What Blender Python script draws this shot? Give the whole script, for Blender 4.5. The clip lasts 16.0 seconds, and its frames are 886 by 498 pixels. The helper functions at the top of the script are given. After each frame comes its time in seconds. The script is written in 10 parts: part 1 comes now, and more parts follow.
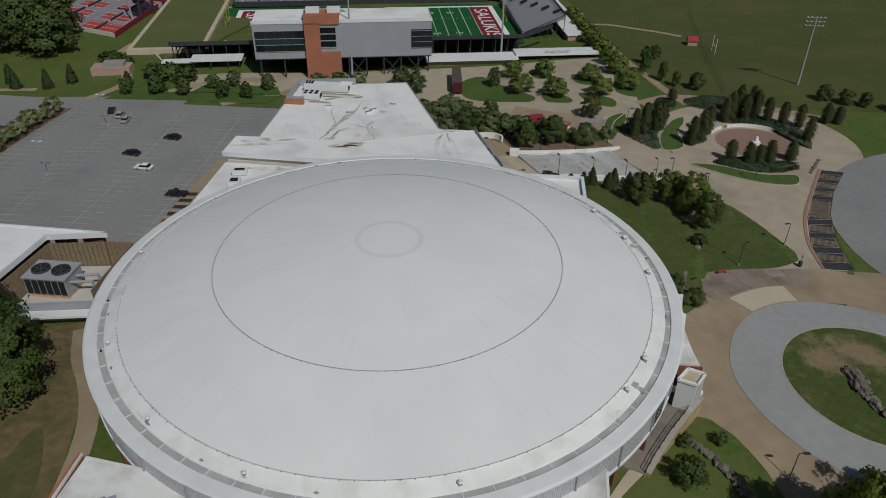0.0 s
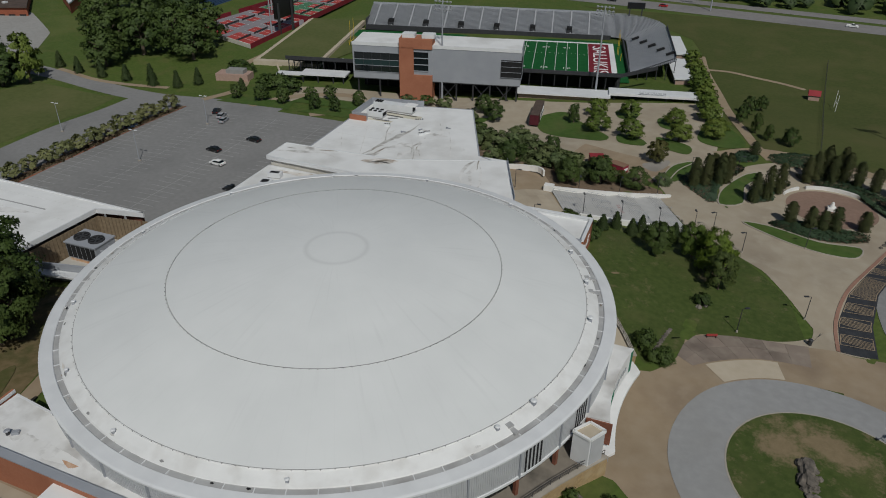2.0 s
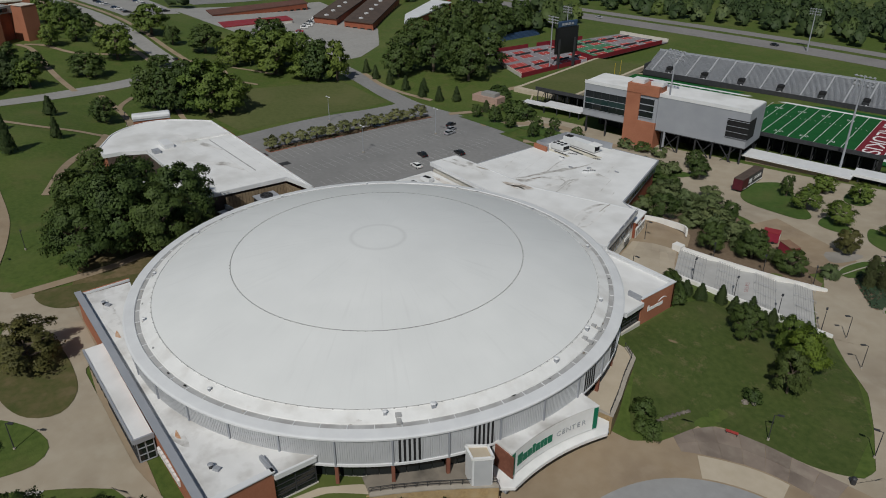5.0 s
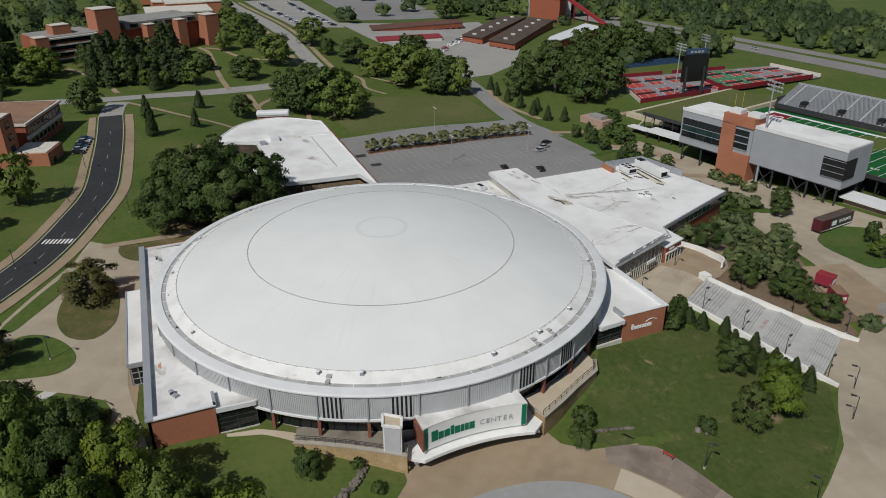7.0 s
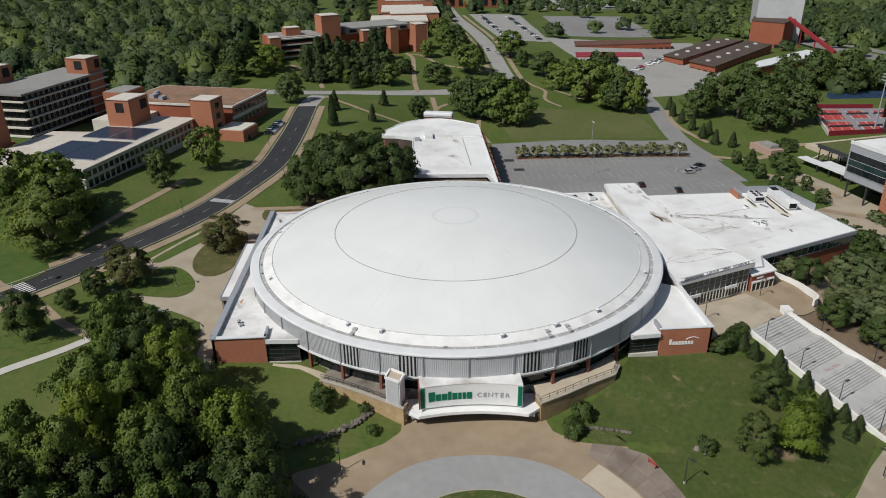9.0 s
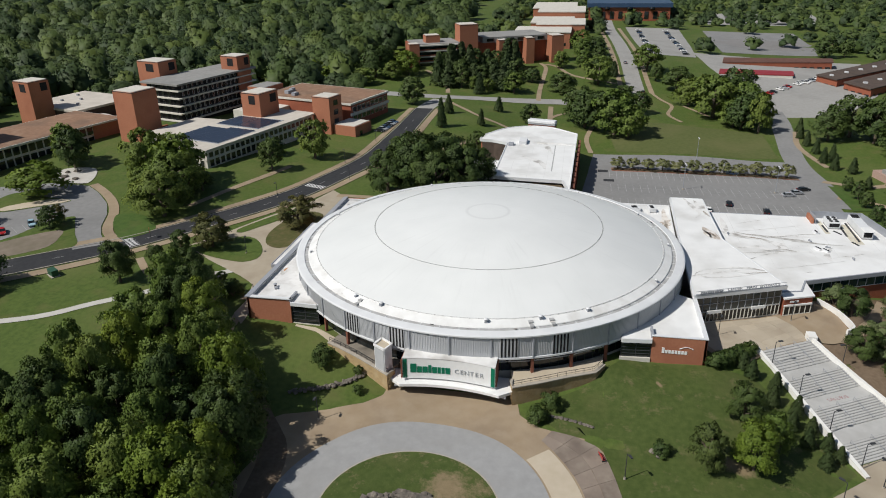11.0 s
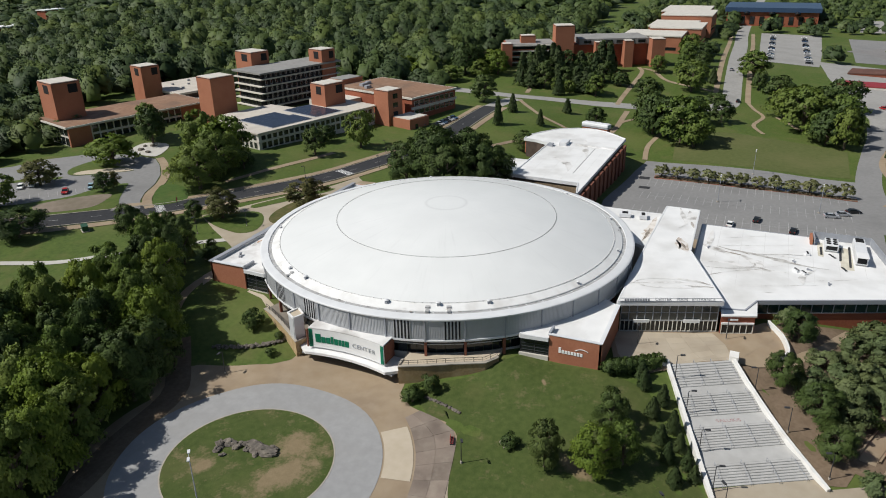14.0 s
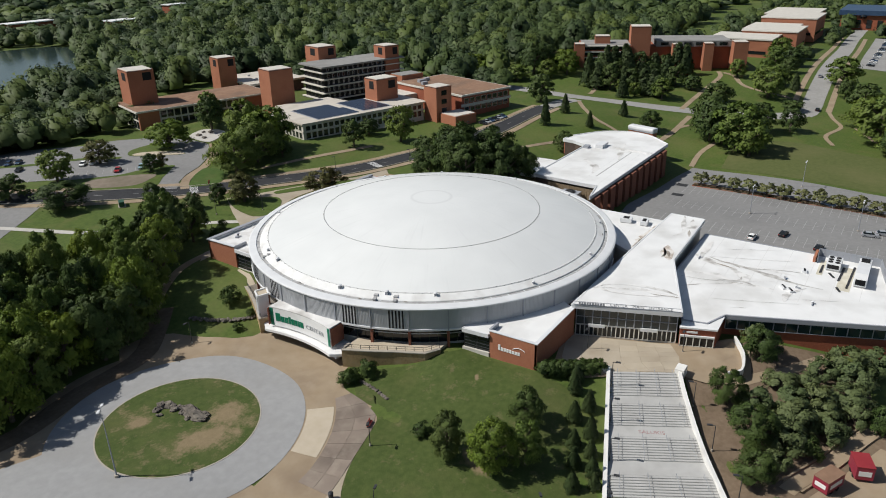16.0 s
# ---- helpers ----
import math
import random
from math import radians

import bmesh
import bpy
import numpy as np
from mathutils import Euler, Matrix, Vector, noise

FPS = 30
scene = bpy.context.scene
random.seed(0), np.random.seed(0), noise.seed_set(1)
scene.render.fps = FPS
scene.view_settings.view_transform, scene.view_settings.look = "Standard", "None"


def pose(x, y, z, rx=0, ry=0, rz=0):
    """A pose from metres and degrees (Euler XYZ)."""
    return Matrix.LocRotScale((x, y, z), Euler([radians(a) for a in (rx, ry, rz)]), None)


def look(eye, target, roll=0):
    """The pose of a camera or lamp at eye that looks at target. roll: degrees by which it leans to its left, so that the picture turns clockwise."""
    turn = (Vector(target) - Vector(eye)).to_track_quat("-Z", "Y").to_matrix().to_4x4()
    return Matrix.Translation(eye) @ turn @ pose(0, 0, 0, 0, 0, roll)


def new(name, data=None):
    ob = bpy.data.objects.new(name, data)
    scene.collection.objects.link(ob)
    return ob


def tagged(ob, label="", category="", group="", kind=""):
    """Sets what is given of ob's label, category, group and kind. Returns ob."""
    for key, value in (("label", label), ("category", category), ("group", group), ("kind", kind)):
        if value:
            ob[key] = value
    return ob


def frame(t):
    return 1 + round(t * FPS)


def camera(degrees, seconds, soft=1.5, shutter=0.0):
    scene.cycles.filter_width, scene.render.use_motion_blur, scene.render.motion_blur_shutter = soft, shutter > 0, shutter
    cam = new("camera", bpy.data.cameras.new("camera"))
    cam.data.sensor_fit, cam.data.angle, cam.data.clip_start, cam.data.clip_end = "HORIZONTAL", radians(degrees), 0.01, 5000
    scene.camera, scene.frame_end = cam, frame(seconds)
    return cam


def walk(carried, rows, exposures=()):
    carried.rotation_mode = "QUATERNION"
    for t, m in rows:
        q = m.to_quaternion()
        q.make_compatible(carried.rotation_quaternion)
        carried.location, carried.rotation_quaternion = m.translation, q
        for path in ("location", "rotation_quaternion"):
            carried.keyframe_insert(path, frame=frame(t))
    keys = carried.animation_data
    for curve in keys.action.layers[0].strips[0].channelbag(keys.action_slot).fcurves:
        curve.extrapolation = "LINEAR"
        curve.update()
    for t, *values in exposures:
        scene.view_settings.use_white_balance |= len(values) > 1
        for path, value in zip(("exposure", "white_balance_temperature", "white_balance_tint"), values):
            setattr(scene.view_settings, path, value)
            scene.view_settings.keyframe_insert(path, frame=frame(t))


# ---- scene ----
cam = camera(63.2, 16.0, soft=1.0)
METRES, EYE, TILT, LEAN, TURN = 283.5, 82.2, -2.32, 0.36, 5.1
ROWS = [
    (0.0, 0.0, 0.0, 0.0, 0.59, -30.75, -0.99),
    (0.5, 0.0319, -0.0007, 0.0006, 4.63, -30.28, -1.08),
    (1.0, 0.0642, 0.0003, 0.0009, 8.59, -29.69, -1.16),
    (1.5, 0.0965, 0.0033, 0.0011, 12.44, -29.15, -1.26),
    (2.0, 0.1283, 0.0085, 0.002, 16.12, -28.7, -1.39),
    (2.5, 0.1602, 0.0151, 0.0025, 19.69, -28.22, -1.45),
    (3.0, 0.1911, 0.0233, 0.0032, 23.47, -27.76, -1.55),
    (3.5, 0.2218, 0.0332, 0.0039, 30.41, -27.48, -1.73),
    (4.0, 0.2523, 0.046, 0.0046, 36.44, -27.14, -1.81),
    (4.5, 0.2819, 0.0599, 0.0059, 41.62, -26.82, -1.86),
    (5.0, 0.3107, 0.075, 0.0071, 46.33, -26.45, -1.93),
    (7.5, 0.4403, 0.1753, 0.0121, 64.35, -24.97, -1.92),
    (8.0, 0.462, 0.1987, 0.013, 67.44, -24.74, -1.93),
    (8.5, 0.4822, 0.2224, 0.0141, 74.21, -24.68, -1.86),
    (9.0, 0.5019, 0.2487, 0.0154, 80.98, -24.6, -1.71),
    (9.5, 0.5199, 0.2752, 0.0166, 86.67, -24.49, -1.56),
    (12.0, 0.5572, 0.4185, 0.0231, 98.84, -24.08, -1.24),
    (12.5, 0.555, 0.448, 0.0238, 101.3, -24.14, -1.18),
    (13.0, 0.5518, 0.4773, 0.0239, 103.76, -24.22, -1.12),
    (13.5, 0.5472, 0.5065, 0.0242, 106.21, -24.28, -1.05),
    (14.0, 0.5414, 0.5356, 0.0244, 108.63, -24.34, -0.97),
    (14.5, 0.5343, 0.5642, 0.025, 111.04, -24.42, -0.89),
    (15.0, 0.5265, 0.5913, 0.0253, 113.35, -24.46, -0.81),
    (15.5, 0.5173, 0.6189, 0.0257, 115.75, -24.52, -0.74),
    (16.0, 0.5067, 0.6463, 0.0261, 118.16, -24.55, -0.66),
]
START = pose(17.57, -95.63, EYE, TILT, LEAN, TURN)
walk(cam, [(t, START @ pose(METRES * x, METRES * y, METRES * z, 90 + pitch, roll, yaw)) for t, x, y, z, yaw, pitch, roll in ROWS],
     exposures=[(0.0, -0.84, 6430, 6), (5.0, -0.65, 6500, 7), (9.0, -0.15, 6560, 8), (16.0, 0.05, 6560, 8)])

# ---- daylight ----
SUN_ELEVATION, SUN_AZIMUTH = radians(48.0), radians(-55.0)
world = bpy.data.worlds.new("sky")
scene.world = world
world.use_nodes = True
sky = world.node_tree.nodes.new("ShaderNodeTexSky")
sky.sky_type, sky.sun_disc = "NISHITA", False
sky.sun_elevation, sky.sun_rotation = SUN_ELEVATION, radians(90.0) - SUN_AZIMUTH
backdrop_node = world.node_tree.nodes["Background"]
backdrop_node.inputs["Strength"].default_value = 0.057
world.node_tree.links.new(sky.outputs["Color"], backdrop_node.inputs["Color"])
sun_data = bpy.data.lights.new("sun", "SUN")
sun_data.energy, sun_data.angle, sun_data.color = 4.1, radians(0.55), (1.0, 0.967, 0.928)
sun = new("sun", sun_data)
toward_sun = Vector((math.cos(SUN_ELEVATION) * math.cos(SUN_AZIMUTH), math.cos(SUN_ELEVATION) * math.sin(SUN_AZIMUTH), math.sin(SUN_ELEVATION)))
sun.matrix_world = look(toward_sun * 300, (0, 0, 0))

# ---- materials ----
def surf(name, base, second, scale, rough=0.8, third=None, scale2=0.05, amount2=0.5, bump=0.0, bump_scale=8.0, metal=0.0, spec=0.3, vary=0.0, fourth=None, scale3=0.2, amount3=0.6):
    """A weathered surface: fine variation between base and second, broad patches of third, fine relief."""
    m = bpy.data.materials.new(name)
    m.use_nodes = True
    nt, bsdf = m.node_tree, m.node_tree.nodes["Principled BSDF"]
    link = nt.links.new
    geo = nt.nodes.new("ShaderNodeNewGeometry")

    def noise_node(s, detail):
        n = nt.nodes.new("ShaderNodeTexNoise")
        n.inputs["Scale"].default_value, n.inputs["Detail"].default_value = s, detail
        link(geo.outputs["Position"], n.inputs["Vector"])
        return n

    def blend(fac, a, b):
        x = nt.nodes.new("ShaderNodeMix")
        x.data_type = "RGBA"
        link(fac, x.inputs[0])
        for value, socket in ((a, x.inputs[6]), (b, x.inputs[7])):
            if isinstance(value, tuple):
                socket.default_value = (*value, 1)
            else:
                link(value, socket)
        return x.outputs[2]

    def ramp(fac, lo, hi, top=1.0):
        r = nt.nodes.new("ShaderNodeMapRange")
        r.inputs[1].default_value, r.inputs[2].default_value, r.inputs[4].default_value = lo, hi, top
        link(fac, r.inputs[0])
        return r.outputs[0]

    col = blend(ramp(noise_node(scale, 5).outputs[0], 0.3, 0.7), base, second)
    if third:
        col = blend(ramp(noise_node(scale2, 4).outputs[0], 0.48, 0.72, amount2), col, third)
    if fourth:
        col = blend(ramp(noise_node(scale3, 6).outputs[0], 0.52, 0.70, amount3), col, fourth)
    if vary:
        info = nt.nodes.new("ShaderNodeObjectInfo")
        hsv = nt.nodes.new("ShaderNodeHueSaturation")
        link(ramp(info.outputs["Random"], 0, 1, 1), hsv.inputs["Fac"])
        hsv.inputs["Fac"].default_value = 1
        hsv.inputs["Value"].default_value = 1 - vary
        link(col, hsv.inputs["Color"])
        col = hsv.outputs["Color"]
    link(col, bsdf.inputs["Base Color"])
    bsdf.inputs["Roughness"].default_value, bsdf.inputs["Metallic"].default_value = rough, metal
    bsdf.inputs["Specular IOR Level"].default_value = spec
    if bump:
        b = nt.nodes.new("ShaderNodeBump")
        b.inputs["Strength"].default_value, b.inputs["Distance"].default_value = bump, 0.1
        link(noise_node(bump_scale, 6).outputs[0], b.inputs["Height"])
        link(b.outputs[0], bsdf.inputs["Normal"])
    m["tools"] = 0
    return m


def leafy(name, dark, light, warm, translucent=0.25, clump_scale=0.42, speckle=0.35):
    m = bpy.data.materials.new(name)
    m.use_nodes = True
    nt, bsdf = m.node_tree, m.node_tree.nodes["Principled BSDF"]
    link = nt.links.new
    geo, info = nt.nodes.new("ShaderNodeNewGeometry"), nt.nodes.new("ShaderNodeObjectInfo")
    a, b = nt.nodes.new("ShaderNodeMix"), nt.nodes.new("ShaderNodeMix")
    a.data_type = b.data_type = "RGBA"
    a.inputs[6].default_value, a.inputs[7].default_value = (*dark, 1), (*light, 1)
    clump = nt.nodes.new("ShaderNodeTexNoise")
    clump.inputs["Scale"].default_value, clump.inputs["Detail"].default_value = clump_scale, 3
    link(geo.outputs["Position"], clump.inputs["Vector"])
    spread, both = nt.nodes.new("ShaderNodeMapRange"), nt.nodes.new("ShaderNodeMath")
    spread.inputs[1].default_value, spread.inputs[2].default_value, spread.inputs[4].default_value = 0.36, 0.64, 1.0 - speckle
    link(clump.outputs[0], spread.inputs[0])
    both.operation = "MULTIPLY_ADD"
    both.inputs[1].default_value = speckle
    link(geo.outputs["Random Per Island"], both.inputs[0])
    link(spread.outputs[0], both.inputs[2])
    link(both.outputs[0], a.inputs[0])
    r = nt.nodes.new("ShaderNodeMapRange")
    r.inputs[1].default_value, r.inputs[2].default_value, r.inputs[4].default_value = 0.55, 1.25, 0.95
    drift = nt.nodes.new("ShaderNodeTexNoise")
    drift.inputs["Scale"].default_value, drift.inputs["Detail"].default_value = 0.075, 2
    link(geo.outputs["Position"], drift.inputs["Vector"])
    total = nt.nodes.new("ShaderNodeMath")
    total.operation = "MULTIPLY_ADD"
    total.inputs[1].default_value = 0.45
    link(info.outputs["Random"], total.inputs[0])
    link(drift.outputs[0], total.inputs[2])
    link(total.outputs[0], r.inputs[0])
    link(r.outputs[0], b.inputs[0])
    link(a.outputs[2], b.inputs[6])
    b.inputs[7].default_value = (*warm, 1)
    link(b.outputs[2], bsdf.inputs["Base Color"])
    bsdf.inputs["Roughness"].default_value = 0.62
    bsdf.inputs["Specular IOR Level"].default_value = 0.25
    t = nt.nodes.new("ShaderNodeBsdfTranslucent")
    link(b.outputs[2], t.inputs["Color"])
    x = nt.nodes.new("ShaderNodeMixShader")
    x.inputs[0].default_value = translucent
    link(bsdf.outputs[0], x.inputs[1])
    link(t.outputs[0], x.inputs[2])
    link(x.outputs[0], nt.nodes["Material Output"].inputs["Surface"])
    return m


def glassy(name, colour, rough=0.08):
    m = bpy.data.materials.new(name)
    m.use_nodes = True
    bsdf = m.node_tree.nodes["Principled BSDF"]
    bsdf.inputs["Base Color"].default_value = (*colour, 1)
    bsdf.inputs["Roughness"].default_value, bsdf.inputs["Specular IOR Level"].default_value = rough, 0.6
    return m


GRASS = surf("grass", (0.060, 0.094, 0.019), (0.094, 0.132, 0.030), 0.9, 0.75, (0.132, 0.145, 0.046), 0.035, 0.6, 0.5, 3.0, spec=0.2, fourth=(0.130, 0.126, 0.046), scale3=0.16, amount3=0.5)
LAWN = surf("mown_lawn", (0.050, 0.092, 0.019), (0.076, 0.124, 0.028), 0.5, 0.75, (0.098, 0.128, 0.039), 0.06, 0.5, 0.4, 3.0, spec=0.2, fourth=(0.110, 0.112, 0.040), scale3=0.2, amount3=0.4)
BOXGREEN = surf("green_enamel", (0.03, 0.085, 0.05), (0.035, 0.095, 0.055), 1.5, 0.45, spec=0.4)
KIOSKPAINT = surf("kiosk_maroon", (0.24, 0.022, 0.045), (0.29, 0.03, 0.055), 1.0, 0.5, spec=0.4)
DUSTY = surf("dusty_soil", (0.20, 0.165, 0.13), (0.25, 0.21, 0.165), 0.5, 0.95, (0.16, 0.14, 0.10), 0.12, 0.7, 0.3, 4.0, spec=0.1)
STAINCON = surf("stained_concrete", (0.20, 0.175, 0.145), (0.26, 0.23, 0.19), 0.5, 0.9, (0.075, 0.068, 0.06), 0.22, 0.9, 0.15, 6.0, spec=0.25)
PINKBRICK = surf("pink_brick_paving", (0.29, 0.165, 0.12), (0.34, 0.20, 0.15), 1.6, 0.9, (0.24, 0.135, 0.10), 0.2, 0.6, 0.2, 9.0, spec=0.2)
HIGHWAY = surf("highway_grey", (0.215, 0.205, 0.20), (0.25, 0.24, 0.232), 0.6, 0.9, (0.18, 0.172, 0.168), 0.06, 0.6, 0.2, 9.0, spec=0.2)
OLDMEMBRANE = surf("weathered_roof_membrane", (0.70, 0.695, 0.68), (0.78, 0.775, 0.765), 0.3, 0.65, (0.34, 0.32, 0.295), 0.13, 0.85, 0.05, 3.0, spec=0.3, fourth=(0.52, 0.50, 0.475), scale3=0.35, amount3=0.6)
FIELD = surf("field_turf", (0.064, 0.080, 0.026), (0.082, 0.096, 0.032), 0.8, 0.95, (0.108, 0.108, 0.043), 0.03, 0.7, 0.4, 3.0, spec=0.1, fourth=(0.112, 0.104, 0.046), scale3=0.09, amount3=0.5)
DRY = surf("dry_soil", (0.20, 0.15, 0.085), (0.13, 0.105, 0.05), 0.7, 0.95, (0.06, 0.075, 0.025), 0.25, 0.9, 0.4, 4.0, spec=0.1)
WORNTURF = surf("worn_grass", (0.125, 0.108, 0.050), (0.088, 0.092, 0.034), 0.9, 0.95, (0.062, 0.080, 0.024), 0.3, 0.7, 0.4, 3.0, spec=0.1, fourth=(0.17, 0.13, 0.075), scale3=0.35)
OLIVE = surf("olive_grass", (0.089, 0.107, 0.037), (0.115, 0.129, 0.048), 0.6, 0.95, (0.142, 0.140, 0.061), 0.05, 0.6, 0.4, 3.0, spec=0.1)
CREAM = surf("cream_membrane", (0.56, 0.52, 0.41), (0.66, 0.63, 0.54), 0.6, 0.7, (0.45, 0.40, 0.30), 0.4, 0.6)
LETTERGREY = surf("letter_grey", (0.36, 0.38, 0.40), (0.40, 0.42, 0.44), 0.8, 0.5)
WORNMAROON = surf("worn_maroon", (0.30, 0.13, 0.13), (0.42, 0.30, 0.29), 2.2, 0.8, (0.44, 0.41, 0.40), 1.2, 0.7)
DARKMAROON = surf("dark_maroon_print", (0.075, 0.012, 0.02), (0.10, 0.02, 0.028), 0.8, 0.5)
ORANGERUST = surf("orange_rust", (0.50, 0.24, 0.11), (0.60, 0.44, 0.32), 1.4, 0.8, (0.70, 0.62, 0.54), 0.6, 0.6)
MULCH = surf("mulch", (0.165, 0.12, 0.082), (0.215, 0.16, 0.112), 1.3, 0.95, (0.10, 0.078, 0.05), 0.2, 0.5, 0.5, 5.0, spec=0.1)
ASPHALT = surf("grey_asphalt", (0.222, 0.219, 0.215), (0.258, 0.255, 0.25), 0.8, 0.9, (0.195, 0.193, 0.19), 0.07, 0.7, 0.2, 9.0, spec=0.2)
BLACKTOP = surf("new_blacktop", (0.030, 0.031, 0.034), (0.042, 0.043, 0.046), 0.8, 0.85, (0.055, 0.055, 0.057), 0.08, 0.5, 0.2, 9.0, spec=0.25)
PALEROAD = surf("pale_asphalt", (0.295, 0.294, 0.292), (0.335, 0.334, 0.331), 0.7, 0.9, (0.28, 0.275, 0.265), 0.09, 0.7, 0.15, 9.0, spec=0.2)
OLDROAD = surf("old_road", (0.30, 0.292, 0.275), (0.345, 0.336, 0.32), 0.6, 0.9, (0.25, 0.245, 0.232), 0.06, 0.6, 0.2, 9.0, spec=0.2)
CONCRETE = surf("tan_concrete", (0.30, 0.228, 0.150), (0.34, 0.268, 0.186), 0.35, 0.88, (0.235, 0.178, 0.125), 0.09, 0.85, 0.15, 6.0, spec=0.25, fourth=(0.37, 0.30, 0.22), scale3=0.3, amount3=0.4)
GREYCON = surf("grey_concrete", (0.285, 0.262, 0.232), (0.325, 0.302, 0.27), 0.4, 0.88, (0.23, 0.208, 0.182), 0.12, 0.8, 0.15, 6.0, spec=0.25)
PALECON = surf("pale_concrete", (0.47, 0.45, 0.41), (0.53, 0.51, 0.47), 0.5, 0.85, (0.40, 0.38, 0.34), 0.12, 0.6, 0.15, 6.0, spec=0.25)
KERB = surf("kerb_concrete", (0.35, 0.315, 0.265), (0.41, 0.37, 0.315), 0.6, 0.85)
WHITEWALL = surf("white_masonry", (0.72, 0.71, 0.68), (0.78, 0.77, 0.74), 0.5, 0.8, (0.55, 0.52, 0.47), 0.3, 0.5)
MEMBRANE = surf("white_roof_membrane", (0.74, 0.74, 0.73), (0.80, 0.80, 0.79), 0.25, 0.6, (0.55, 0.54, 0.515), 0.09, 0.75, 0.05, 3.0, spec=0.3)
RIMROOF = surf("rim_membrane", (0.74, 0.74, 0.725), (0.80, 0.80, 0.785), 0.4, 0.6, (0.56, 0.54, 0.51), 0.28, 0.55, 0.05, 3.0)
STAIN = surf("roof_stain", (0.70, 0.69, 0.67), (0.77, 0.765, 0.75), 0.5, 0.7, (0.28, 0.26, 0.235), 0.36, 0.9)
SMEAR = surf("water_smear", (0.40, 0.385, 0.36), (0.64, 0.63, 0.61), 0.7, 0.8, (0.24, 0.225, 0.205), 0.5, 0.8)
CORE = surf("dark_stain", (0.16, 0.13, 0.10), (0.40, 0.36, 0.31), 0.9, 0.8, (0.62, 0.60, 0.57), 0.6, 0.9)
SEAMFAINT = surf("membrane_lap", (0.64, 0.635, 0.62), (0.70, 0.695, 0.68), 0.5, 0.7)
STAIRCON = surf("stair_concrete", (0.42, 0.415, 0.40), (0.47, 0.465, 0.45), 0.6, 0.85, (0.36, 0.35, 0.335), 0.2, 0.6, 0.15, 6.0, spec=0.25)
TANCON = surf("light_tan_concrete", (0.47, 0.40, 0.30), (0.52, 0.45, 0.35), 0.5, 0.85, (0.42, 0.355, 0.27), 0.15, 0.6, 0.15, 6.0, spec=0.25)
# Darker stair grey for the painted shade lines of the risers.
RISERSHADE = surf("riser_shade_grey", (0.29, 0.288, 0.28), (0.34, 0.338, 0.33), 0.8, 0.9)
SLABPALE = surf("pale_slab", (0.44, 0.375, 0.285), (0.48, 0.415, 0.325), 0.4, 0.88, (0.36, 0.30, 0.225), 0.2, 0.8, 0.15, 6.0, spec=0.25, vary=0.12)
SLAB = surf("tan_slab", (0.255, 0.205, 0.168), (0.30, 0.245, 0.20), 0.3, 0.88, (0.17, 0.135, 0.112), 0.16, 0.85, 0.15, 6.0, spec=0.25, vary=0.25, fourth=(0.36, 0.31, 0.25), scale3=0.4, amount3=0.5)
PROMCON = surf("promenade_concrete", (0.36, 0.305, 0.228), (0.40, 0.345, 0.265), 0.3, 0.88, (0.29, 0.24, 0.18), 0.08, 0.8, 0.15, 6.0, spec=0.25, fourth=(0.43, 0.38, 0.30), scale3=0.25, amount3=0.5)
BEIGEROOF = surf("beige_roof", (0.52, 0.475, 0.41), (0.58, 0.535, 0.47), 0.3, 0.85, (0.42, 0.38, 0.33), 0.12, 0.6)
SHEDROOF = surf("red_brown_roof", (0.115, 0.055, 0.042), (0.16, 0.08, 0.06), 0.4, 0.9, (0.09, 0.05, 0.04), 0.1, 0.6)
RUST = surf("rust_stain", (0.66, 0.62, 0.57), (0.74, 0.72, 0.69), 0.8, 0.8, (0.26, 0.17, 0.10), 0.45, 0.9)
WALLMETAL = surf("silver_wall_metal", (0.43, 0.44, 0.455), (0.48, 0.49, 0.505), 0.4, 0.5, (0.37, 0.38, 0.395), 0.12, 0.5, spec=0.4)
GREYMETAL = surf("grey_metal_panel", (0.30, 0.315, 0.345), (0.33, 0.345, 0.375), 0.3, 0.5, (0.27, 0.285, 0.315), 0.07, 0.5, spec=0.4)
FASCIA = surf("white_fascia", (0.66, 0.67, 0.68), (0.72, 0.73, 0.735), 0.4, 0.5, (0.58, 0.585, 0.59), 0.15, 0.5)
GUTTER = surf("gutter_grey", (0.37, 0.37, 0.37), (0.47, 0.47, 0.465), 0.6, 0.7, (0.25, 0.24, 0.23), 0.3, 0.8)
DARKMETAL = surf("dark_metal", (0.035, 0.036, 0.04), (0.05, 0.051, 0.055), 0.8, 0.5)
SEAM = surf("seam_grey", (0.15, 0.15, 0.15), (0.34, 0.34, 0.335), 0.7, 0.8)
BRICK = surf("orange_brick", (0.355, 0.142, 0.082), (0.395, 0.168, 0.10), 2.2, 0.85, (0.29, 0.112, 0.066), 0.12, 0.6, 0.3, 12.0, spec=0.2)
REDBRICK = surf("red_brick", (0.27, 0.085, 0.05), (0.33, 0.11, 0.062), 2.2, 0.85, (0.22, 0.07, 0.045), 0.12, 0.6, 0.3, 12.0, spec=0.2)
PINKBLOCK = surf("pinkish_block", (0.36, 0.245, 0.2), (0.42, 0.29, 0.24), 1.2, 0.85)
# Brick coloured darker and browner, as it looks in shade.
SHADEBRICK = surf("shaded_brick", (0.19, 0.075, 0.05), (0.24, 0.10, 0.066), 2.2, 0.85, (0.15, 0.06, 0.042), 0.12, 0.6, 0.3, 12.0, spec=0.2)
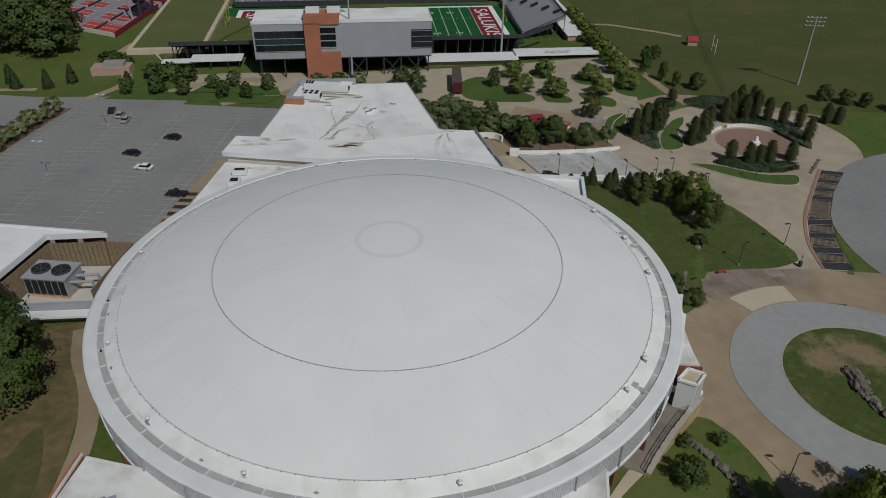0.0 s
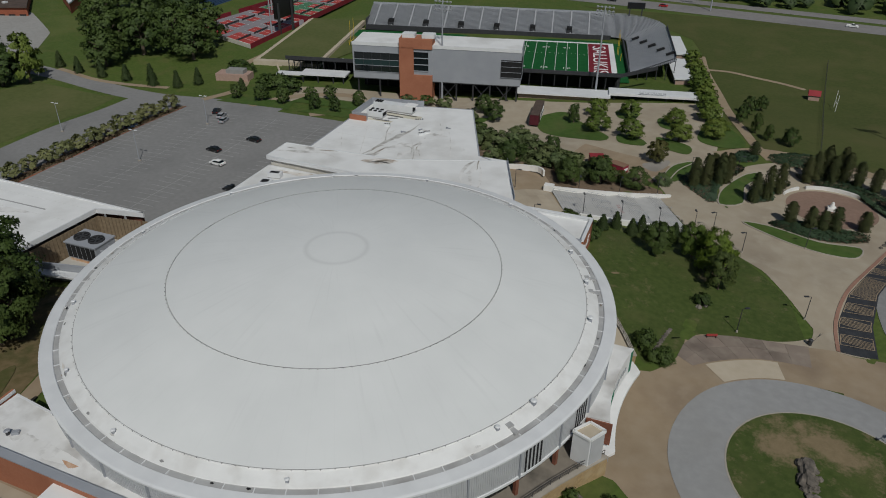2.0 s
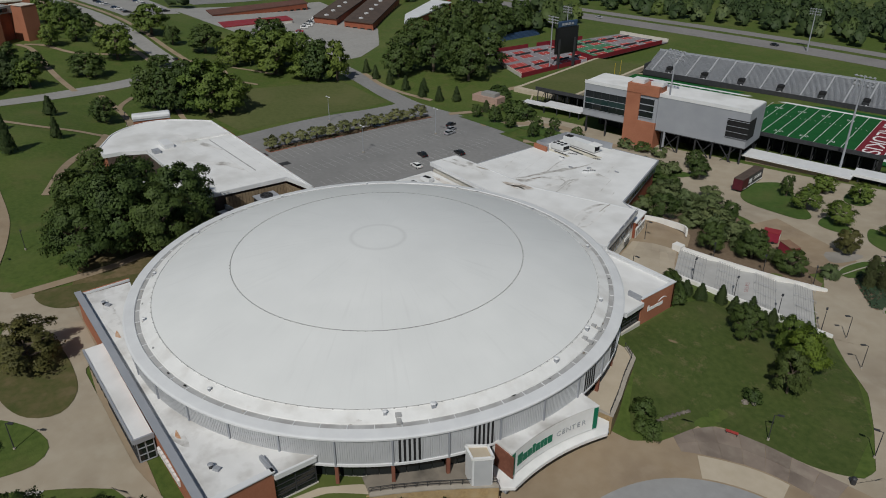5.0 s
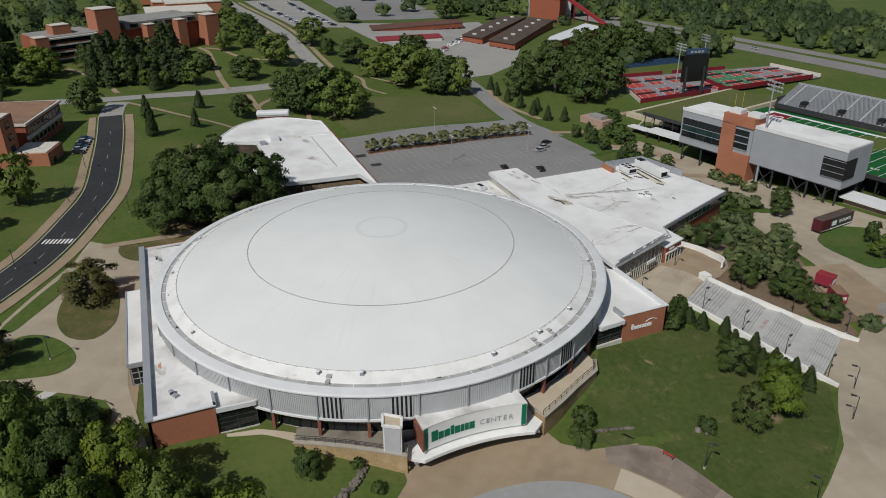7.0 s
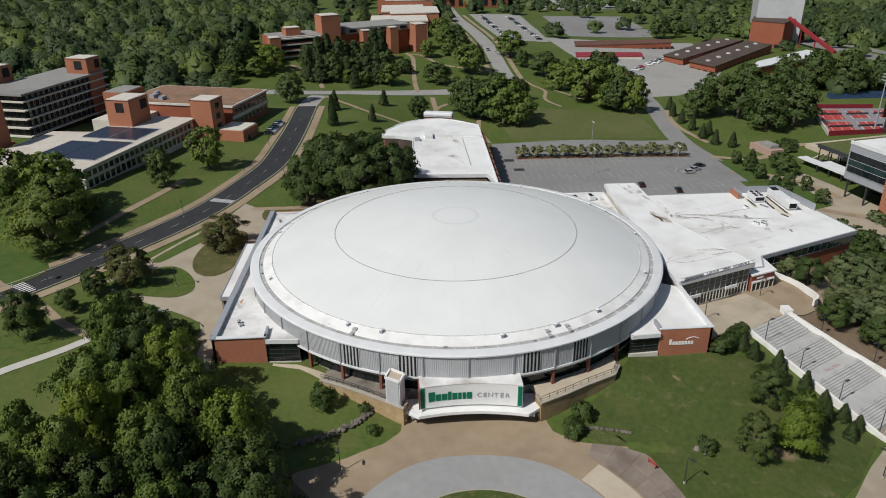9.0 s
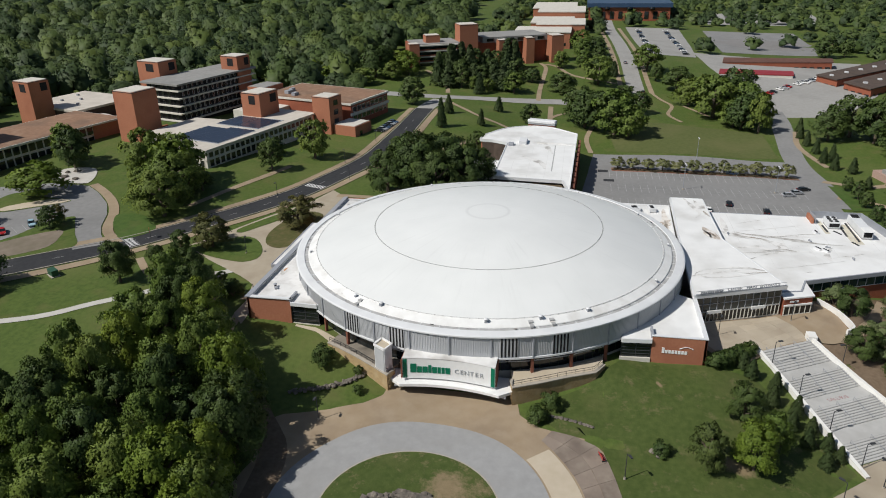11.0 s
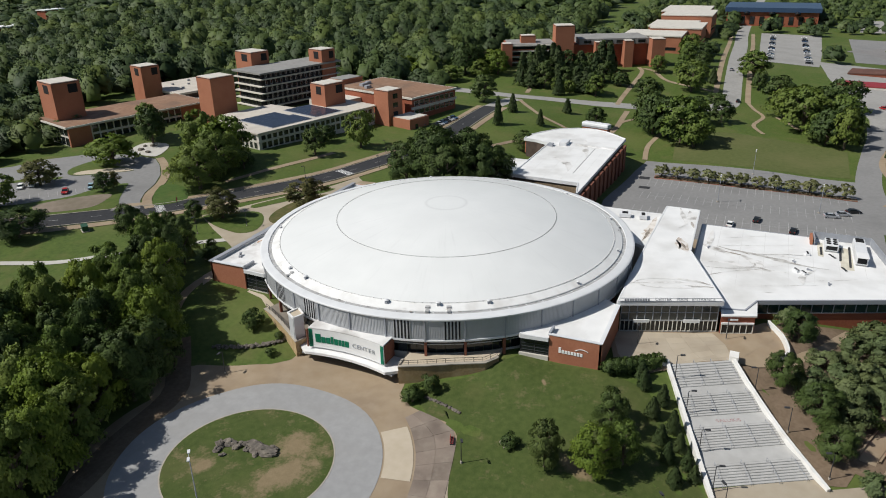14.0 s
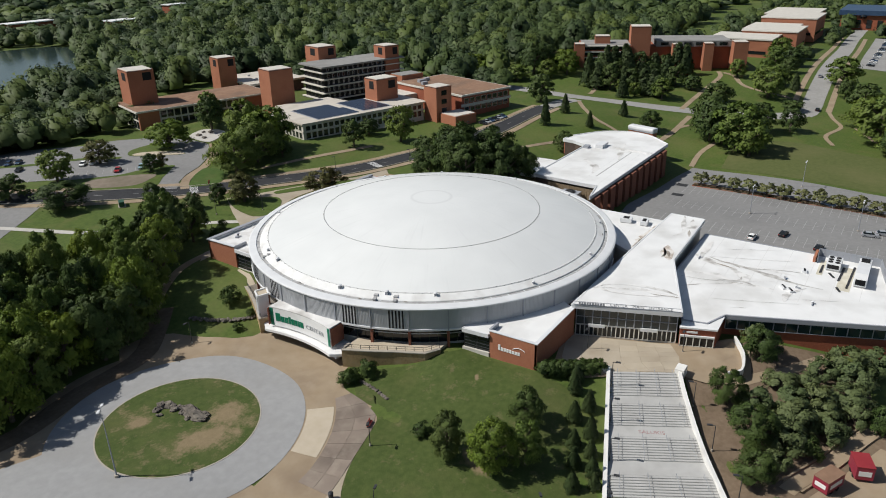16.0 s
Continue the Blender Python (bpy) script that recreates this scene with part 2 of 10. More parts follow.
TANSTONE = surf("tan_stone", (0.52, 0.375, 0.20), (0.38, 0.265, 0.14), 2.0, 0.85, (0.56, 0.44, 0.28), 0.5, 0.7, 0.6, 2.5, vary=0.4)
ROCK = surf("limestone_rock", (0.226, 0.195, 0.164), (0.101, 0.090, 0.078), 1.1, 0.9, (0.296, 0.265, 0.218), 0.5, 0.6, 0.9, 2.0, vary=0.3)
BROWNROOF = surf("brown_gravel_roof", (0.225, 0.132, 0.085), (0.285, 0.172, 0.112), 0.6, 0.95, (0.15, 0.105, 0.078), 0.07, 0.8, 0.2, 8.0, fourth=(0.33, 0.22, 0.15), scale3=0.2, amount3=0.6)
DARKROOF = surf("dark_brown_roof", (0.075, 0.055, 0.045), (0.11, 0.08, 0.065), 0.6, 0.95, (0.05, 0.04, 0.035), 0.1, 0.6)
GREYROOF = surf("grey_roof", (0.25, 0.245, 0.235), (0.30, 0.295, 0.28), 0.5, 0.9, (0.2, 0.195, 0.185), 0.1, 0.6)
OFFWHITE = surf("offwhite_concrete", (0.55, 0.52, 0.46), (0.62, 0.59, 0.53), 0.5, 0.85, (0.47, 0.44, 0.39), 0.2, 0.5)
TURF = surf("artificial_turf", (0.012, 0.085, 0.024), (0.016, 0.105, 0.03), 0.4, 0.9, (0.02, 0.12, 0.036), 0.05, 0.3, spec=0.1)
MAROON = surf("maroon_paint", (0.165, 0.013, 0.022), (0.20, 0.018, 0.028), 0.5, 0.7)
REDPAINT = surf("red_court", (0.36, 0.05, 0.045), (0.42, 0.07, 0.06), 0.3, 0.8)
REDROOF = surf("red_metal_roof", (0.25, 0.026, 0.034), (0.31, 0.038, 0.042), 0.4, 0.5)
GREENPAINT = surf("green_paint", (0.0, 0.14, 0.075), (0.0, 0.16, 0.085), 0.5, 0.5)
WHITEPAINT = surf("white_paint", (0.74, 0.74, 0.73), (0.8, 0.8, 0.79), 0.6, 0.6)
WORNPAINT = surf("worn_white_paint", (0.30, 0.30, 0.295), (0.42, 0.42, 0.41), 1.2, 0.8)
BLACKPAINT = surf("black_paint", (0.012, 0.012, 0.013), (0.018, 0.018, 0.02), 0.8, 0.35, spec=0.5)
SILVERPAINT = surf("silver_paint", (0.32, 0.33, 0.35), (0.36, 0.37, 0.39), 0.8, 0.35, spec=0.5)
BLUEPAINT = surf("blue_paint", (0.03, 0.06, 0.12), (0.04, 0.075, 0.14), 0.8, 0.35, spec=0.5)
ICEPAINT = surf("light_blue_paint", (0.30, 0.45, 0.52), (0.33, 0.48, 0.55), 2.0, 0.3, spec=0.5)
REDCAR = surf("red_car_paint", (0.35, 0.012, 0.012), (0.4, 0.02, 0.018), 0.8, 0.35, spec=0.5)
RUBBER = surf("rubber", (0.015, 0.015, 0.015), (0.025, 0.025, 0.025), 2.0, 0.9)
BLEACHER = surf("aluminium_bleacher", (0.38, 0.39, 0.41), (0.43, 0.44, 0.46), 0.5, 0.55, (0.33, 0.34, 0.36), 0.08, 0.5)
BARK = surf("bark", (0.085, 0.065, 0.048), (0.13, 0.105, 0.08), 2.0, 0.95, bump=0.6, bump_scale=9.0)
WOOD = surf("weathered_wood", (0.26, 0.2, 0.13), (0.19, 0.14, 0.09), 1.5, 0.9)
WATER = glassy("pond_water", (0.035, 0.055, 0.05), 0.12)
GLASS = glassy("dark_glass", (0.012, 0.016, 0.018), 0.06)
GREYGLASS = glassy("grey_glass", (0.05, 0.058, 0.056), 0.1)
TEALGLASS = glassy("green_tinted_glass", (0.016, 0.038, 0.038), 0.08)
SOLAR = glassy("solar_cell", (0.03, 0.04, 0.066), 0.22)
SCREEN = glassy("black_screen", (0.008, 0.008, 0.009), 0.3)
# Near-black for shade painted into openings, recesses and grilles; also grimy roof spots.
SHADEANDGRIME = surf("shade_and_grime_black", (0.012, 0.012, 0.013), (0.02, 0.02, 0.021), 1.0, 0.9)
LEAF = leafy("leaves", (0.050, 0.085, 0.016), (0.142, 0.205, 0.038), (0.168, 0.208, 0.040), 0.18, 0.42, 0.5)
WOODLEAF = leafy("wood_leaves", (0.045, 0.073, 0.021), (0.077, 0.113, 0.032), (0.094, 0.122, 0.038), 0.1, 0.14, 0.28)
WOODDARK = leafy("dark_wood_leaves", (0.029, 0.051, 0.018), (0.052, 0.080, 0.028), (0.061, 0.086, 0.031), 0.1, 0.14, 0.28)
WOODWARM = leafy("light_wood_leaves", (0.066, 0.098, 0.023), (0.108, 0.147, 0.036), (0.120, 0.145, 0.039), 0.1, 0.14, 0.28)
DARKLEAF = leafy("dark_leaves", (0.026, 0.046, 0.012), (0.078, 0.122, 0.029), (0.094, 0.130, 0.032), 0.14, 0.42, 0.5)
SAGELEAF = leafy("sage_leaves", (0.065, 0.096, 0.036), (0.134, 0.175, 0.070), (0.158, 0.180, 0.070), 0.15, 0.42, 0.5)
OLIVELEAF = leafy("olive_leaves", (0.050, 0.074, 0.020), (0.112, 0.146, 0.040), (0.142, 0.136, 0.046), 0.2, 0.42, 0.5)
RUSTLEAF = leafy("rusty_leaves", (0.060, 0.045, 0.024), (0.13, 0.10, 0.055), (0.15, 0.10, 0.06), 0.15, 0.42, 0.5)
ROUNDLEAF = leafy("round_tree_leaves", (0.060, 0.098, 0.016), (0.150, 0.212, 0.038), (0.165, 0.205, 0.038), 0.2, 0.42, 0.5)
BRIGHTLEAF = leafy("bright_leaves", (0.070, 0.113, 0.014), (0.176, 0.242, 0.033), (0.185, 0.231, 0.030), 0.25, 0.42, 0.5)
BROWNLEAF = leafy("bronze_leaves", (0.066, 0.072, 0.022), (0.140, 0.142, 0.044), (0.16, 0.135, 0.045))
PALELEAF = leafy("pale_leaves", (0.114, 0.127, 0.048), (0.228, 0.246, 0.106), (0.234, 0.234, 0.102), 0.25)
NEEDLE = leafy("needles", (0.030, 0.050, 0.018), (0.066, 0.098, 0.032), (0.072, 0.096, 0.034), 0.15, 0.42, 0.5)
CYPRESS = leafy("cypress_leaves", (0.042, 0.056, 0.022), (0.088, 0.106, 0.040), (0.105, 0.104, 0.042), 0.12, 0.42, 0.5)


def dome_skin():
    """White coated dome: faint radial lap seams, rain streaks and the old ring mark round the crown."""
    m = surf("white_dome_coating", (0.725, 0.735, 0.722), (0.76, 0.768, 0.755), 0.16, 0.42, (0.645, 0.655, 0.648), 0.035, 0.6, 0.03, 2.0, spec=0.35)
    nt, bsdf = m.node_tree, m.node_tree.nodes["Principled BSDF"]
    link = nt.links.new
    col = bsdf.inputs["Base Color"].links[0].from_socket
    geo, sep = nt.nodes.new("ShaderNodeNewGeometry"), nt.nodes.new("ShaderNodeSeparateXYZ")
    link(geo.outputs["Position"], sep.inputs[0])

    def calc(op, a, b=None):
        n = nt.nodes.new("ShaderNodeMath")
        n.operation = op
        for i, v in enumerate((a, b)):
            if v is None:
                continue
            if isinstance(v, (int, float)):
                n.inputs[i].default_value = v
            else:
                link(v, n.inputs[i])
        return n.outputs[0]

    radius = calc("SQRT", calc("ADD", calc("MULTIPLY", sep.outputs[0], sep.outputs[0]), calc("MULTIPLY", sep.outputs[1], sep.outputs[1])))
    angle = calc("ARCTAN2", sep.outputs[1], sep.outputs[0])
    ring = calc("MAXIMUM", calc("SUBTRACT", 1.0, calc("MULTIPLY", calc("ABSOLUTE", calc("SUBTRACT", radius, 5.1)), 1.6)), 0.0)
    lap = calc("PINGPONG", calc("MULTIPLY", angle, 72 / math.pi), 1.0)
    lap = calc("MULTIPLY", calc("GREATER_THAN", lap, 0.965), 0.05)
    streak = nt.nodes.new("ShaderNodeTexNoise")
    combine = nt.nodes.new("ShaderNodeCombineXYZ")
    link(calc("MULTIPLY", angle, 26.0), combine.inputs[0])
    link(calc("MULTIPLY", radius, 0.07), combine.inputs[1])
    link(combine.outputs[0], streak.inputs["Vector"])
    streak.inputs["Scale"].default_value, streak.inputs["Detail"].default_value = 1.0, 4
    streaks = calc("MULTIPLY", calc("MAXIMUM", calc("SUBTRACT", streak.outputs[0], 0.58), 0.0), 0.9)
    fac = calc("MINIMUM", calc("ADD", calc("ADD", calc("MULTIPLY", ring, 0.34), lap), streaks), 0.6)
    x = nt.nodes.new("ShaderNodeMix")
    x.data_type = "RGBA"
    link(fac, x.inputs[0])
    link(col, x.inputs[6])
    x.inputs[7].default_value = (0.50, 0.50, 0.495, 1)
    link(x.outputs[2], bsdf.inputs["Base Color"])
    return m


DOME = dome_skin()

# ---- building kit ----
class Geo:
    """Collects vertices and faces of one mesh."""

    def __init__(self):
        self.v, self.f = [], []

    def add(self, verts, faces):
        n = len(self.v)
        self.v.extend(tuple(p) for p in verts)
        self.f.extend(tuple(i + n for i in face) for face in faces)
        return self

    def prism(self, pts, z0, z1, z1s=None):
        """An upright block over a plan outline; z1s gives each corner its own top."""
        n = len(pts)
        area = sum(pts[i][0] * pts[(i + 1) % n][1] - pts[(i + 1) % n][0] * pts[i][1] for i in range(n))
        if area < 0:
            pts = list(pts)[::-1]
            z1s = list(z1s)[::-1] if z1s else None
        low = [(x, y, z0) for x, y in pts]
        top = [(x, y, z1s[i] if z1s else z1) for i, (x, y) in enumerate(pts)]
        faces = [tuple(range(n))[::-1], tuple(range(n, 2 * n))] + [(i, (i + 1) % n, n + (i + 1) % n, n + i) for i in range(n)]
        return self.add(low + top, faces)

    def box(self, x0, x1, y0, y1, z0, z1):
        return self.prism([(x0, y0), (x1, y0), (x1, y1), (x0, y1)], z0, z1)

    def beam(self, a, b, w, h):
        """A straight bar of width w and height h from a to b."""
        a, b = Vector(a), Vector(b)
        d = (b - a).normalized()
        up = Vector((0, 0, 1)) if abs(d.z) < 0.95 else Vector((1, 0, 0))
        s = d.cross(up).normalized() * (w / 2)
        u = s.cross(d).normalized() * (h / 2)
        v = [p + i * s + j * u for p in (a, b) for i, j in ((-1, -1), (1, -1), (1, 1), (-1, 1))]
        return self.add(v, [(3, 2, 1, 0), (4, 5, 6, 7), (0, 1, 5, 4), (1, 2, 6, 5), (2, 3, 7, 6), (3, 0, 4, 7)])

    def tube(self, a, b, r0, r1=None, n=8):
        a, b = Vector(a), Vector(b)
        r1 = r0 if r1 is None else r1
        d = (b - a).normalized()
        s = d.cross(Vector((0, 0, 1)) if abs(d.z) < 0.95 else Vector((1, 0, 0))).normalized()
        u = s.cross(d)
        v = [p + r * (math.cos(2 * math.pi * k / n) * s + math.sin(2 * math.pi * k / n) * u) for p, r in ((a, r0), (b, r1)) for k in range(n)]
        return self.add(v, [(k, n + k, n + (k + 1) % n, (k + 1) % n) for k in range(n)] + [tuple(range(n)), tuple(range(n, 2 * n))[::-1]])

    def revolve(self, profile, a0=0.0, a1=360.0, n=144, centre=(0, 0)):
        """Turns a profile of (radius, z) about an upright axis."""
        full, m = abs(a1 - a0) > 359.9, len(profile)
        rows = n if full else n + 1
        v = []
        for k in range(rows):
            a = radians(a0 + (a1 - a0) * k / n)
            v += [(centre[0] + r * math.cos(a), centre[1] + r * math.sin(a), z) for r, z in profile]
        f = []
        for k in range(n):
            for i in range(m - 1):
                p, q = k * m, ((k + 1) % rows) * m
                f.append((p + i, p + i + 1, q + i + 1, q + i))
        return self.add(v, f)

    def quadstrip(self, left, right):
        n = len(left)
        return self.add(list(left) + list(right), [(i, n + i, n + i + 1, i + 1) for i in range(n - 1)])

    def mesh(self, name, smooth=False):
        me = bpy.data.meshes.new(name)
        me.from_pydata(self.v, [], self.f)
        me.validate()
        if smooth:
            me.polygons.foreach_set("use_smooth", [True] * len(me.polygons))
        return me


def part(name, shape, material, parent=None, label="", smooth=False, bevel=0.0):
    me = shape.mesh(name, smooth) if isinstance(shape, Geo) else shape
    if not me.materials:
        me.materials.append(material)
    ob = new(name, me)
    ob.parent = parent
    if label:
        tagged(ob, label)
    if bevel:
        b = ob.modifiers.new("edge", "BEVEL")
        b.width, b.segments, b.limit_method = bevel, 2, "ANGLE"
    return ob


def thing(name, label, category, group="", kind="", at=None):
    ob = new(name)
    ob.empty_display_size = 0.5
    if at is not None:
        ob.matrix_world = at
    return tagged(ob, label, category, group, kind)


def lettering(name, words, material, parent, m, size, depth=0.05, label=""):
    """Raised letters in the built-in font, as a mesh under their thing."""
    data = bpy.data.curves.new(name, "FONT")
    data.body, data.size, data.extrude = words, size, depth
    data.align_x, data.align_y = "CENTER", "CENTER"
    ob = bpy.data.objects.new(name, data)
    me = bpy.data.meshes.new_from_object(ob)
    bpy.data.objects.remove(ob)
    me.materials.clear()
    made = part(name, me, material, parent, label)
    made.matrix_basis = m
    return made


def spline(pts, step=3.0):
    """A smooth line through plan points, resampled at even steps."""
    p = [Vector((*q, 0)) for q in pts]
    p = [2 * p[0] - p[1]] + p + [2 * p[-1] - p[-2]]
    out = []
    for i in range(1, len(p) - 2):
        n = max(2, int((p[i + 1] - p[i]).length / step))
        for k in range(n):
            t = k / n
            out.append(0.5 * (2 * p[i] + (p[i + 1] - p[i - 1]) * t + (2 * p[i - 1] - 5 * p[i] + 4 * p[i + 1] - p[i + 2]) * t * t + (3 * p[i] - p[i - 1] - 3 * p[i + 1] + p[i + 2]) * t ** 3))
    out.append(p[-2])
    return [(q.x, q.y) for q in out]


def even(pts, n):
    """n points evenly spaced along a plan line."""
    a = np.array(pts, float)
    s = np.concatenate([[0], np.cumsum(np.hypot(*np.diff(a, axis=0).T))])
    t = np.linspace(0, s[-1], n)
    return list(zip(np.interp(t, s, a[:, 0]), np.interp(t, s, a[:, 1])))


def offset(pts, d):
    """The plan line moved d to its left."""
    out = []
    for i, (x, y) in enumerate(pts):
        ax, ay = pts[max(i - 1, 0)]
        bx, by = pts[min(i + 1, len(pts) - 1)]
        l = math.hypot(bx - ax, by - ay) or 1
        out.append((x - d * (by - ay) / l, y + d * (bx - ax) / l))
    return out


# ---- the lie of the land: spot heights, blended ----
SPOTS_A = [(0, 0, 4.3), (33, -50, 5.0), (33, 48, 4.0), (37, 29, 4.2), (36, -30, 4.6), (48, 21, 1.9), (50.5, 15, 0.4), (47, -21, 2.2), (51, -17, 0.7), (51, 0, 0), (62, 27, -.1), (80, 0, .3), (80, 32, -.9), (64, -25, .3), (100, -40, .5),
           (49, 88, -1.8), (57, 72, -1.8), (22, 66, 2.9), (30, 59, 2.9), (6, 74, 2.8), (36, 69.5, 0.3), (46, 74.5, -1.9), (34, 77, 0.3), (44, 83.5, -1.9), (90, 36, -2.2), (100, 84, -2.3), (88, 102, -3), (26, 103, -3.1), (0, 128, -4.4), (86, 200, -4.5)]
SPOTS_B = [(-45, 143, -5.2), (0, 200, -6), (-110, 150, -5), (-70, 62, -4.2), (-120, 70, -5.2), (-124, 35, -5.1), (-146, 106, -6.4), (-150, 28, -6), (-58, 30, -4),
           (-61, -65, 3.8), (-15, -60, 4.6), (-5, -78, 4.6), (-3, -141, 6), (-66, -109, 6.3), (-97, -161, 8), (-137, -94, 4.5), (-172, -54, 5), (-311, -89, 8), (-358, 3, 6),
           (-135, 194, -4), (-112, 240, -6), (60, -140, 4), (-230, 100, -6), (-420, 250, -6)]
SPOTS = np.array(SPOTS_A + SPOTS_B, float)


def height(x, y):
    """Ground height at plan points (numbers or arrays)."""
    x, y = np.asarray(x, float), np.asarray(y, float)
    w = 1 / ((SPOTS[:, 0] - x[..., None]) ** 2 + (SPOTS[:, 1] - y[..., None]) ** 2 + 30) ** 1.6
    return (w * SPOTS[:, 2]).sum(-1) / w.sum(-1)


def ground_z(x, y):
    return float(height(x, y))


def sheet(left, right, lift, across=6, n=None):
    """A paved sheet between two plan lines that follows the ground."""
    n = n or max(len(left), len(right))
    a, b = np.array(even(left, n)), np.array(even(right, n))
    g = Geo()
    t = np.linspace(0, 1, across + 1)
    x = a[:, None, 0] * (1 - t) + b[:, None, 0] * t
    y = a[:, None, 1] * (1 - t) + b[:, None, 1] * t
    z = height(x, y) + lift
    m = across + 1
    g.add(np.stack([x, y, z], -1).reshape(-1, 3).tolist(), [(i * m + j, i * m + j + 1, (i + 1) * m + j + 1, (i + 1) * m + j) for i in range(n - 1) for j in range(across)])
    xy = np.cross(b[0] - a[0], a[-1] - a[0])
    if xy < 0:
        g.f = [f[::-1] for f in g.f]
    return g


def lane(pts, width, lift, across=3, step=3.0):
    line = spline(pts, step)
    return sheet(offset(line, width / 2), offset(line, -width / 2), lift, across, len(line))


def disc(centre, r0, r1, lift, a0=0, a1=360, n=72, rings=4):
    g, full = Geo(), abs(a1 - a0) > 359
    a = np.radians(np.linspace(a0, a1, n + 1))
    r = np.linspace(r0, r1, rings + 1)
    x, y = centre[0] + np.cos(a)[:, None] * r, centre[1] + np.sin(a)[:, None] * r
    z = height(x, y) + lift
    m = rings + 1
    return g.add(np.stack([x, y, z], -1).reshape(-1, 3).tolist(), [(i * m + j, i * m + j + 1, (i + 1) * m + j + 1, (i + 1) * m + j) for i in range(n) for j in range(rings)])


def kerb(line, w=0.3, up=0.17, closed=False):
    """A kerb stone line: a low step with two sides."""
    if closed:
        line = list(line) + [line[0]]
    g = Geo()
    l, r = offset(line, w / 2), offset(line, -w / 2)
    if closed:
        l[0] = l[-1] = ((l[0][0] + l[-1][0]) / 2, (l[0][1] + l[-1][1]) / 2)
        r[0] = r[-1] = ((r[0][0] + r[-1][0]) / 2, (r[0][1] + r[-1][1]) / 2)
    top_l = [(x, y, ground_z(x, y) + up) for x, y in l]
    top_r = [(x, y, ground_z(x, y) + up) for x, y in r]
    low_l = [(x, y, z - up - 0.3) for x, y, z in top_l]
    low_r = [(x, y, z - up - 0.3) for x, y, z in top_r]
    g.quadstrip(top_l, top_r)
    g.quadstrip(low_l, top_l)
    g.quadstrip(top_r, low_r)
    return g


def arc(centre, r, a0, a1, n=40):
    return [(centre[0] + r * math.cos(radians(a0 + (a1 - a0) * k / n)), centre[1] + r * math.sin(radians(a0 + (a1 - a0) * k / n))) for k in range(n + 1)]

# ---- ground, roads and paving ----
def build_ground():
    near = np.arange(-440, 181, 4.0)
    xs = np.concatenate([[-4500, -3000, -2000, -1500, -1200, -1000, -860, -740, -640, -560, -500], near, [200, 240, 320, 500, 900, 1600, 3000, 4500]])
    near = np.arange(-300, 421, 4.0)
    ys = np.concatenate([[-4500, -3000, -1800, -1200, -900, -700, -540, -440, -360], near, [450, 500, 580, 700, 900, 1300, 2000, 3000, 4500]])
    x, y = np.meshgrid(xs, ys, indexing="ij")
    z = np.stack([height(x[i], y[i]) for i in range(len(xs))])
    m = len(ys)
    g = Geo()
    g.add(np.stack([x, y, z], -1).reshape(-1, 3).tolist(), [(i * m + j, (i + 1) * m + j, (i + 1) * m + j + 1, i * m + j + 1) for i in range(len(xs) - 1) for j in range(m - 1)])
    return tagged(part("ground", g, GRASS, smooth=True), "gently sloping campus ground of mown green grass", "ground", kind="structure")


ground = build_ground()


def paved(name, shape, material, label, category):
    return tagged(part(name, shape, material, smooth=True), label, category, kind="structure")


ISLAND = (80.3, -2.4)
# entrance circle: concrete apron, asphalt ring, grass island
paved("pavement_apron", sheet([(46.5, -13.5), (51, -14), (54, -17), (57, -23), (59.5, -31), (63, -35), (70, -36)], [(46.5, 11.5), (53, 12.8), (63, 8), (62, -4), (62, -14), (67, -18), (78, -24)], 0.07, 16, 60), CONCRETE, "tan concrete apron before the arena entrance, stained", "pavement")
paved("pavement_east", sheet([(51, 11.5), (53, 13), (56, 16.5), (57.3, 21), (57.5, 25.5), (60, 27.8), (65, 29.3), (72, 31), (79.5, 32.5), (84, 33.5)], [(56, 5), (60, 6.5), (64, 10), (69, 15), (74, 19), (79, 20.5), (84, 20.8), (90, 19), (95, 15), (99, 10)], 0.085, 14, 50), CONCRETE, "tan concrete forecourt beside the circular drive, weathered", "pavement")
paved("pavement_mid", sheet([(84, 33.3), (92, 34.5), (104, 34), (130, 30)], [(84, 19), (97, 12), (110, 8), (130, 6)], 0.075, 12, 30), CONCRETE, "tan concrete paving joining the promenade", "pavement")
paved("pavement_light_band", disc(ISLAND, 23.2, 28.2, 0.14, 104, 132, 20, 2), TANCON, "pale newer concrete band along the circular drive", "pavement")
paved("road_circle", disc(ISLAND, 14.6, 22.9, 0.13, 0, 360, 96, 5), PALEROAD, "pale grey asphalt circular drive before the arena", "road")
paved("pavement_ring", disc(ISLAND, 22.8, 30.0, 0.085, 235, 350, 60, 4), CONCRETE, "tan concrete margin outside the circular drive", "pavement")
paved("road_exit", sheet([(98, -15), (110, -20), (130, -22), (170, -22), (320, -30)], [(102, 8), (112, 6), (130, 0), (170, -6), (320, -18)], 0.125, 8, 40), PALEROAD, "grey asphalt drive leaving the entrance circle", "road")


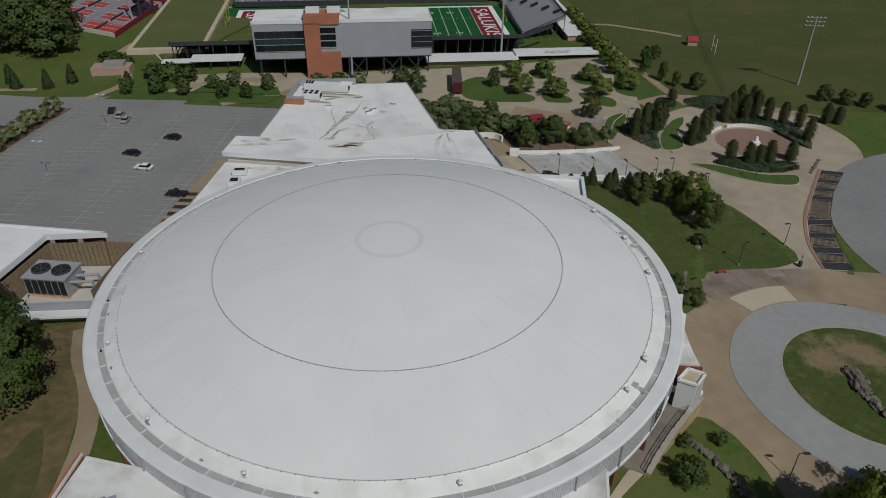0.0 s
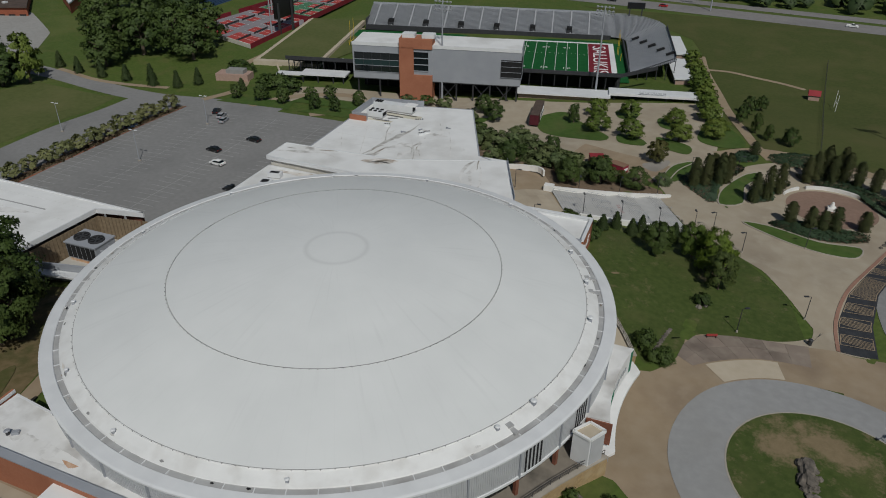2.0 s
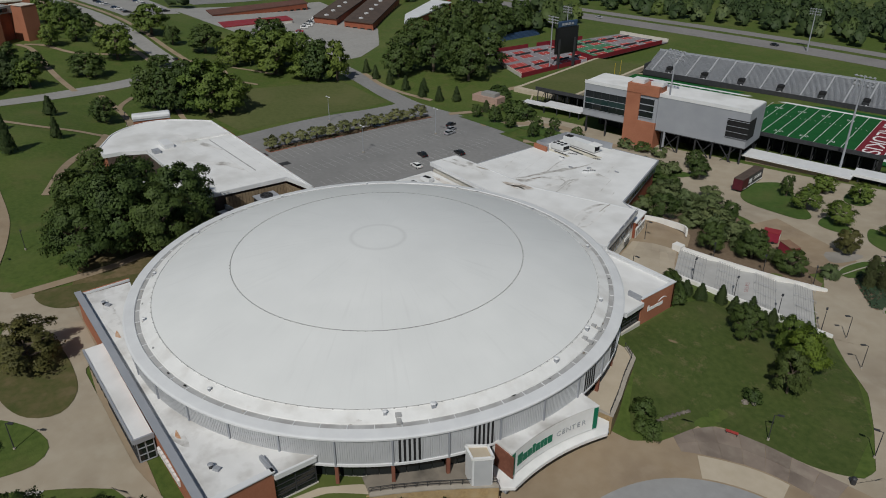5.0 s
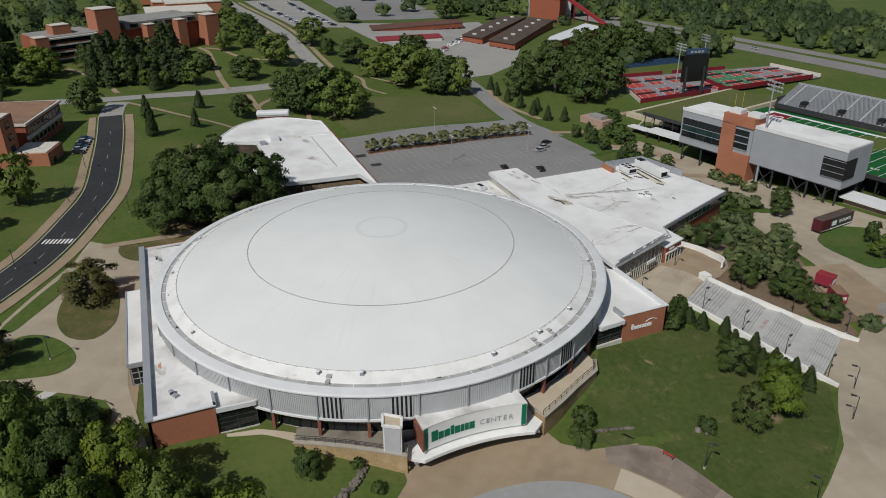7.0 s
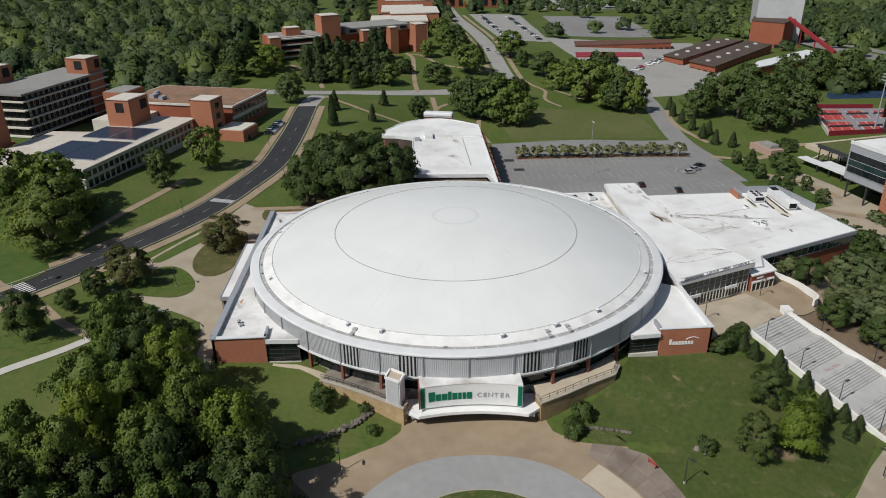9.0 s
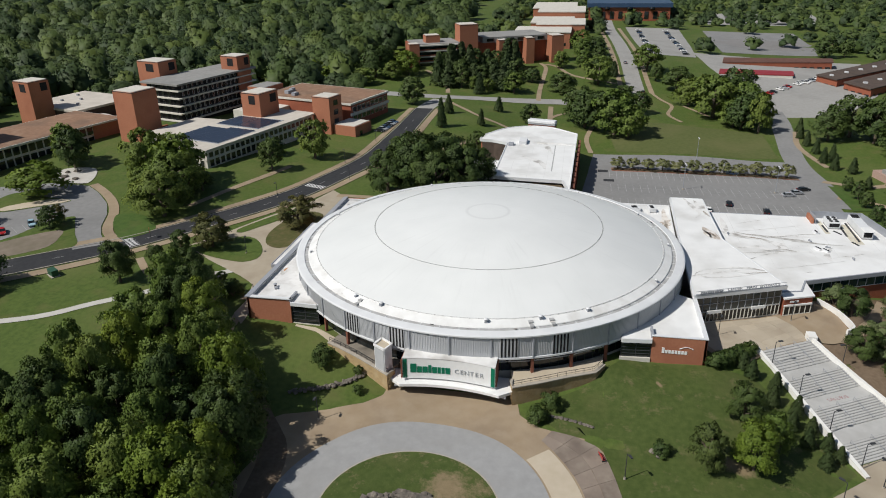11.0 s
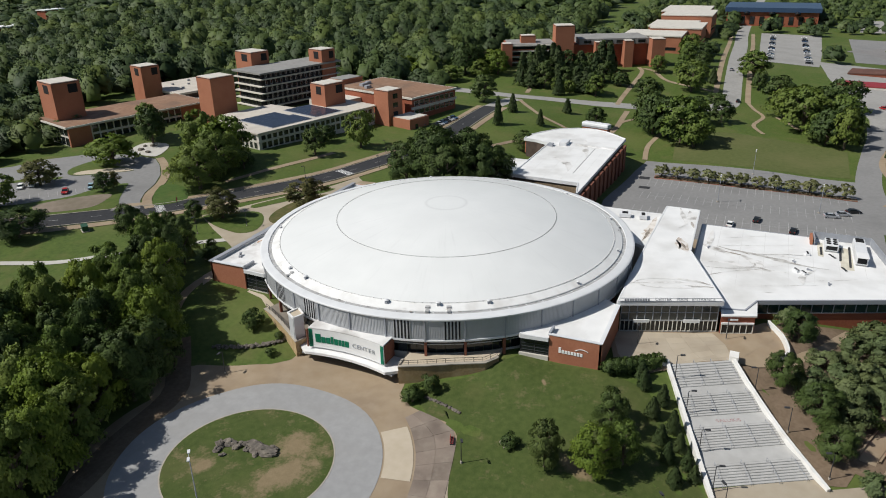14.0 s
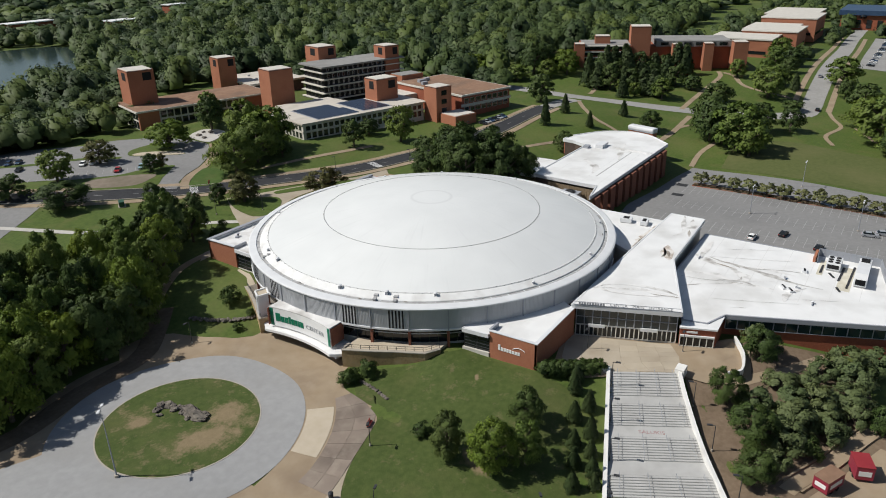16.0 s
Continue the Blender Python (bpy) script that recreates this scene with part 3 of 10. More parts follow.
def patchy_turf(name, spots, spread=1.5):
    """Grass worn down to dry straw and soil round the given spots (x, y, radius x, radius y, turn)."""
    m = surf(name, (0.049, 0.073, 0.017), (0.074, 0.099, 0.026), 0.9, 0.75, (0.106, 0.110, 0.040), 0.1, 0.6, 0.5, 3.0, spec=0.2)
    nt, bsdf = m.node_tree, m.node_tree.nodes["Principled BSDF"]
    link = nt.links.new
    col, geo = bsdf.inputs["Base Color"].links[0].from_socket, nt.nodes.new("ShaderNodeNewGeometry")

    def calc(op, a, b=0.0, c=0.0):
        n = nt.nodes.new("ShaderNodeMath")
        n.operation = op
        for i, v in enumerate((a, b, c)):
            if isinstance(v, (int, float)):
                n.inputs[i].default_value = v
            else:
                link(v, n.inputs[i])
        return n.outputs[0]

    def cloud(scale, detail):
        n = nt.nodes.new("ShaderNodeTexNoise")
        n.inputs["Scale"].default_value, n.inputs["Detail"].default_value = scale, detail
        n.inputs["Roughness"].default_value = 0.65
        link(geo.outputs["Position"], n.inputs["Vector"])
        return n.outputs[0]

    worn = 0.0
    for x, y, rx, ry, turn in spots:
        place = nt.nodes.new("ShaderNodeMapping")
        place.vector_type = "TEXTURE"
        place.inputs["Location"].default_value = (x, y, 0)
        place.inputs["Rotation"].default_value = (0, 0, radians(turn))
        place.inputs["Scale"].default_value = (rx, ry, 1000)
        link(geo.outputs["Position"], place.inputs["Vector"])
        far = nt.nodes.new("ShaderNodeVectorMath")
        far.operation = "LENGTH"
        link(place.outputs[0], far.inputs[0])
        worn = calc("MAXIMUM", worn, calc("SUBTRACT", 1.25, far.outputs["Value"]))
    ragged = calc("MULTIPLY_ADD", calc("SUBTRACT", cloud(0.35, 8), 0.5), spread * 2.2, worn)
    ragged = calc("MULTIPLY_ADD", calc("SUBTRACT", cloud(1.9, 5), 0.5), spread, ragged)
    edge = nt.nodes.new("ShaderNodeMapRange")
    edge.inputs[1].default_value, edge.inputs[2].default_value = 0.1, 0.75
    link(ragged, edge.inputs[0])
    soil = nt.nodes.new("ShaderNodeMix")
    soil.data_type = "RGBA"
    link(cloud(1.1, 6), soil.inputs[0])
    soil.inputs[6].default_value, soil.inputs[7].default_value = (0.15, 0.115, 0.062, 1), (0.29, 0.225, 0.135, 1)
    x = nt.nodes.new("ShaderNodeMix")
    x.data_type = "RGBA"
    link(edge.outputs[0], x.inputs[0])
    link(col, x.inputs[6])
    link(soil.outputs[2], x.inputs[7])
    link(x.outputs[2], bsdf.inputs["Base Color"])
    return m


paved("lawn_island", disc(ISLAND, 0.0, 14.45, 0.18, 0, 360, 72, 8), patchy_turf("island_turf", [(80, 5.2, 8.0, 3.6, -25), (73.5, 2.5, 4.0, 3.6, 40), (84, -9, 3.0, 2.0, 0)], 1.1), "round grass island with dry patches", "lawn")


def patch(cx, cy, rx, ry, turn, seed, lift):
    """A worn patch with a ragged outline, on the lie of the land."""
    g, rows = Geo(), 4
    c, s = math.cos(radians(turn)), math.sin(radians(turn))
    v = []
    for k in range(48):
        a = 2 * math.pi * k / 48
        d = Vector((math.cos(a), math.sin(a), 0))
        w = 1 + 0.5 * noise.noise(d * 1.4 + Vector((seed, 0, 0))) + 0.35 * noise.noise(d * 4.1 + Vector((seed, 3, 0))) + 0.3 * noise.noise(d * 11.0 + Vector((seed, 5, 0)))
        for j in range(rows + 1):
            p = d * w * j / rows
            x, y = cx + c * p.x * rx - s * p.y * ry, cy + s * p.x * rx + c * p.y * ry
            v.append((x, y, ground_z(x, y) + lift))
    m = rows + 1
    return g.add(v, [(k * m + j, k * m + j + 1, ((k + 1) % 48) * m + j + 1, ((k + 1) % 48) * m + j) for k in range(48) for j in range(rows)])


paved("kerb_island", kerb(arc(ISLAND, 14.55, 0, 360, 90)[:-1], closed=True), KERB, "round concrete kerb of the grass island", "kerb")

# promenade from the drive to the foot of the stairs and the round plaza
paved("pavement_promenade", sheet([(66, 29.5), (79.3, 33), (80.3, 39), (76, 48), (71, 57), (64, 64), (58.5, 70.5), (48, 88), (42, 99), (38, 106)],
                                  [(90, 34.5), (85.5, 36), (85, 45), (89, 60), (84, 72), (74, 77.5), (66, 80), (60, 91), (54, 103), (51, 112)], 0.08, 14, 70), PROMCON, "broad tan concrete promenade, stained and worn", "pavement")
paved("pavement_crescent", sheet([(85, 36), (86, 47), (90, 60), (96, 72), (104, 84), (112, 95)], [(82, 37), (83, 48), (86, 61), (91, 74), (98, 88), (106, 99)], 0.095, 4, 40), PROMCON, "tan concrete walk along the striped band", "pavement")
paved("road_east_circle", disc((139, 52), 0.0, 46.5, 0.09, 0, 360, 90, 8), ASPHALT, "large grey asphalt turning circle", "road")
band = paved("pavement_dark_band", sheet([(84.6, 33.8), (84.9, 44), (87.6, 55), (92.6, 66.5), (100, 82.5)], [(91.2, 35.0), (91.2, 45), (93.4, 57), (98.6, 69.5), (105.4, 81.8)], 0.12, 6, 40), DARKMETAL, "dark paved band with tan diagonal stripes beside the turning circle", "pavement")
band_left = even([(84.9, 34.2), (85.2, 44), (87.9, 55), (92.9, 66.5), (100.2, 82.2)], 241)
band_right = even([(90.9, 35.2), (90.9, 45), (93.1, 57), (98.3, 69.5), (105, 81.6)], 241)
for i0, i1 in ((11, 28), (39, 56), (66, 83), (94, 146), (157, 174), (185, 202), (212, 229)):
    for i in list(range(i0, i1 - 6, 2)) + [i0 - 6, i1 - 6]:
        p, q = band_left[i + 6], band_right[i + 6 if i in (i0 - 6, i1 - 6) else i]
        part("stripe", sheet([p, q], offset([p, q], 0.15), 0.16, 4, 2), CONCRETE, band)
    for side_ in (band_left, band_right):
        part("stripe_edge", sheet(side_[i0:i1:4], offset(side_[i0:i1:4], 0.15), 0.165, 1), CONCRETE, band)
paved("kerb_band", kerb(offset(spline([(84.4, 33.6), (84.7, 44), (87.3, 55), (92.4, 66.8), (99.8, 82.8)]), 0.2), 0.7, 0.2), PINKBRICK, "dull pink brick edging along the striped band", "kerb")

for x, y, r in ((85.6, 65.4, 6.0), (64.9, 82.7, 5.0), (87.6, 71.7, 4.5)):
    paved("pavement_promenade_join", disc((x, y), 0, r, 0.068, 0, 360, 24, 3), PROMCON, "tan concrete joining the promenade and the walks", "pavement")
# round plaza
PLAZA = (87.5, 98.5)
paved("pavement_plaza_walk", disc((87.5, 99), 0, 27.5, 0.075, 0, 360, 60, 8), PROMCON, "tan concrete walks round the plaza", "pavement")
paved("pavement_brick_plaza", disc(PLAZA, 0, 10.9, 0.12, 0, 360, 48, 4), surf("plaza_brick", (0.235, 0.152, 0.115), (0.28, 0.19, 0.145), 1.2, 0.9, (0.20, 0.135, 0.105), 0.15, 0.6), "round plaza paved in brown brick", "pavement")

# upper terrace walk and stairs are built with the arena
paved("pavement_upper_plaza", sheet([(16.5, 45.5), (30, 49.4), (33, 55), (27.2, 59.6)], [(9.6, 68), (4.5, 74), (8, 79), (20.2, 71.4)], 0.35, 12, 24), CONCRETE, "tan concrete plaza at the main entrance with curved joints", "pavement")
paved("pavement_upper_side", sheet([(9.6, 68), (4.5, 74), (1, 77), (4, 81)], [(20.2, 71.4), (19.5, 76), (16.5, 81.5), (12, 83)], 0.33, 6, 20), CONCRETE, "tan concrete walk at the top of the stairs", "pavement")
paved("pavement_bank_path", lane([(38.5, 94.5), (35, 95.6), (25.3, 99.4), (16.3, 103), (8, 107), (-2, 112)], 2.6, 0.16), CONCRETE, "tan concrete path down the planted bank", "path")
paved("pavement_bank_ramp", lane([(15.5, 81.5), (10, 85.5), (6, 88.6), (0, 91.6), (-5.5, 94.5)], 2.2, 0.16), CONCRETE, "tan concrete ramp through the planted bank", "path")
paved("soil_bank", sheet([(19, 73), (30, 79), (40, 85.5), (46, 91)], [(-1, 80), (-9, 99), (6, 105), (22, 98), (38, 94)], 0.09, 8, 24), MULCH, "brown mulched bank beside the stairs", "soil")

# parking lot
lot = paved("parking_lot", sheet([(-147.5, 28), (-85, 23), (-45, 26)], [(-146, 112), (-100, 110), (-52, 108)], 0.09, 40, 50), ASPHALT, "large grey asphalt parking lot with faded bays", "parking lot")
for row in (-62, -80, -98, -116):
    for k in range(27):
        y = 34 + k * 2.7
        if y > 102:
            continue
        part("bay_line", lane([(row - 4.8, y), (row, y), (row + 4.8, y)], 0.16, 0.125, 1, 2.0), WORNPAINT, lot)
for x, y in ((-120.5, 31.5), (-108, 33.5)):
    part("patch", sheet([(x - 1.6, y - 2), (x + 1.6, y - 2)], [(x - 1.6, y + 2), (x + 1.6, y + 2)], 0.13, 2, 3), BLACKTOP, lot)
paved("soil_median", sheet([(-125, 35), (-124.5, 70), (-122.5, 105)], [(-121.5, 35), (-121, 70), (-119, 105)], 0.22, 2, 30), MULCH, "planted median strip of the parking lot", "soil")
paved("kerb_median", kerb([(-125, 35), (-124.5, 70), (-122.5, 105), (-119, 105), (-121, 70), (-121.5, 35)], 0.25, 0.25, True), REDBRICK, "low brick kerb round the planted median", "kerb")
for k in range(6):
    y = 36 + k * 3.3
    part("drain_grate", sheet([(-60.5, y), (-57.2, y)], [(-60.5, y + 1.7), (-57.2, y + 1.7)], 0.13, 2, 3), BLACKTOP, lot)

# campus roads and their walks
ROAD_W = [(70, -222), (50, -184), (35, -154), (20, -128), (4, -110), (-12, -96), (-24, -87.5), (-37, -79), (-55, -70.2), (-73, -64), (-96, -58), (-128, -55.5), (-154, -54), (-180, -53.5)]
road = paved("road_campus_drive", lane(ROAD_W, 8.6, 0.13, 4), BLACKTOP, "newly laid black asphalt campus road", "road")
for d, w, nm in ((6.6, 2.6, "a"), (-6.8, 3.0, "b")):
    paved("pavement_roadside", lane(offset(spline(ROAD_W, 8), d), w, 0.16), CONCRETE, "tan concrete walk along the campus road", "pavement")
line = spline(ROAD_W, 3.0)
for d in (4.5, -4.5):
    paved("kerb_road", kerb(offset(line, d), 0.3, 0.27), KERB, "concrete kerb of the campus road", "kerb")
for i in range(4, len(line) - 6, 4):
    part("centre_dash", sheet(offset(line[i:i + 2], 0.07), offset(line[i:i + 2], -0.07), 0.165, 1, 2), WORNPAINT, road)
for cx, cy, ang in ((-61, -67.5, 20), (-5, -103, 40)):
    for k in range(9):
        s = (k - 4) * 0.95
        dx, dy = -math.sin(radians(-ang)) * s, math.cos(radians(-ang)) * s
        ex, ey = math.cos(radians(-ang)) * 1.4, math.sin(radians(-ang)) * 1.4
        part("crossing_bar", sheet([(cx + dx - ex, cy + dy - ey), (cx + dx + ex, cy + dy + ey)], [(cx + dx - ex, cy + dy - ey + 0.5), (cx + dx + ex, cy + dy + ey + 0.5)], 0.17, 1, 3), WHITEPAINT, road)
paved("road_cross", lane([(-228, -150), (-219, -82), (-214.5, -52), (-219.5, -24.5), (-228.5, 3), (-234, 19), (-243, 36), (-254, 48), (-268, 53)], 10.5, 0.11), OLDROAD, "light grey cross street", "road")
paved("road_north", lane([(-180, -53.5), (-196, -52), (-206, -50)], 9, 0.12), OLDROAD, "light grey street junction", "road")
paved("road_avenue", lane([(-258, 51.5), (-268, 53.4), (-306, 52), (-371, 50), (-460, 48), (-549, 45), (-700, 45), (-1000, 50)], 10, 0.12), OLDROAD, "long light grey avenue", "road")
paved("road_service", lane([(-84, 111), (-120, 110.5), (-150, 111), (-190, 116), (-215, 120), (-240, 122)], 9, 0.1), ASPHALT, "grey asphalt service road", "road")
paved("parking_maintenance", sheet([(-226, 118), (-258, 120), (-300, 112), (-345, 104), (-400, 100)], [(-226, 140), (-241, 162), (-278, 186), (-330, 200), (-400, 215)], 0.09, 10, 24), OLDROAD, "worn pale asphalt yard of the maintenance sheds", "parking lot")
paved("road_highway", lane([(-420, 300), (-320, 306), (-226, 316), (-130, 330), (-42, 331), (60, 318), (150, 304), (260, 286), (420, 262)], 17, 0.1, 5, 8), HIGHWAY, "wide grey highway beyond the stadium", "road")
paved("road_highway_far", lane([(-420, 319), (-320, 325), (-226, 335), (-130, 349), (-42, 350), (60, 337), (150, 323), (260, 305), (420, 281)], 10, 0.1, 4, 8), HIGHWAY, "far lane of the grey highway", "road")
for name, pts, w in (("path_a", [(-204, -47), (-188, -37.5), (-174, -26), (-169.5, -14), (-163, -2)], 2.2), ("path_b", [(-168, -6), (-157, -11.5), (-149, -17.5), (-138, -25.6), (-128, -31), (-112, -38)], 2.2), ("path_c", [(-226.7, -50.3), (-247.7, -54.8), (-261.4, -62.5), (-275, -72)], 2.4),
                     ("path_d", [(-228.7, -1), (-248, -1.6), (-267.7, -1.6), (-303, -1), (-316, -5)], 2.6), ("path_e", [(-218.9, 6.3), (-205, 6.6), (-190, 6.8), (-172, 5)], 2.6), ("path_f", [(-197, 7.2), (-203, 9.8), (-212, 17)], 2.0), ("path_k", [(-314, -2), (-309, 5.6), (-290.6, 16.6), (-283, 42)], 2.6), ("path_l", [(-248, 77), (-236, 83), (-224, 87.5)], 1.8), ("path_m", [(-272.9, 61.5), (-258.7, 66.1), (-246, 71), (-225, 67), (-208, 72)], 2.0), ("path_t", [(-189.5, 27.6), (-170, 25), (-149, 27)], 2.2), ("path_s", [(-53, -57), (-53.2, -50), (-53.4, -45.9), (-54.4, -37.3), (-56.4, -31.7), (-60, -24)], 2.6),
                     ("path_g", [(-140, 121), (-170, 117.5), (-195, 122)], 2.4), ("path_h", [(-97, 112), (-92, 122), (-80, 132), (-66, 136)], 4.0), ("path_i", [(-72, 110), (-58, 122), (-50, 136)], 3.5),
                     ("path_j", [(-118, 113), (-112, 126), (-118, 140), (-128, 152), (-128, 168)], 3.5),
                     ("path_n", [(46, 236), (49.6, 212.7), (55.2, 187.8), (59.9, 163.8), (65.3, 144.5), (69.1, 132.6), (73.1, 124.3)], 3.0), ("path_o", [(50.4, 217.1), (57.9, 217.8), (66.6, 214.7), (76.9, 211.1), (85.8, 206.2)], 2.2),
                     ("path_q", [(112, 118), (90, 128), (70, 130), (58, 122)], 4.0), ("path_r", [(-34, -100), (-60, -90), (-80, -84)], 2.2)):
    paved("path_" + name[-1], lane(pts, w, 0.14), CONCRETE, "narrow tan concrete path through the grass", "path")

# west plaza of the arena
def bed_ring(outline, step=1.5):
    """The smooth closed line through the points of an outline."""
    n, ring = len(outline), []
    for i in range(n):
        p, q, r, w = (Vector((*outline[(i + k) % n], 0)) for k in (-1, 0, 1, 2))
        steps = max(2, int((r - q).length / step))
        for k in range(steps):
            t = k / steps
            ring.append(tuple((0.5 * (2 * q + (r - p) * t + (2 * p - 5 * q + 4 * r - w) * t * t + (3 * q - p - 3 * r + w) * t ** 3))[:2]))
    return ring


def bed(outline, lift, step=1.5, rings=5):
    """A planted bed with a smooth closed outline, on the lie of the land."""
    ring = bed_ring(outline, step)
    a = np.array(ring)
    c = a.mean(0)
    t = np.linspace(0, 1, rings + 1)
    x, y = c[0] + (a[:, None, 0] - c[0]) * t, c[1] + (a[:, None, 1] - c[1]) * t
    m, k = rings + 1, len(a)
    g = Geo().add(np.stack([x, y, height(x, y) + lift], -1).reshape(-1, 3).tolist(), [(i * m + j, i * m + j + 1, ((i + 1) % k) * m + j + 1, ((i + 1) % k) * m + j) for i in range(k) for j in range(rings)])
    if sum(ring[i][0] * ring[(i + 1) % k][1] - ring[(i + 1) % k][0] * ring[i][1] for i in range(k)) < 0:
        g.f = [f[::-1] for f in g.f]
    return g


paved("pavement_west_plaza", sheet([(35.5, -50.2), (32.6, -50.3), (13, -52.8), (-16, -52.2), (-20, -48.6), (-34, -48.0), (-46, -47.5)], [(31, -54), (24.4, -53.9), (14, -57), (9.6, -64.2), (4.3, -73), (-4, -85), (-14, -79), (-30, -71.5), (-46, -63.5), (-58, -60)], 0.12, 16, 60), PROMCON, "tan concrete plaza along the west side of the arena", "pavement")
for outline, stuff_, lab in (([(-15, -65.4), (-23.2, -65.3), (-31, -63.2), (-36, -60.5), (-34.3, -55.6), (-27, -53.8), (-18.3, -53.6), (-10.5, -54.8), (-6.5, -58.5), (-8.6, -63)], WORNTURF, "rounded bed of dry worn grass under a plaza tree"),
                             ([(-12.2, -68.3), (-8.5, -64.7), (-3.5, -62.1), (0.8, -61.8), (3.4, -64.5), (3, -69.5), (1.5, -75), (-1, -80), (-3.8, -84), (-7, -81), (-10, -76), (-13, -72)], GRASS, "rounded grass bed under a plaza tree"),
                             ([(-17.3, -76), (-24.9, -72.7), (-36, -66.9), (-43.2, -61.6), (-40.5, -60.8), (-29, -65.6), (-21, -70.2), (-15.6, -73.8)], GRASS, "narrow grass strip along the campus road"),
                             ([(-49.7, -53.4), (-51.6, -51.9), (-50.5, -46), (-48.5, -36), (-47.5, -28), (-42.4, -36), (-40.5, -44), (-41.2, -49.5), (-45, -52.6)], WORNTURF, "dry grass bed behind the wing")):
    paved("lawn_tree_bed", bed(outline, 0.2), stuff_, lab, "lawn")
for outline in ([(60.6, 88.4), (60.4, 96), (63.1, 104), (66.6, 111), (69.9, 113.6), (69.2, 108.6), (66.4, 101.5), (66, 91)], [(45.4, 101.8), (47, 108.9), (50.6, 113), (52.3, 113), (48.8, 106.3), (46.6, 97.4)], [(66.2, 80.6), (71.7, 80.7), (76.2, 79.4), (83.4, 77.2), (92.2, 78.4), (90.7, 72.5), (84.1, 71.2), (77.5, 72.9), (71.0, 76.6)]):
    paved("lawn_plaza_bed", bed(outline, 0.17), LAWN, "curved grass bed beside the round plaza", "lawn")
    paved("kerb_plaza_bed", kerb(bed_ring(outline), 0.3, 0.28, True), KERB, "low concrete edge of the curved grass bed", "kerb")
paved("path_wing", lane([(31, -52.6), (36, -52.3), (42, -51), (50, -47), (56, -42), (60, -37)], 2.4, 0.1), CONCRETE, "narrow concrete path from the plaza to the drive", "path")
paved("path_lawn", lane([(7.8, -64), (14, -72.7), (22.7, -81), (30, -91), (37, -99), (43, -112), (50, -128)], 2.3, 0.12), PALECON, "pale concrete path across the grass", "path")
paved("path_lawn_link", lane([(5.0, -93.6), (11.4, -88), (15.3, -83.6), (19, -78)], 2.0, 0.115), CONCRETE, "short concrete path to the campus road", "path")

# forecourt of the stadium
paved("pavement_stadium_plaza", sheet([(-16, 118), (10, 112), (40, 106), (58, 112)], [(-20, 150), (14, 158), (38, 166), (58, 172)], 0.09, 12, 30), PROMCON, "tan concrete forecourt of the stadium", "pavement")
for outline in ([(4.9, 126), (0.6, 134.5), (1.2, 141), (7.5, 146), (15, 138), (23.5, 129), (26, 125), (24, 121.9), (16, 122.4)], [(28.5, 129.5), (36.5, 126), (37, 121.6), (29.5, 122.3)], [(40, 130), (50, 125.5), (50, 118.6), (43, 121.5)], [(38.5, 148), (46, 146), (45.5, 138), (40, 139.5)], [(24, 152), (31, 151), (31, 144), (26, 144.5)], [(45.2, 99.5), (47.6, 106), (52.4, 113.2), (51.8, 106), (48.6, 98)], [(52, 132), (53, 150), (52, 168), (58, 152), (66, 134), (60, 128)]):
    paved("lawn_forecourt", bed(outline, 0.17), LAWN, "mown grass bed with trees in the stadium forecourt", "lawn")
paved("pavement_dark_pad", bed([(38.5, 108), (45.5, 112.4), (45.5, 108), (43, 103), (40.5, 104)], 0.15), GREYCON, "dark grey paved pad round a young tree", "pavement")
paved("pavement_press_yard", sheet([(-88, 121), (-52, 122), (-16, 130)], [(-92, 138), (-54, 146), (-18, 152)], 0.085, 8, 24), PROMCON, "concrete yard before the stadium press box", "pavement")
paved("lawn_press_bed", sheet([(-78, 112), (-58, 112)], [(-72, 119), (-56, 121)], 0.16, 3, 6), LAWN, "grass bed beside the parking lot", "lawn")
paved("lawn_lot_bed", sheet([(-112, 113), (-82, 112.5)], [(-108, 120), (-84, 120)], 0.16, 3, 6), LAWN, "grass bed with small trees beside the parking lot", "lawn")
west_lot = paved("lot_far_west", sheet([(44, -196), (24.2, -165.9), (19.5, -159.2), (12.1, -146.5), (2.3, -137.6), (-6.4, -133.5), (-15, -131)], [(30, -236), (5, -211.3), (-4.4, -207), (-10.3, -200.2), (-19.5, -190.4), (-30.3, -186.7), (-40.2, -176.1)], 0.12, 10, 30), ASPHALT, "grey asphalt parking lot west of the campus road", "parking lot")
for k in range(14):
    x, y = 21.5 - 2.05 * k, -160 + 1.9 * k
    part("bay_line", lane([(x, y), (x - 1.7, y - 2.2), (x - 3.4, y - 4.4)], 0.14, 0.16, 1, 2.5), WORNPAINT, west_lot)
paved("road_lot_loop", sheet([(-2, -108), (-7, -113), (-13, -117), (-22, -121), (-31, -127), (-40, -136), (-46, -144), (-47, -157), (-40, -176)], [(4, -114.5), (-6, -121), (-13, -126.5), (-17, -132), (-18, -138), (-19, -146), (-19, -154), (-22, -165), (-30, -186)], 0.14, 8, 50), ASPHALT, "grey asphalt loop drive into the western lot", "road")
paved("pavement_lot_loop", lane([(-3.5, -105.5), (-8.4, -111.6), (-14, -115.4), (-22.6, -119.2), (-31.8, -125.4), (-41, -134.6), (-47.5, -143)], 3.0, 0.16), CONCRETE, "tan concrete margin of the loop drive", "pavement")
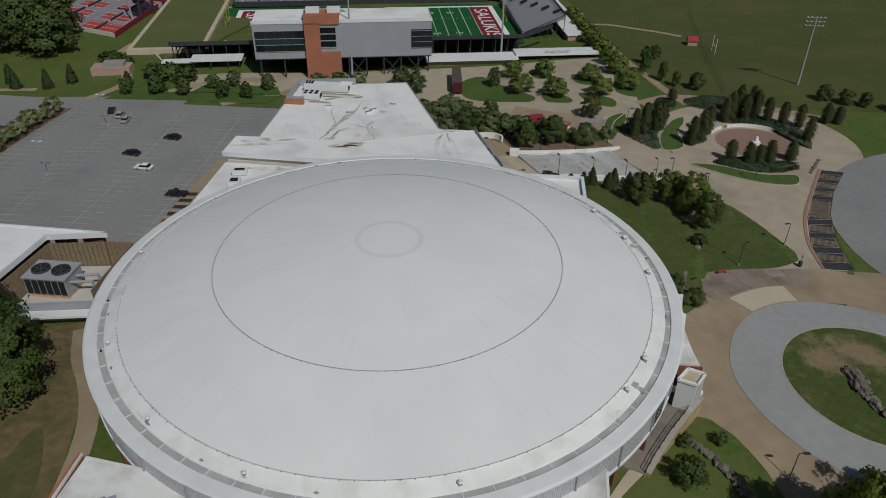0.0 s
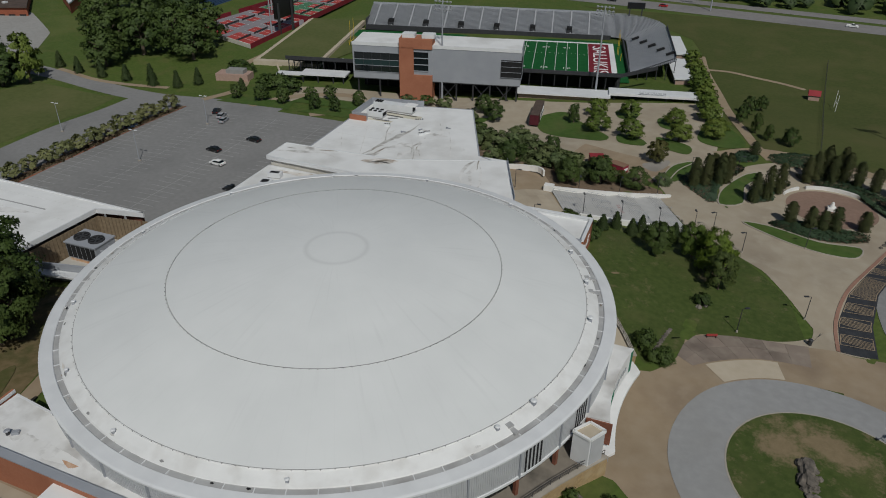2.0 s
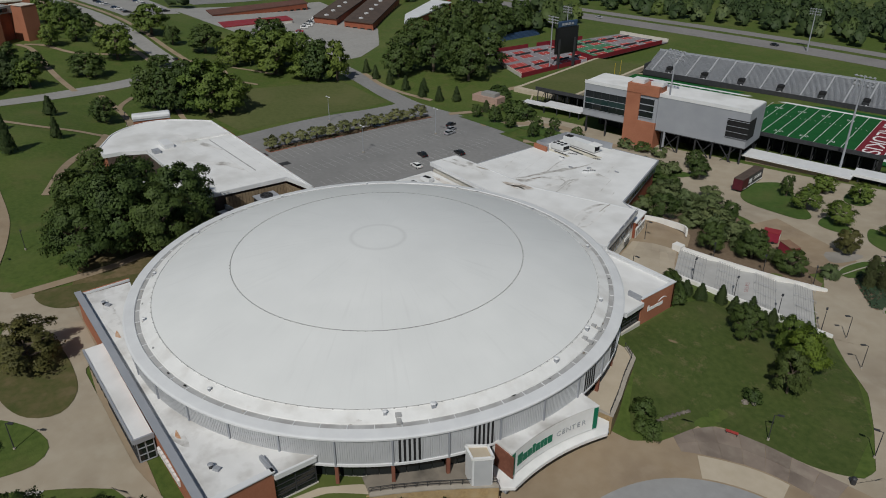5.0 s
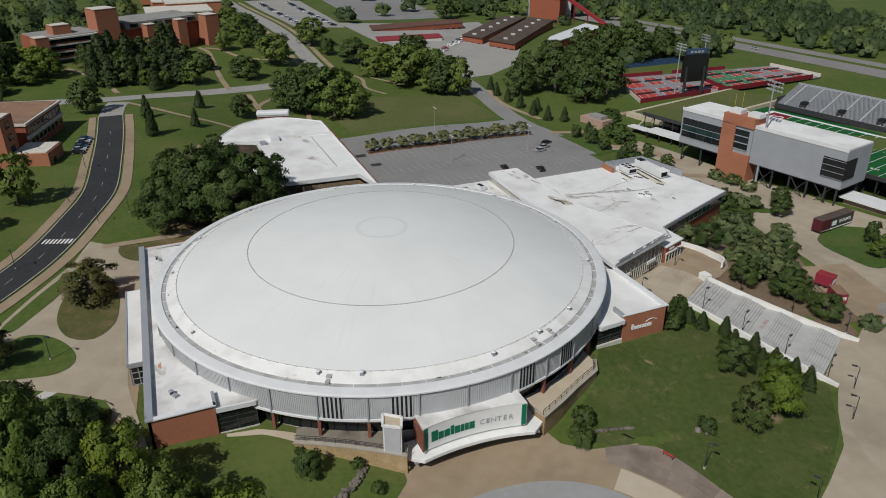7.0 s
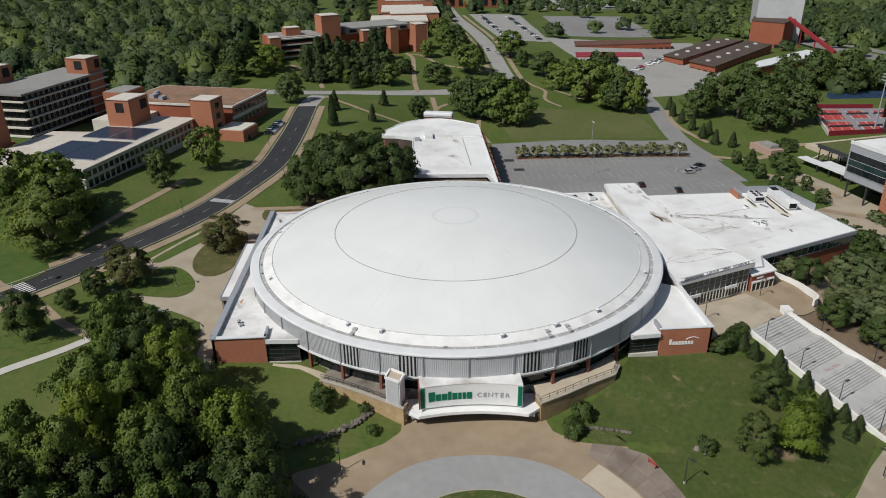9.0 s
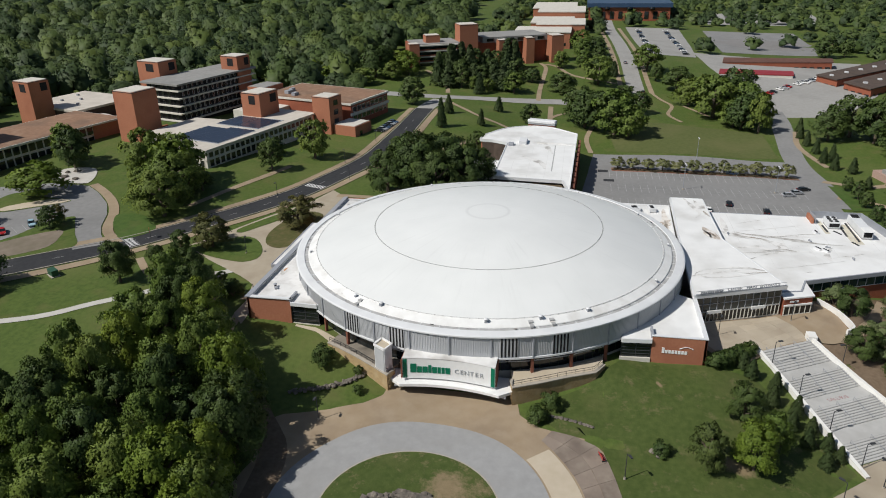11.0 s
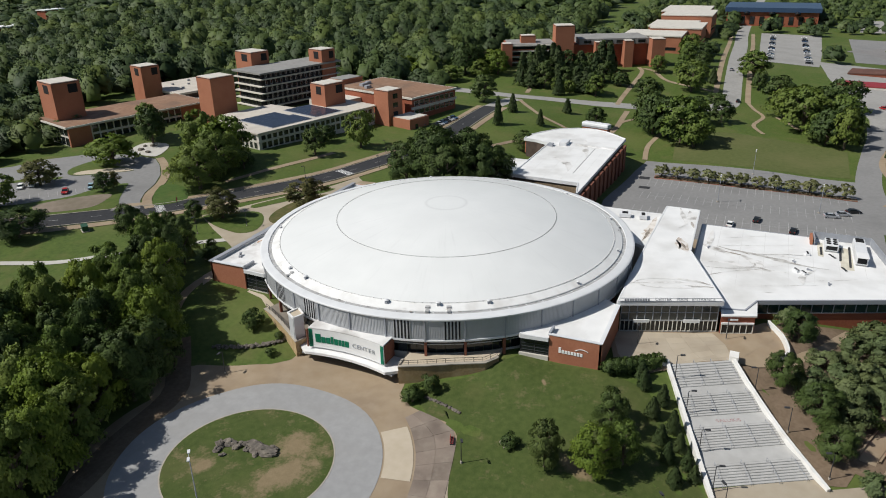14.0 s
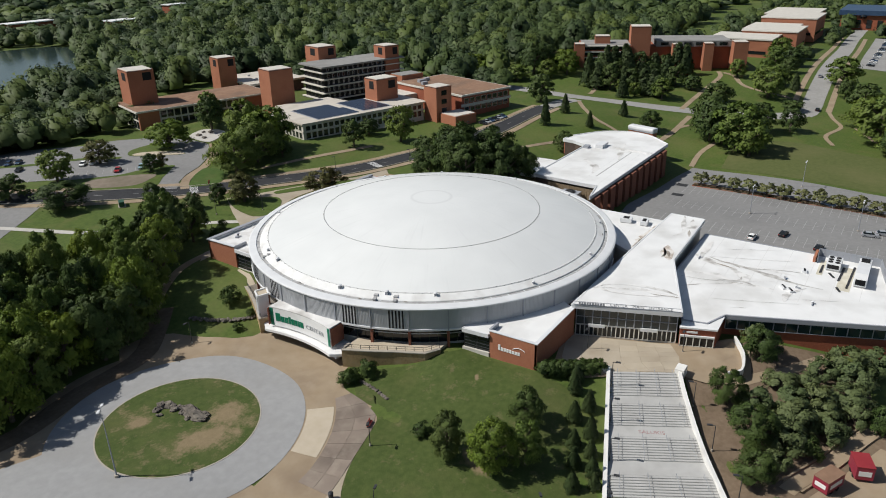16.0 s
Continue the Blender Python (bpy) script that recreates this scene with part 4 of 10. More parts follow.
for nm, outline, mat_, lab, up_ in (("lawn_lot_island", [(-21.1, -162.3), (-28.4, -165.3), (-36, -163.5), (-33.4, -152), (-32, -141.5), (-29, -141), (-18, -154.4)], GRASS, "grass island with an oak in the western lot", 0.22),
                                ("soil_lot_island", [(-18.6, -155), (-23, -157), (-31, -148), (-32, -141.7), (-29, -141.3)], TANCON, "bare tan soil at the edge of the lot island", 0.25),
                                ("lawn_lot_strip", [(18, -134), (13, -145.6), (2.3, -137.2), (-6.8, -135), (-12, -133.8), (-18, -129.6), (-14, -126.3), (-6, -120.6), (1.5, -115.4), (9, -121.6)], GRASS, "grass strip between the lot and the campus road", 0.2),
                                ("soil_lot_strip", [(11.5, -139.6), (3.1, -135.6), (-6.7, -126.4), (-3, -123), (5.3, -122.2), (14, -131.6)], DUSTY, "bare grey-brown soil in the grass strip", 0.24),
                                ("lawn_loop", [(-6, -105.4), (-10.6, -111), (-17, -115.6), (-23, -117.6), (-24, -110), (-14.8, -100.6)], LAWN, "rounded lawn beside the loop drive", 0.2),
                                ("pavement_terrace", [(-47.5, -148), (-51, -146), (-62, -152), (-60, -163), (-50, -161)], PALECON, "small tan terrace before the brick hall", 0.2)):
    paved(nm, bed(outline, up_), mat_, lab, "lawn" if mat_ in (GRASS, LAWN) else "pavement" if mat_ == PALECON else "soil")
paved("lawn_lot_median", lane([(22, -199), (14.6, -190.3), (7.5, -181), (4.2, -178.9), (-7, -168.4), (-14, -157)], 3.2, 0.2), GRASS, "grass median between the rows of the western lot", "lawn")
paved("lot_southwest", sheet([(29, -135.5), (39, -127.5), (50, -119.5), (64, -109)], [(46, -176), (60, -164), (74, -156), (96, -136)], 0.1, 6, 14), ASPHALT, "grey asphalt drive by the western parking lot", "parking lot")
paved("lot_northwest", sheet([(-372, 64), (-440, 62), (-560, 60)], [(-376, 100), (-440, 104), (-560, 108)], 0.12, 8, 16), OLDROAD, "pale parking lot along the avenue", "parking lot")
paved("lot_far_oval", sheet([(-416, 124), (-470, 126), (-549, 128)], [(-432, 196), (-480, 204), (-549, 206)], 0.12, 8, 16), ASPHALT, "grey asphalt practice field far off", "parking lot")
paved("lot_oval_middle", patch(-478, 168, 44, 28, 90, 50.0, 0.2), HIGHWAY, "dark resurfaced middle of the far asphalt field", "parking lot")
paved("lot_far_east", sheet([(-600, 140), (-700, 150)], [(-600, 250), (-700, 260)], 0.12, 4, 8), OLDROAD, "pale parking lot beyond the asphalt field", "parking lot")
POND_WEST = [(-92, -322), (-118, -352), (-147, -406), (-190, -474), (-224, -529), (-206, -566)]
POND_EAST = [(-56, -335), (-30, -380), (-26, -440), (-50, -505), (-90, -550), (-130, -572)]
paved("soil_west", sheet([(-38, -40), (-45, -20), (-56, 1)], [(-46, -48), (-68, -38), (-76, -8)], 0.07, 6, 16), DRY, "dry bare soil under the trees behind the arena", "soil")
paved("pavement_back_walk", lane([(-36.5, -42), (-38.4, -34), (-40.6, -27), (-45.2, -18.6), (-51, -11), (-56, -2)], 3.0, 0.13), CONCRETE, "narrow concrete walk behind the arena", "path")
paved("pond", sheet(POND_WEST, POND_EAST, 0.6, 8, 40), WATER, "still greenish campus pond", "water")


def slabs(parent, left, right, along, across, lift, material=SLAB, thick=0.05, gap=0.05):
    """Separate concrete slabs between two plan lines, with open joints, on the lie of the land."""
    l, r = even(left, along + 1), even(right, along + 1)

    def spot(i, j):
        t = j / across
        x, y = l[i][0] * (1 - t) + r[i][0] * t, l[i][1] * (1 - t) + r[i][1] * t
        return Vector((x, y, ground_z(x, y) + lift))

    for i in range(along):
        for j in range(across):
            q = [spot(i, j), spot(i + 1, j), spot(i + 1, j + 1), spot(i, j + 1)]
            mid = sum(q, Vector()) / 4
            q = [p + (mid - p).normalized() * gap for p in q]
            if (q[1] - q[0]).cross(q[3] - q[0]).z < 0:
                q = q[::-1]
            low = [p - Vector((0, 0, thick)) for p in q]
            part("slab", Geo().add(low + q, [(4, 5, 6, 7), (0, 1, 5, 4), (1, 2, 6, 5), (2, 3, 7, 6), (3, 0, 4, 7)]), material, parent)


slabs(bpy.data.objects["pavement_east"], [(56.6, 18.8), (57.4, 23.4), (58, 26), (61, 28.2), (66, 29.6), (73, 31.3), (79, 32.6)], arc(ISLAND, 28.6, 137, 92, 16), 7, 2, 0.13, SLAB, 0.05, 0.03)
slabs(bpy.data.objects["pavement_upper_plaza"], [(17.2, 46.6), (29.4, 50.4), (31.8, 55.2), (27, 59)], [(10.2, 66.6), (14, 69.5), (17.5, 70.8), (20, 70.8)], 7, 6, 0.40, SLABPALE, 0.05, 0.014)

paved("lawn_west", sheet([(-198, 34), (-204, 60), (-196, 90), (-188, 106)], [(-152, 38), (-150, 60), (-149, 90), (-151, 105)], 0.05, 16, 30), OLIVE, "broad sunlit lawn beyond the parking lot", "lawn")
FRONT = patchy_turf("front_turf", [(60.5, 49.5, 3.6, 1.6, 60), (42, 38.5, 0.9, 0.4, 30)], 0.7)
paved("lawn_front", sheet([(51.5, 14.5), (47.5, 19), (43.5, 25), (39, 28.8), (35.6, 31.6), (35.2, 40), (35.4, 50), (36, 57)], [(57.0, 20.5), (57.8, 26.4), (65, 29.1), (72, 30.8), (79, 32.5), (76, 47.5), (68, 59.5), (57, 70)], 0.055, 24, 60), FRONT, "sloping front lawn with worn spots under its trees", "lawn")
paved("lawn_field", sheet([(-20, 310), (20, 285), (40, 262), (46, 240), (48, 222), (53, 191), (60, 152), (68, 135), (78, 127)], [(120, 306), (150, 296), (190, 270), (210, 240), (210, 215), (208, 190), (205, 165), (195, 140), (150, 124)], 0.06, 36, 90), FIELD, "broad olive green playing field", "lawn")
paved("verge_lot", sheet([(-61, 30), (-61, 38), (-60.3, 58), (-58.9, 72.5)], [(-46, 24), (-47, 38), (-47, 57), (-44, 72.5)], 0.12, 4, 20), CONCRETE, "dusty tan concrete verge between parking lot and arena", "pavement")
paved("pavement_stair_foot", sheet([(55.5, 69.8), (59, 71.2), (63, 72.8)], [(45.6, 87.0), (49.2, 88.8), (54, 91)], 0.16, 12, 8), PROMCON, "tan concrete paving at the foot of the stairs", "pavement")
AVENUE = [(-270, 53.6), (-306, 52), (-371, 50), (-460, 48), (-549, 45)]
for d in (8.6, -8.6):
    paved("pavement_avenue", lane(offset(spline(AVENUE, 8), d), 3.0, 0.14), CONCRETE, "tan concrete walk along the avenue", "pavement")
paved("lawn_press_strip", sheet([(-44, 107), (-30, 110), (-15, 114)], [(-46, 115), (-32, 119), (-18, 123)], 0.15, 4, 8), LAWN, "grass strip with shrubs beside the press box yard", "lawn")
paved("pavement_kiosk", sheet([(41, 96.6), (30, 100.6), (17, 106.4)], [(48, 107), (36, 113), (20, 118)], 0.135, 6, 16), CONCRETE, "tan concrete stand for the food trailers", "pavement")
paved("soil_stair_edge", sheet([(18, 71.4), (28.5, 76.8), (39.5, 82.9), (47.0, 87.4)], [(19.4, 73.2), (30, 79.1), (40, 85.6), (46, 91.1)], 0.1, 3, 24), MULCH, "bare brown soil along the stair wall", "soil")
paved("soil_path_edge", lane([(42, 92.6), (35, 95.6), (25.3, 99.4), (16.3, 103), (8, 107)], 9.0, 0.105), MULCH, "bare brown soil along the bank path", "soil")
for d in (1.6, -1.6):
    paved("kerb_bank_path", kerb(offset(spline([(37, 95), (25.3, 99.4), (16.3, 103), (8, 107)]), d), 0.3, 0.5), CONCRETE, "low concrete wall along the bank path", "kerb")
paved("lawn_press_hedge", sheet([(-50, 116.4), (-32, 120.2), (-16, 125.5)], [(-47, 122.5), (-30, 126.5), (-14, 131.5)], 0.18, 4, 12), LAWN, "grass bed under the hedge before the press box", "lawn")
paved("lawn_press_trees", sheet([(-86, 120.4), (-56, 121.4)], [(-84, 128), (-60, 130)], 0.17, 4, 12), LAWN, "grass bed with young trees before the press box", "lawn")
paved("lawn_berm", sheet([(-104, 143), (-97, 176), (-90, 206)], [(-126, 180), (-118, 204), (-111, 229)], 0.35, 10, 24), OLIVE, "olive green grass berm at the end of the stadium", "lawn")
paved("kerb_berm", kerb(spline([(-104, 143), (-126, 180), (-111, 229)], 6), 0.7, 0.6), TANCON, "pale concrete edge of the grass berm", "kerb")
paved("pavement_wing_edge", sheet([(-45.5, -47.2), (-16, -51.4), (8, -54.2), (24, -56)], [(-43, -43.4), (-20, -46.6), (8, -50.6), (24, -52)], 0.075, 4, 20), CONCRETE, "tan concrete paving along the wing wall", "pavement")
paved("soil_wall_foot", sheet([(32.6, -38.5), (33.5, -33.5), (36.5, -28.6), (39, -25.5), (41, -22)], [(33.4, -38.5), (35.2, -33), (38.6, -28.8), (40.6, -26), (42, -23.5)], 0.09, 4, 20), TANCON, "bare dusty ground at the foot of the arena wall", "soil")
paved("soil_wood_edge", lane([(54.5, -41), (62, -34.5), (70.5, -28.6), (86, -27), (99, -24.5), (116, -28)], 5.0, 0.115), MULCH, "bare brown soil along the edge of the wood", "soil")
paved("road_east_link", lane([(180, 52), (230, 50), (300, 56), (420, 70)], 12, 0.085), ASPHALT, "grey asphalt road leaving the turning circle", "road")
for row in (-62, -80, -98, -116):
    part("spine_line", lane([(row, 34), (row, 68), (row, 102)], 0.16, 0.13, 1, 6.0), WORNPAINT, lot)

# ---- the domed arena ----
arena = thing("arena", "round arena with a white shallow dome and silver ribbed wall", "arena")


def dome_z(r):
    return 21.1 - r * r / 260.0


part("dome", Geo().revolve([(46.0 * k / 30 * 41.8 / 46.0, dome_z(41.8 * k / 30)) for k in range(31)], n=180), DOME, arena, "smooth white coated dome", smooth=True)
part("rim_roof", Geo().revolve([(41.75, 14.40), (41.95, 14.42), (42.0, 14.28), (43.85, 13.55), (43.95, 13.38)], n=180), RIMROOF, arena, "white membrane band with stains")
part("gutter", Geo().revolve([(43.9, 13.40), (43.97, 13.28), (44.7, 13.22), (44.8, 13.36)], n=180), GUTTER, arena, "grey gutter round the roof edge")
part("fascia", Geo().revolve([(44.75, 13.3), (44.85, 13.42), (46.5, 13.22), (46.8, 13.08), (46.8, 12.82), (46.62, 12.76), (45.2, 12.76)], n=180), FASCIA, arena, "white metal fascia", smooth=False)
for r, w in ((27.6, 0.035), (41.85, 0.03)):
    part("seam_ring", Geo().revolve([(r - w, dome_z(r) + 0.0), (r - w, dome_z(r) + 0.06), (r + w, dome_z(r) + 0.06), (r + w, dome_z(r) - 0.05)], n=240), SEAM, arena, "dark seam ring with fixings")
    g = Geo()
    for k in range(150):
        a = 2 * math.pi * k / 150
        x, y = (r + 0.12) * math.cos(a), (r + 0.12) * math.sin(a)
        g.box(x - 0.055, x + 0.055, y - 0.055, y + 0.055, dome_z(r), dome_z(r) + 0.1)
    tagged(part("seam_fixings", g, SEAM, arena), kind="stuff")

# ribbed wall, one panel to a bay of ten degrees
bay = Geo()
ribs, rib_line = 24, []
for k in range(ribs):
    a0 = radians(-4.9 + 9.8 * k / ribs)
    prof = [(0.0, 46.39), (0.47, 46.39), (0.53, 46.45), (1.0, 46.45)]
    pts = []
    for t, r in prof:
        a = a0 + radians(9.8 / ribs) * t
        pts.append((r * math.cos(a), r * math.sin(a)))
    rib_line += pts
n = len(rib_line)
bay.add([(*p, 8.35) for p in rib_line] + [(*p, 12.78) for p in rib_line], [(i, i + 1, n + i + 1, n + i) for i in range(n - 1)])
bay_mesh = bay.mesh("wall_panel")
column_mesh = Geo().box(46.3, 46.66, -0.13, 0.13, 7.9, 12.78).mesh("column")
# These piers get the brick with shade in its colour.
pier_mesh = Geo().box(45.8, 46.35, -0.26, 0.26, 2.5, 8.0).mesh("pier")
pane = Geo()
for k in range(4):
    a0, a1 = radians(-4.9 + 2.45 * k), radians(-4.9 + 2.45 * (k + 1) - 0.12)
    pane.add([(44.7 * math.cos(a), 44.7 * math.sin(a), z) for a, z in ((a0, 4.2), (a1, 4.2), (a1, 8.0), (a0, 8.0))], [(0, 1, 2, 3)])
pane_mesh = pane.mesh("window_band")
rail_mesh = Geo().box(44.62, 44.78, -3.8, 3.8, 6.3, 6.5).mesh("transom")
for k in range(36):
    turn = pose(0, 0, 0, 0, 0, -2 + 10 * k)
    mid = pose(0, 0, 0, 0, 0, 3 + 10 * k)
    for nm, me, material, m in (("wall_panel", bay_mesh, WALLMETAL, mid), ("column", column_mesh, GREYMETAL, turn), ("pier", pier_mesh, SHADEBRICK, turn), ("window_band", pane_mesh, GLASS, mid), ("transom", rail_mesh, WALLMETAL, mid)):
        part(nm, me, material, arena).matrix_basis = m
part("soffit", Geo().revolve([(43.3, 7.98), (46.4, 7.98)], n=144), GREYMETAL, arena)
part("wall_sill", Geo().revolve([(46.3, 7.96), (46.62, 7.96), (46.62, 8.34), (46.3, 8.4)], n=180), FASCIA, arena, "pale metal sill under the ribbed wall")
part("plinth", Geo().revolve([(44.75, 2.0), (44.75, 4.35), (44.5, 4.4)], n=144), OFFWHITE, arena)
for a in (-29.0, -15.4, 12.2, 24.8):
    slots = part("louvre", Geo().box(46.36, 46.52, -1.75, 1.75, 8.42, 12.7), WALLMETAL, arena, "louvre with dark upright slots")
    slots.matrix_basis = pose(0, 0, 0, 0, 0, a)
    for k in range(5):
        y = -1.4 + 0.7 * k
        part("slot", Geo().box(46.4, 46.56, y - 0.17, y + 0.17, 8.5, 12.6), SHADEANDGRIME, slots)

# low wings at the corners: brick walls, white roofs
def low_roof(parent, pts, z, label="", parapet=0.35, edge=GREYMETAL, thick=0.8, name="roof", material=None, bare=()):
    """A flat roof slab with a metal edge that stands a little proud round it, but for the bare sides."""
    made = part(name, Geo().prism(pts, z - thick, z), material or MEMBRANE, parent, label)
    g = Geo()
    n = len(pts)
    for i in range(n):
        if i in bare:
            continue
        (x0, y0), (x1, y1) = pts[i], pts[(i + 1) % n]
        g.beam((x0, y0, z - thick / 2 + parapet / 2), (x1, y1, z - thick / 2 + parapet / 2), 0.36, thick + parapet)
    part("roof_edge", g, edge, made)
    return made


def glazed(parent, a, b, z0, z1, bays, rows=1, frame_mat=GREYMETAL, glass_mat=GLASS, w=0.14, depth=0.18, name="window_wall"):
    """A glazed wall from plan point a to b with mullions and transoms."""
    g, f = Geo(), Geo()
    dx, dy = b[0] - a[0], b[1] - a[1]
    l = math.hypot(dx, dy)
    g.add([(a[0], a[1], z0), (b[0], b[1], z0), (b[0], b[1], z1), (a[0], a[1], z1)], [(0, 1, 2, 3)])
    for k in range(bays + 1):
        x, y = a[0] + dx * k / bays, a[1] + dy * k / bays
        f.beam((x, y, z0), (x, y, z1), depth, w)
    for k in range(rows + 1):
        z = z0 + (z1 - z0) * k / rows
        f.beam((a[0], a[1], z), (b[0], b[1], z), depth, w)
    win = part(name, g, glass_mat, parent)
    part("mullions", f, frame_mat, win)
    return win


south = thing("south_wing", "low brick wing with white roof and grey parapet", "building")
low_roof(south, [(32.0, -39.5), (32.45, -39.4), (32.8, -33.2), (30.5, -32.5), (36 * math.cos(radians(-47)) * 1.22, 36 * math.sin(radians(-47)) * 1.22), (16, -40.5), (0, -43.6), (-16, -40.5), (-33, -38.2), (-33.5, -47.6), (32.0, -49.3)], 9.7, "weathered white membrane roof with grey stains", 0.05, FASCIA, bare=(0, 8, 9, 10), material=OLDMEMBRANE)
part("brick_wall", Geo().prism([(32.35, -49.6), (32.35, -39.5), (31.9, -39.5), (31.9, -49.2)], 3.5, 10.3), BRICK, south, "orange brick front wall", bevel=0.03)
part("brick_wall", Geo().prism([(32.35, -49.62), (32.35, -49.1), (-34, -47.3), (-34, -47.8)], 3.0, 10.3), BRICK, south, "long orange brick wall")
part("coping", Geo().prism([(32.6, -49.95), (32.6, -48.75), (-34.1, -46.9), (-34.1, -48.1)], 10.3, 10.55), GREYMETAL, south, "grey metal coping")
part("coping", Geo().prism([(32.6, -39.3), (32.6, -48.75), (31.6, -48.75), (31.6, -39.3)], 10.3, 10.5), FASCIA, south)
part("brick_wall", Geo().prism([(-33.6, -47.8), (-33.6, -37.9), (-34, -37.9), (-34, -47.8)], 2.5, 10.2), BRICK, south)
for lining in (Geo().box(31.8, 31.9, -49.0, -39.5, 9.65, 10.3), Geo().beam((31.9, -49.03, 9.98), (-33.6, -47.24, 9.98), 0.1, 0.64), Geo().box(-33.6, -33.5, -47.2, -37.9, 9.65, 10.2)):
    part("parapet_lining", lining, FASCIA, south)
part("parapet_stub", Geo().box(28.5, 32.4, -39.7, -39.2, 9.7, 10.5), GREYMETAL, south)
glazed(south, (32.0, -39.4), (32.3, -33.2), 4.6, 9.0, 2, 5, DARKMETAL, GLASS, 0.1)
part("sill_wall", Geo().prism([(32.2, -39.4), (32.5, -33.0), (31.9, -33.0), (31.6, -39.4)], 2.5, 4.6), OFFWHITE, south)
entry = part("entry_roof", Geo().prism([(-15.8, -48.3), (-15.8, -51.6), (12.6, -52.2), (12.9, -49.3)], 8.2, 8.9), MEMBRANE, south, "white entry canopy roof")
part("entry_edge", Geo().beam((-15.8, -51.6, 8.6), (12.6, -52.2, 8.6), 0.3, 0.85), GREYMETAL, entry)
part("entry_edge", Geo().beam((12.65, -52.2, 8.6), (12.8, -49.2, 8.6), 0.3, 0.85), GREYMETAL, entry)
glazed(south, (-15.6, -51.3), (12.4, -51.9), 4.4, 8.2, 12, 3, DARKMETAL)
glazed(south, (12.45, -51.8), (12.6, -49.4), 4.4, 8.2, 2, 3)

north = thing("north_wing", "low brick wing with white roof and sign wall", "building")
low_roof(north, [(34.6, 37.3), (35.25, 37.2), (35.7, 31.4), (32.5, 32.0), (28, 35.6), (22, 39.6), (14, 43.2), (16.8, 47.5), (34.6, 47.5)], 8.9, "white membrane roof with vents", 0.05, FASCIA, bare=(0, 7, 8))
part("brick_wall", Geo().box(34.45, 34.9, 37.3, 47.75, 2.0, 9.5), BRICK, north, "orange brick front wall")
part("brick_wall", Geo().prism([(34.9, 47.3), (34.9, 47.78), (17, 47.75), (17, 47.3)], 1.5, 9.5), BRICK, north, "orange brick side wall")
part("coping", Geo().prism([(35.0, 47.1), (35.0, 47.9), (17, 47.9), (17, 47.1)], 9.5, 9.68), FASCIA, north)
part("coping", Geo().prism([(35.0, 37.1), (35.0, 47.1), (34.3, 47.1), (34.3, 37.1)], 9.5, 9.66), FASCIA, north)
for lining in (Geo().box(34.36, 34.45, 37.3, 47.3, 8.85, 9.5), Geo().box(17, 34.4, 47.2, 47.3, 8.85, 9.5)):
    part("parapet_lining", lining, FASCIA, north)
part("parapet_stub", Geo().box(31.5, 34.6, 37.05, 37.5, 8.9, 9.9), GREYMETAL, north)
glazed(north, (35.0, 31.4), (34.6, 37.2), 4.5, 8.1, 2, 5, DARKMETAL, GLASS, 0.1)
part("sill_wall", Geo().prism([(35.5, 31.2), (35.1, 37.2), (34.4, 37.2), (34.8, 31.2)], 2.0, 4.5), OFFWHITE, north)

# entrance lobby
lobby = thing("lobby", "long glazed entrance lobby with a white flared roof", "building")
low_roof(lobby, [(17.4, 47.2), (9.5, 68.0), (-16.2, 58.4), (-46.6, 57.6), (-46.8, 48.6), (-20, 47.8)], 10.4, "white membrane roof with dark stains", 0.06, FASCIA, 0.9)
glazed(lobby, (16.6, 48.0), (9.2, 67.2), 5.6, 9.5, 12, 2, GREYMETAL, GREYGLASS)
glazed(lobby, (16.55, 48.0), (9.15, 67.2), 3.0, 5.6, 22, 1, OFFWHITE, GLASS, 0.3)
part("lobby_wall", Geo().prism([(9.0, 67.0), (-16.2, 57.8), (-46, 57.0), (-46, 49), (-20, 48.4), (15.5, 48.2)], -4.5, 9.5), OFFWHITE, lobby, "pale masonry walls")
part("letter_rail", Geo().beam((17.5, 47.6, 10.6), (9.7, 67.8, 10.6), 0.12, 0.12), GREYMETAL, lobby)
part("letter_rail", Geo().beam((17.5, 47.6, 11.3), (9.7, 67.8, 11.3), 0.08, 0.08), GREYMETAL, lobby)
face = math.degrees(math.atan2(20.6, -7.8))
for k in range(10):
    t0 = 0.05 + 0.025 * k
    part("name_bar", Geo().beam((17.55 - 7.8 * t0, 47.6 + 20.2 * t0, 10.95), (17.55 - 7.8 * (t0 + 0.019), 47.6 + 20.2 * (t0 + 0.019), 10.95), 0.12, 0.5), GREYMETAL, lobby, "grey raised bar of the name")
for word, d in (("CENTER", -4.5), ("MAIN", -0.55), ("ENTRANCE", 3.9)):
    lettering("word", word, GREYMETAL, lobby, pose(12.5 + d * math.cos(radians(face)), 60.4 + d * math.sin(radians(face)), 10.95, 90, 0, face), 0.95, 0.06, "raised grey letters on the roof edge")
for t0 in (0.12, 0.62):
    part("door_sign", Geo().beam((17.0 - 7.6 * t0, 48.2 + 20 * t0, 5.7), (17.0 - 7.6 * (t0 + 0.16), 48.2 + 20 * (t0 + 0.16), 5.7), 0.25, 0.7), WHITEPAINT, lobby, "white sign over the doors")

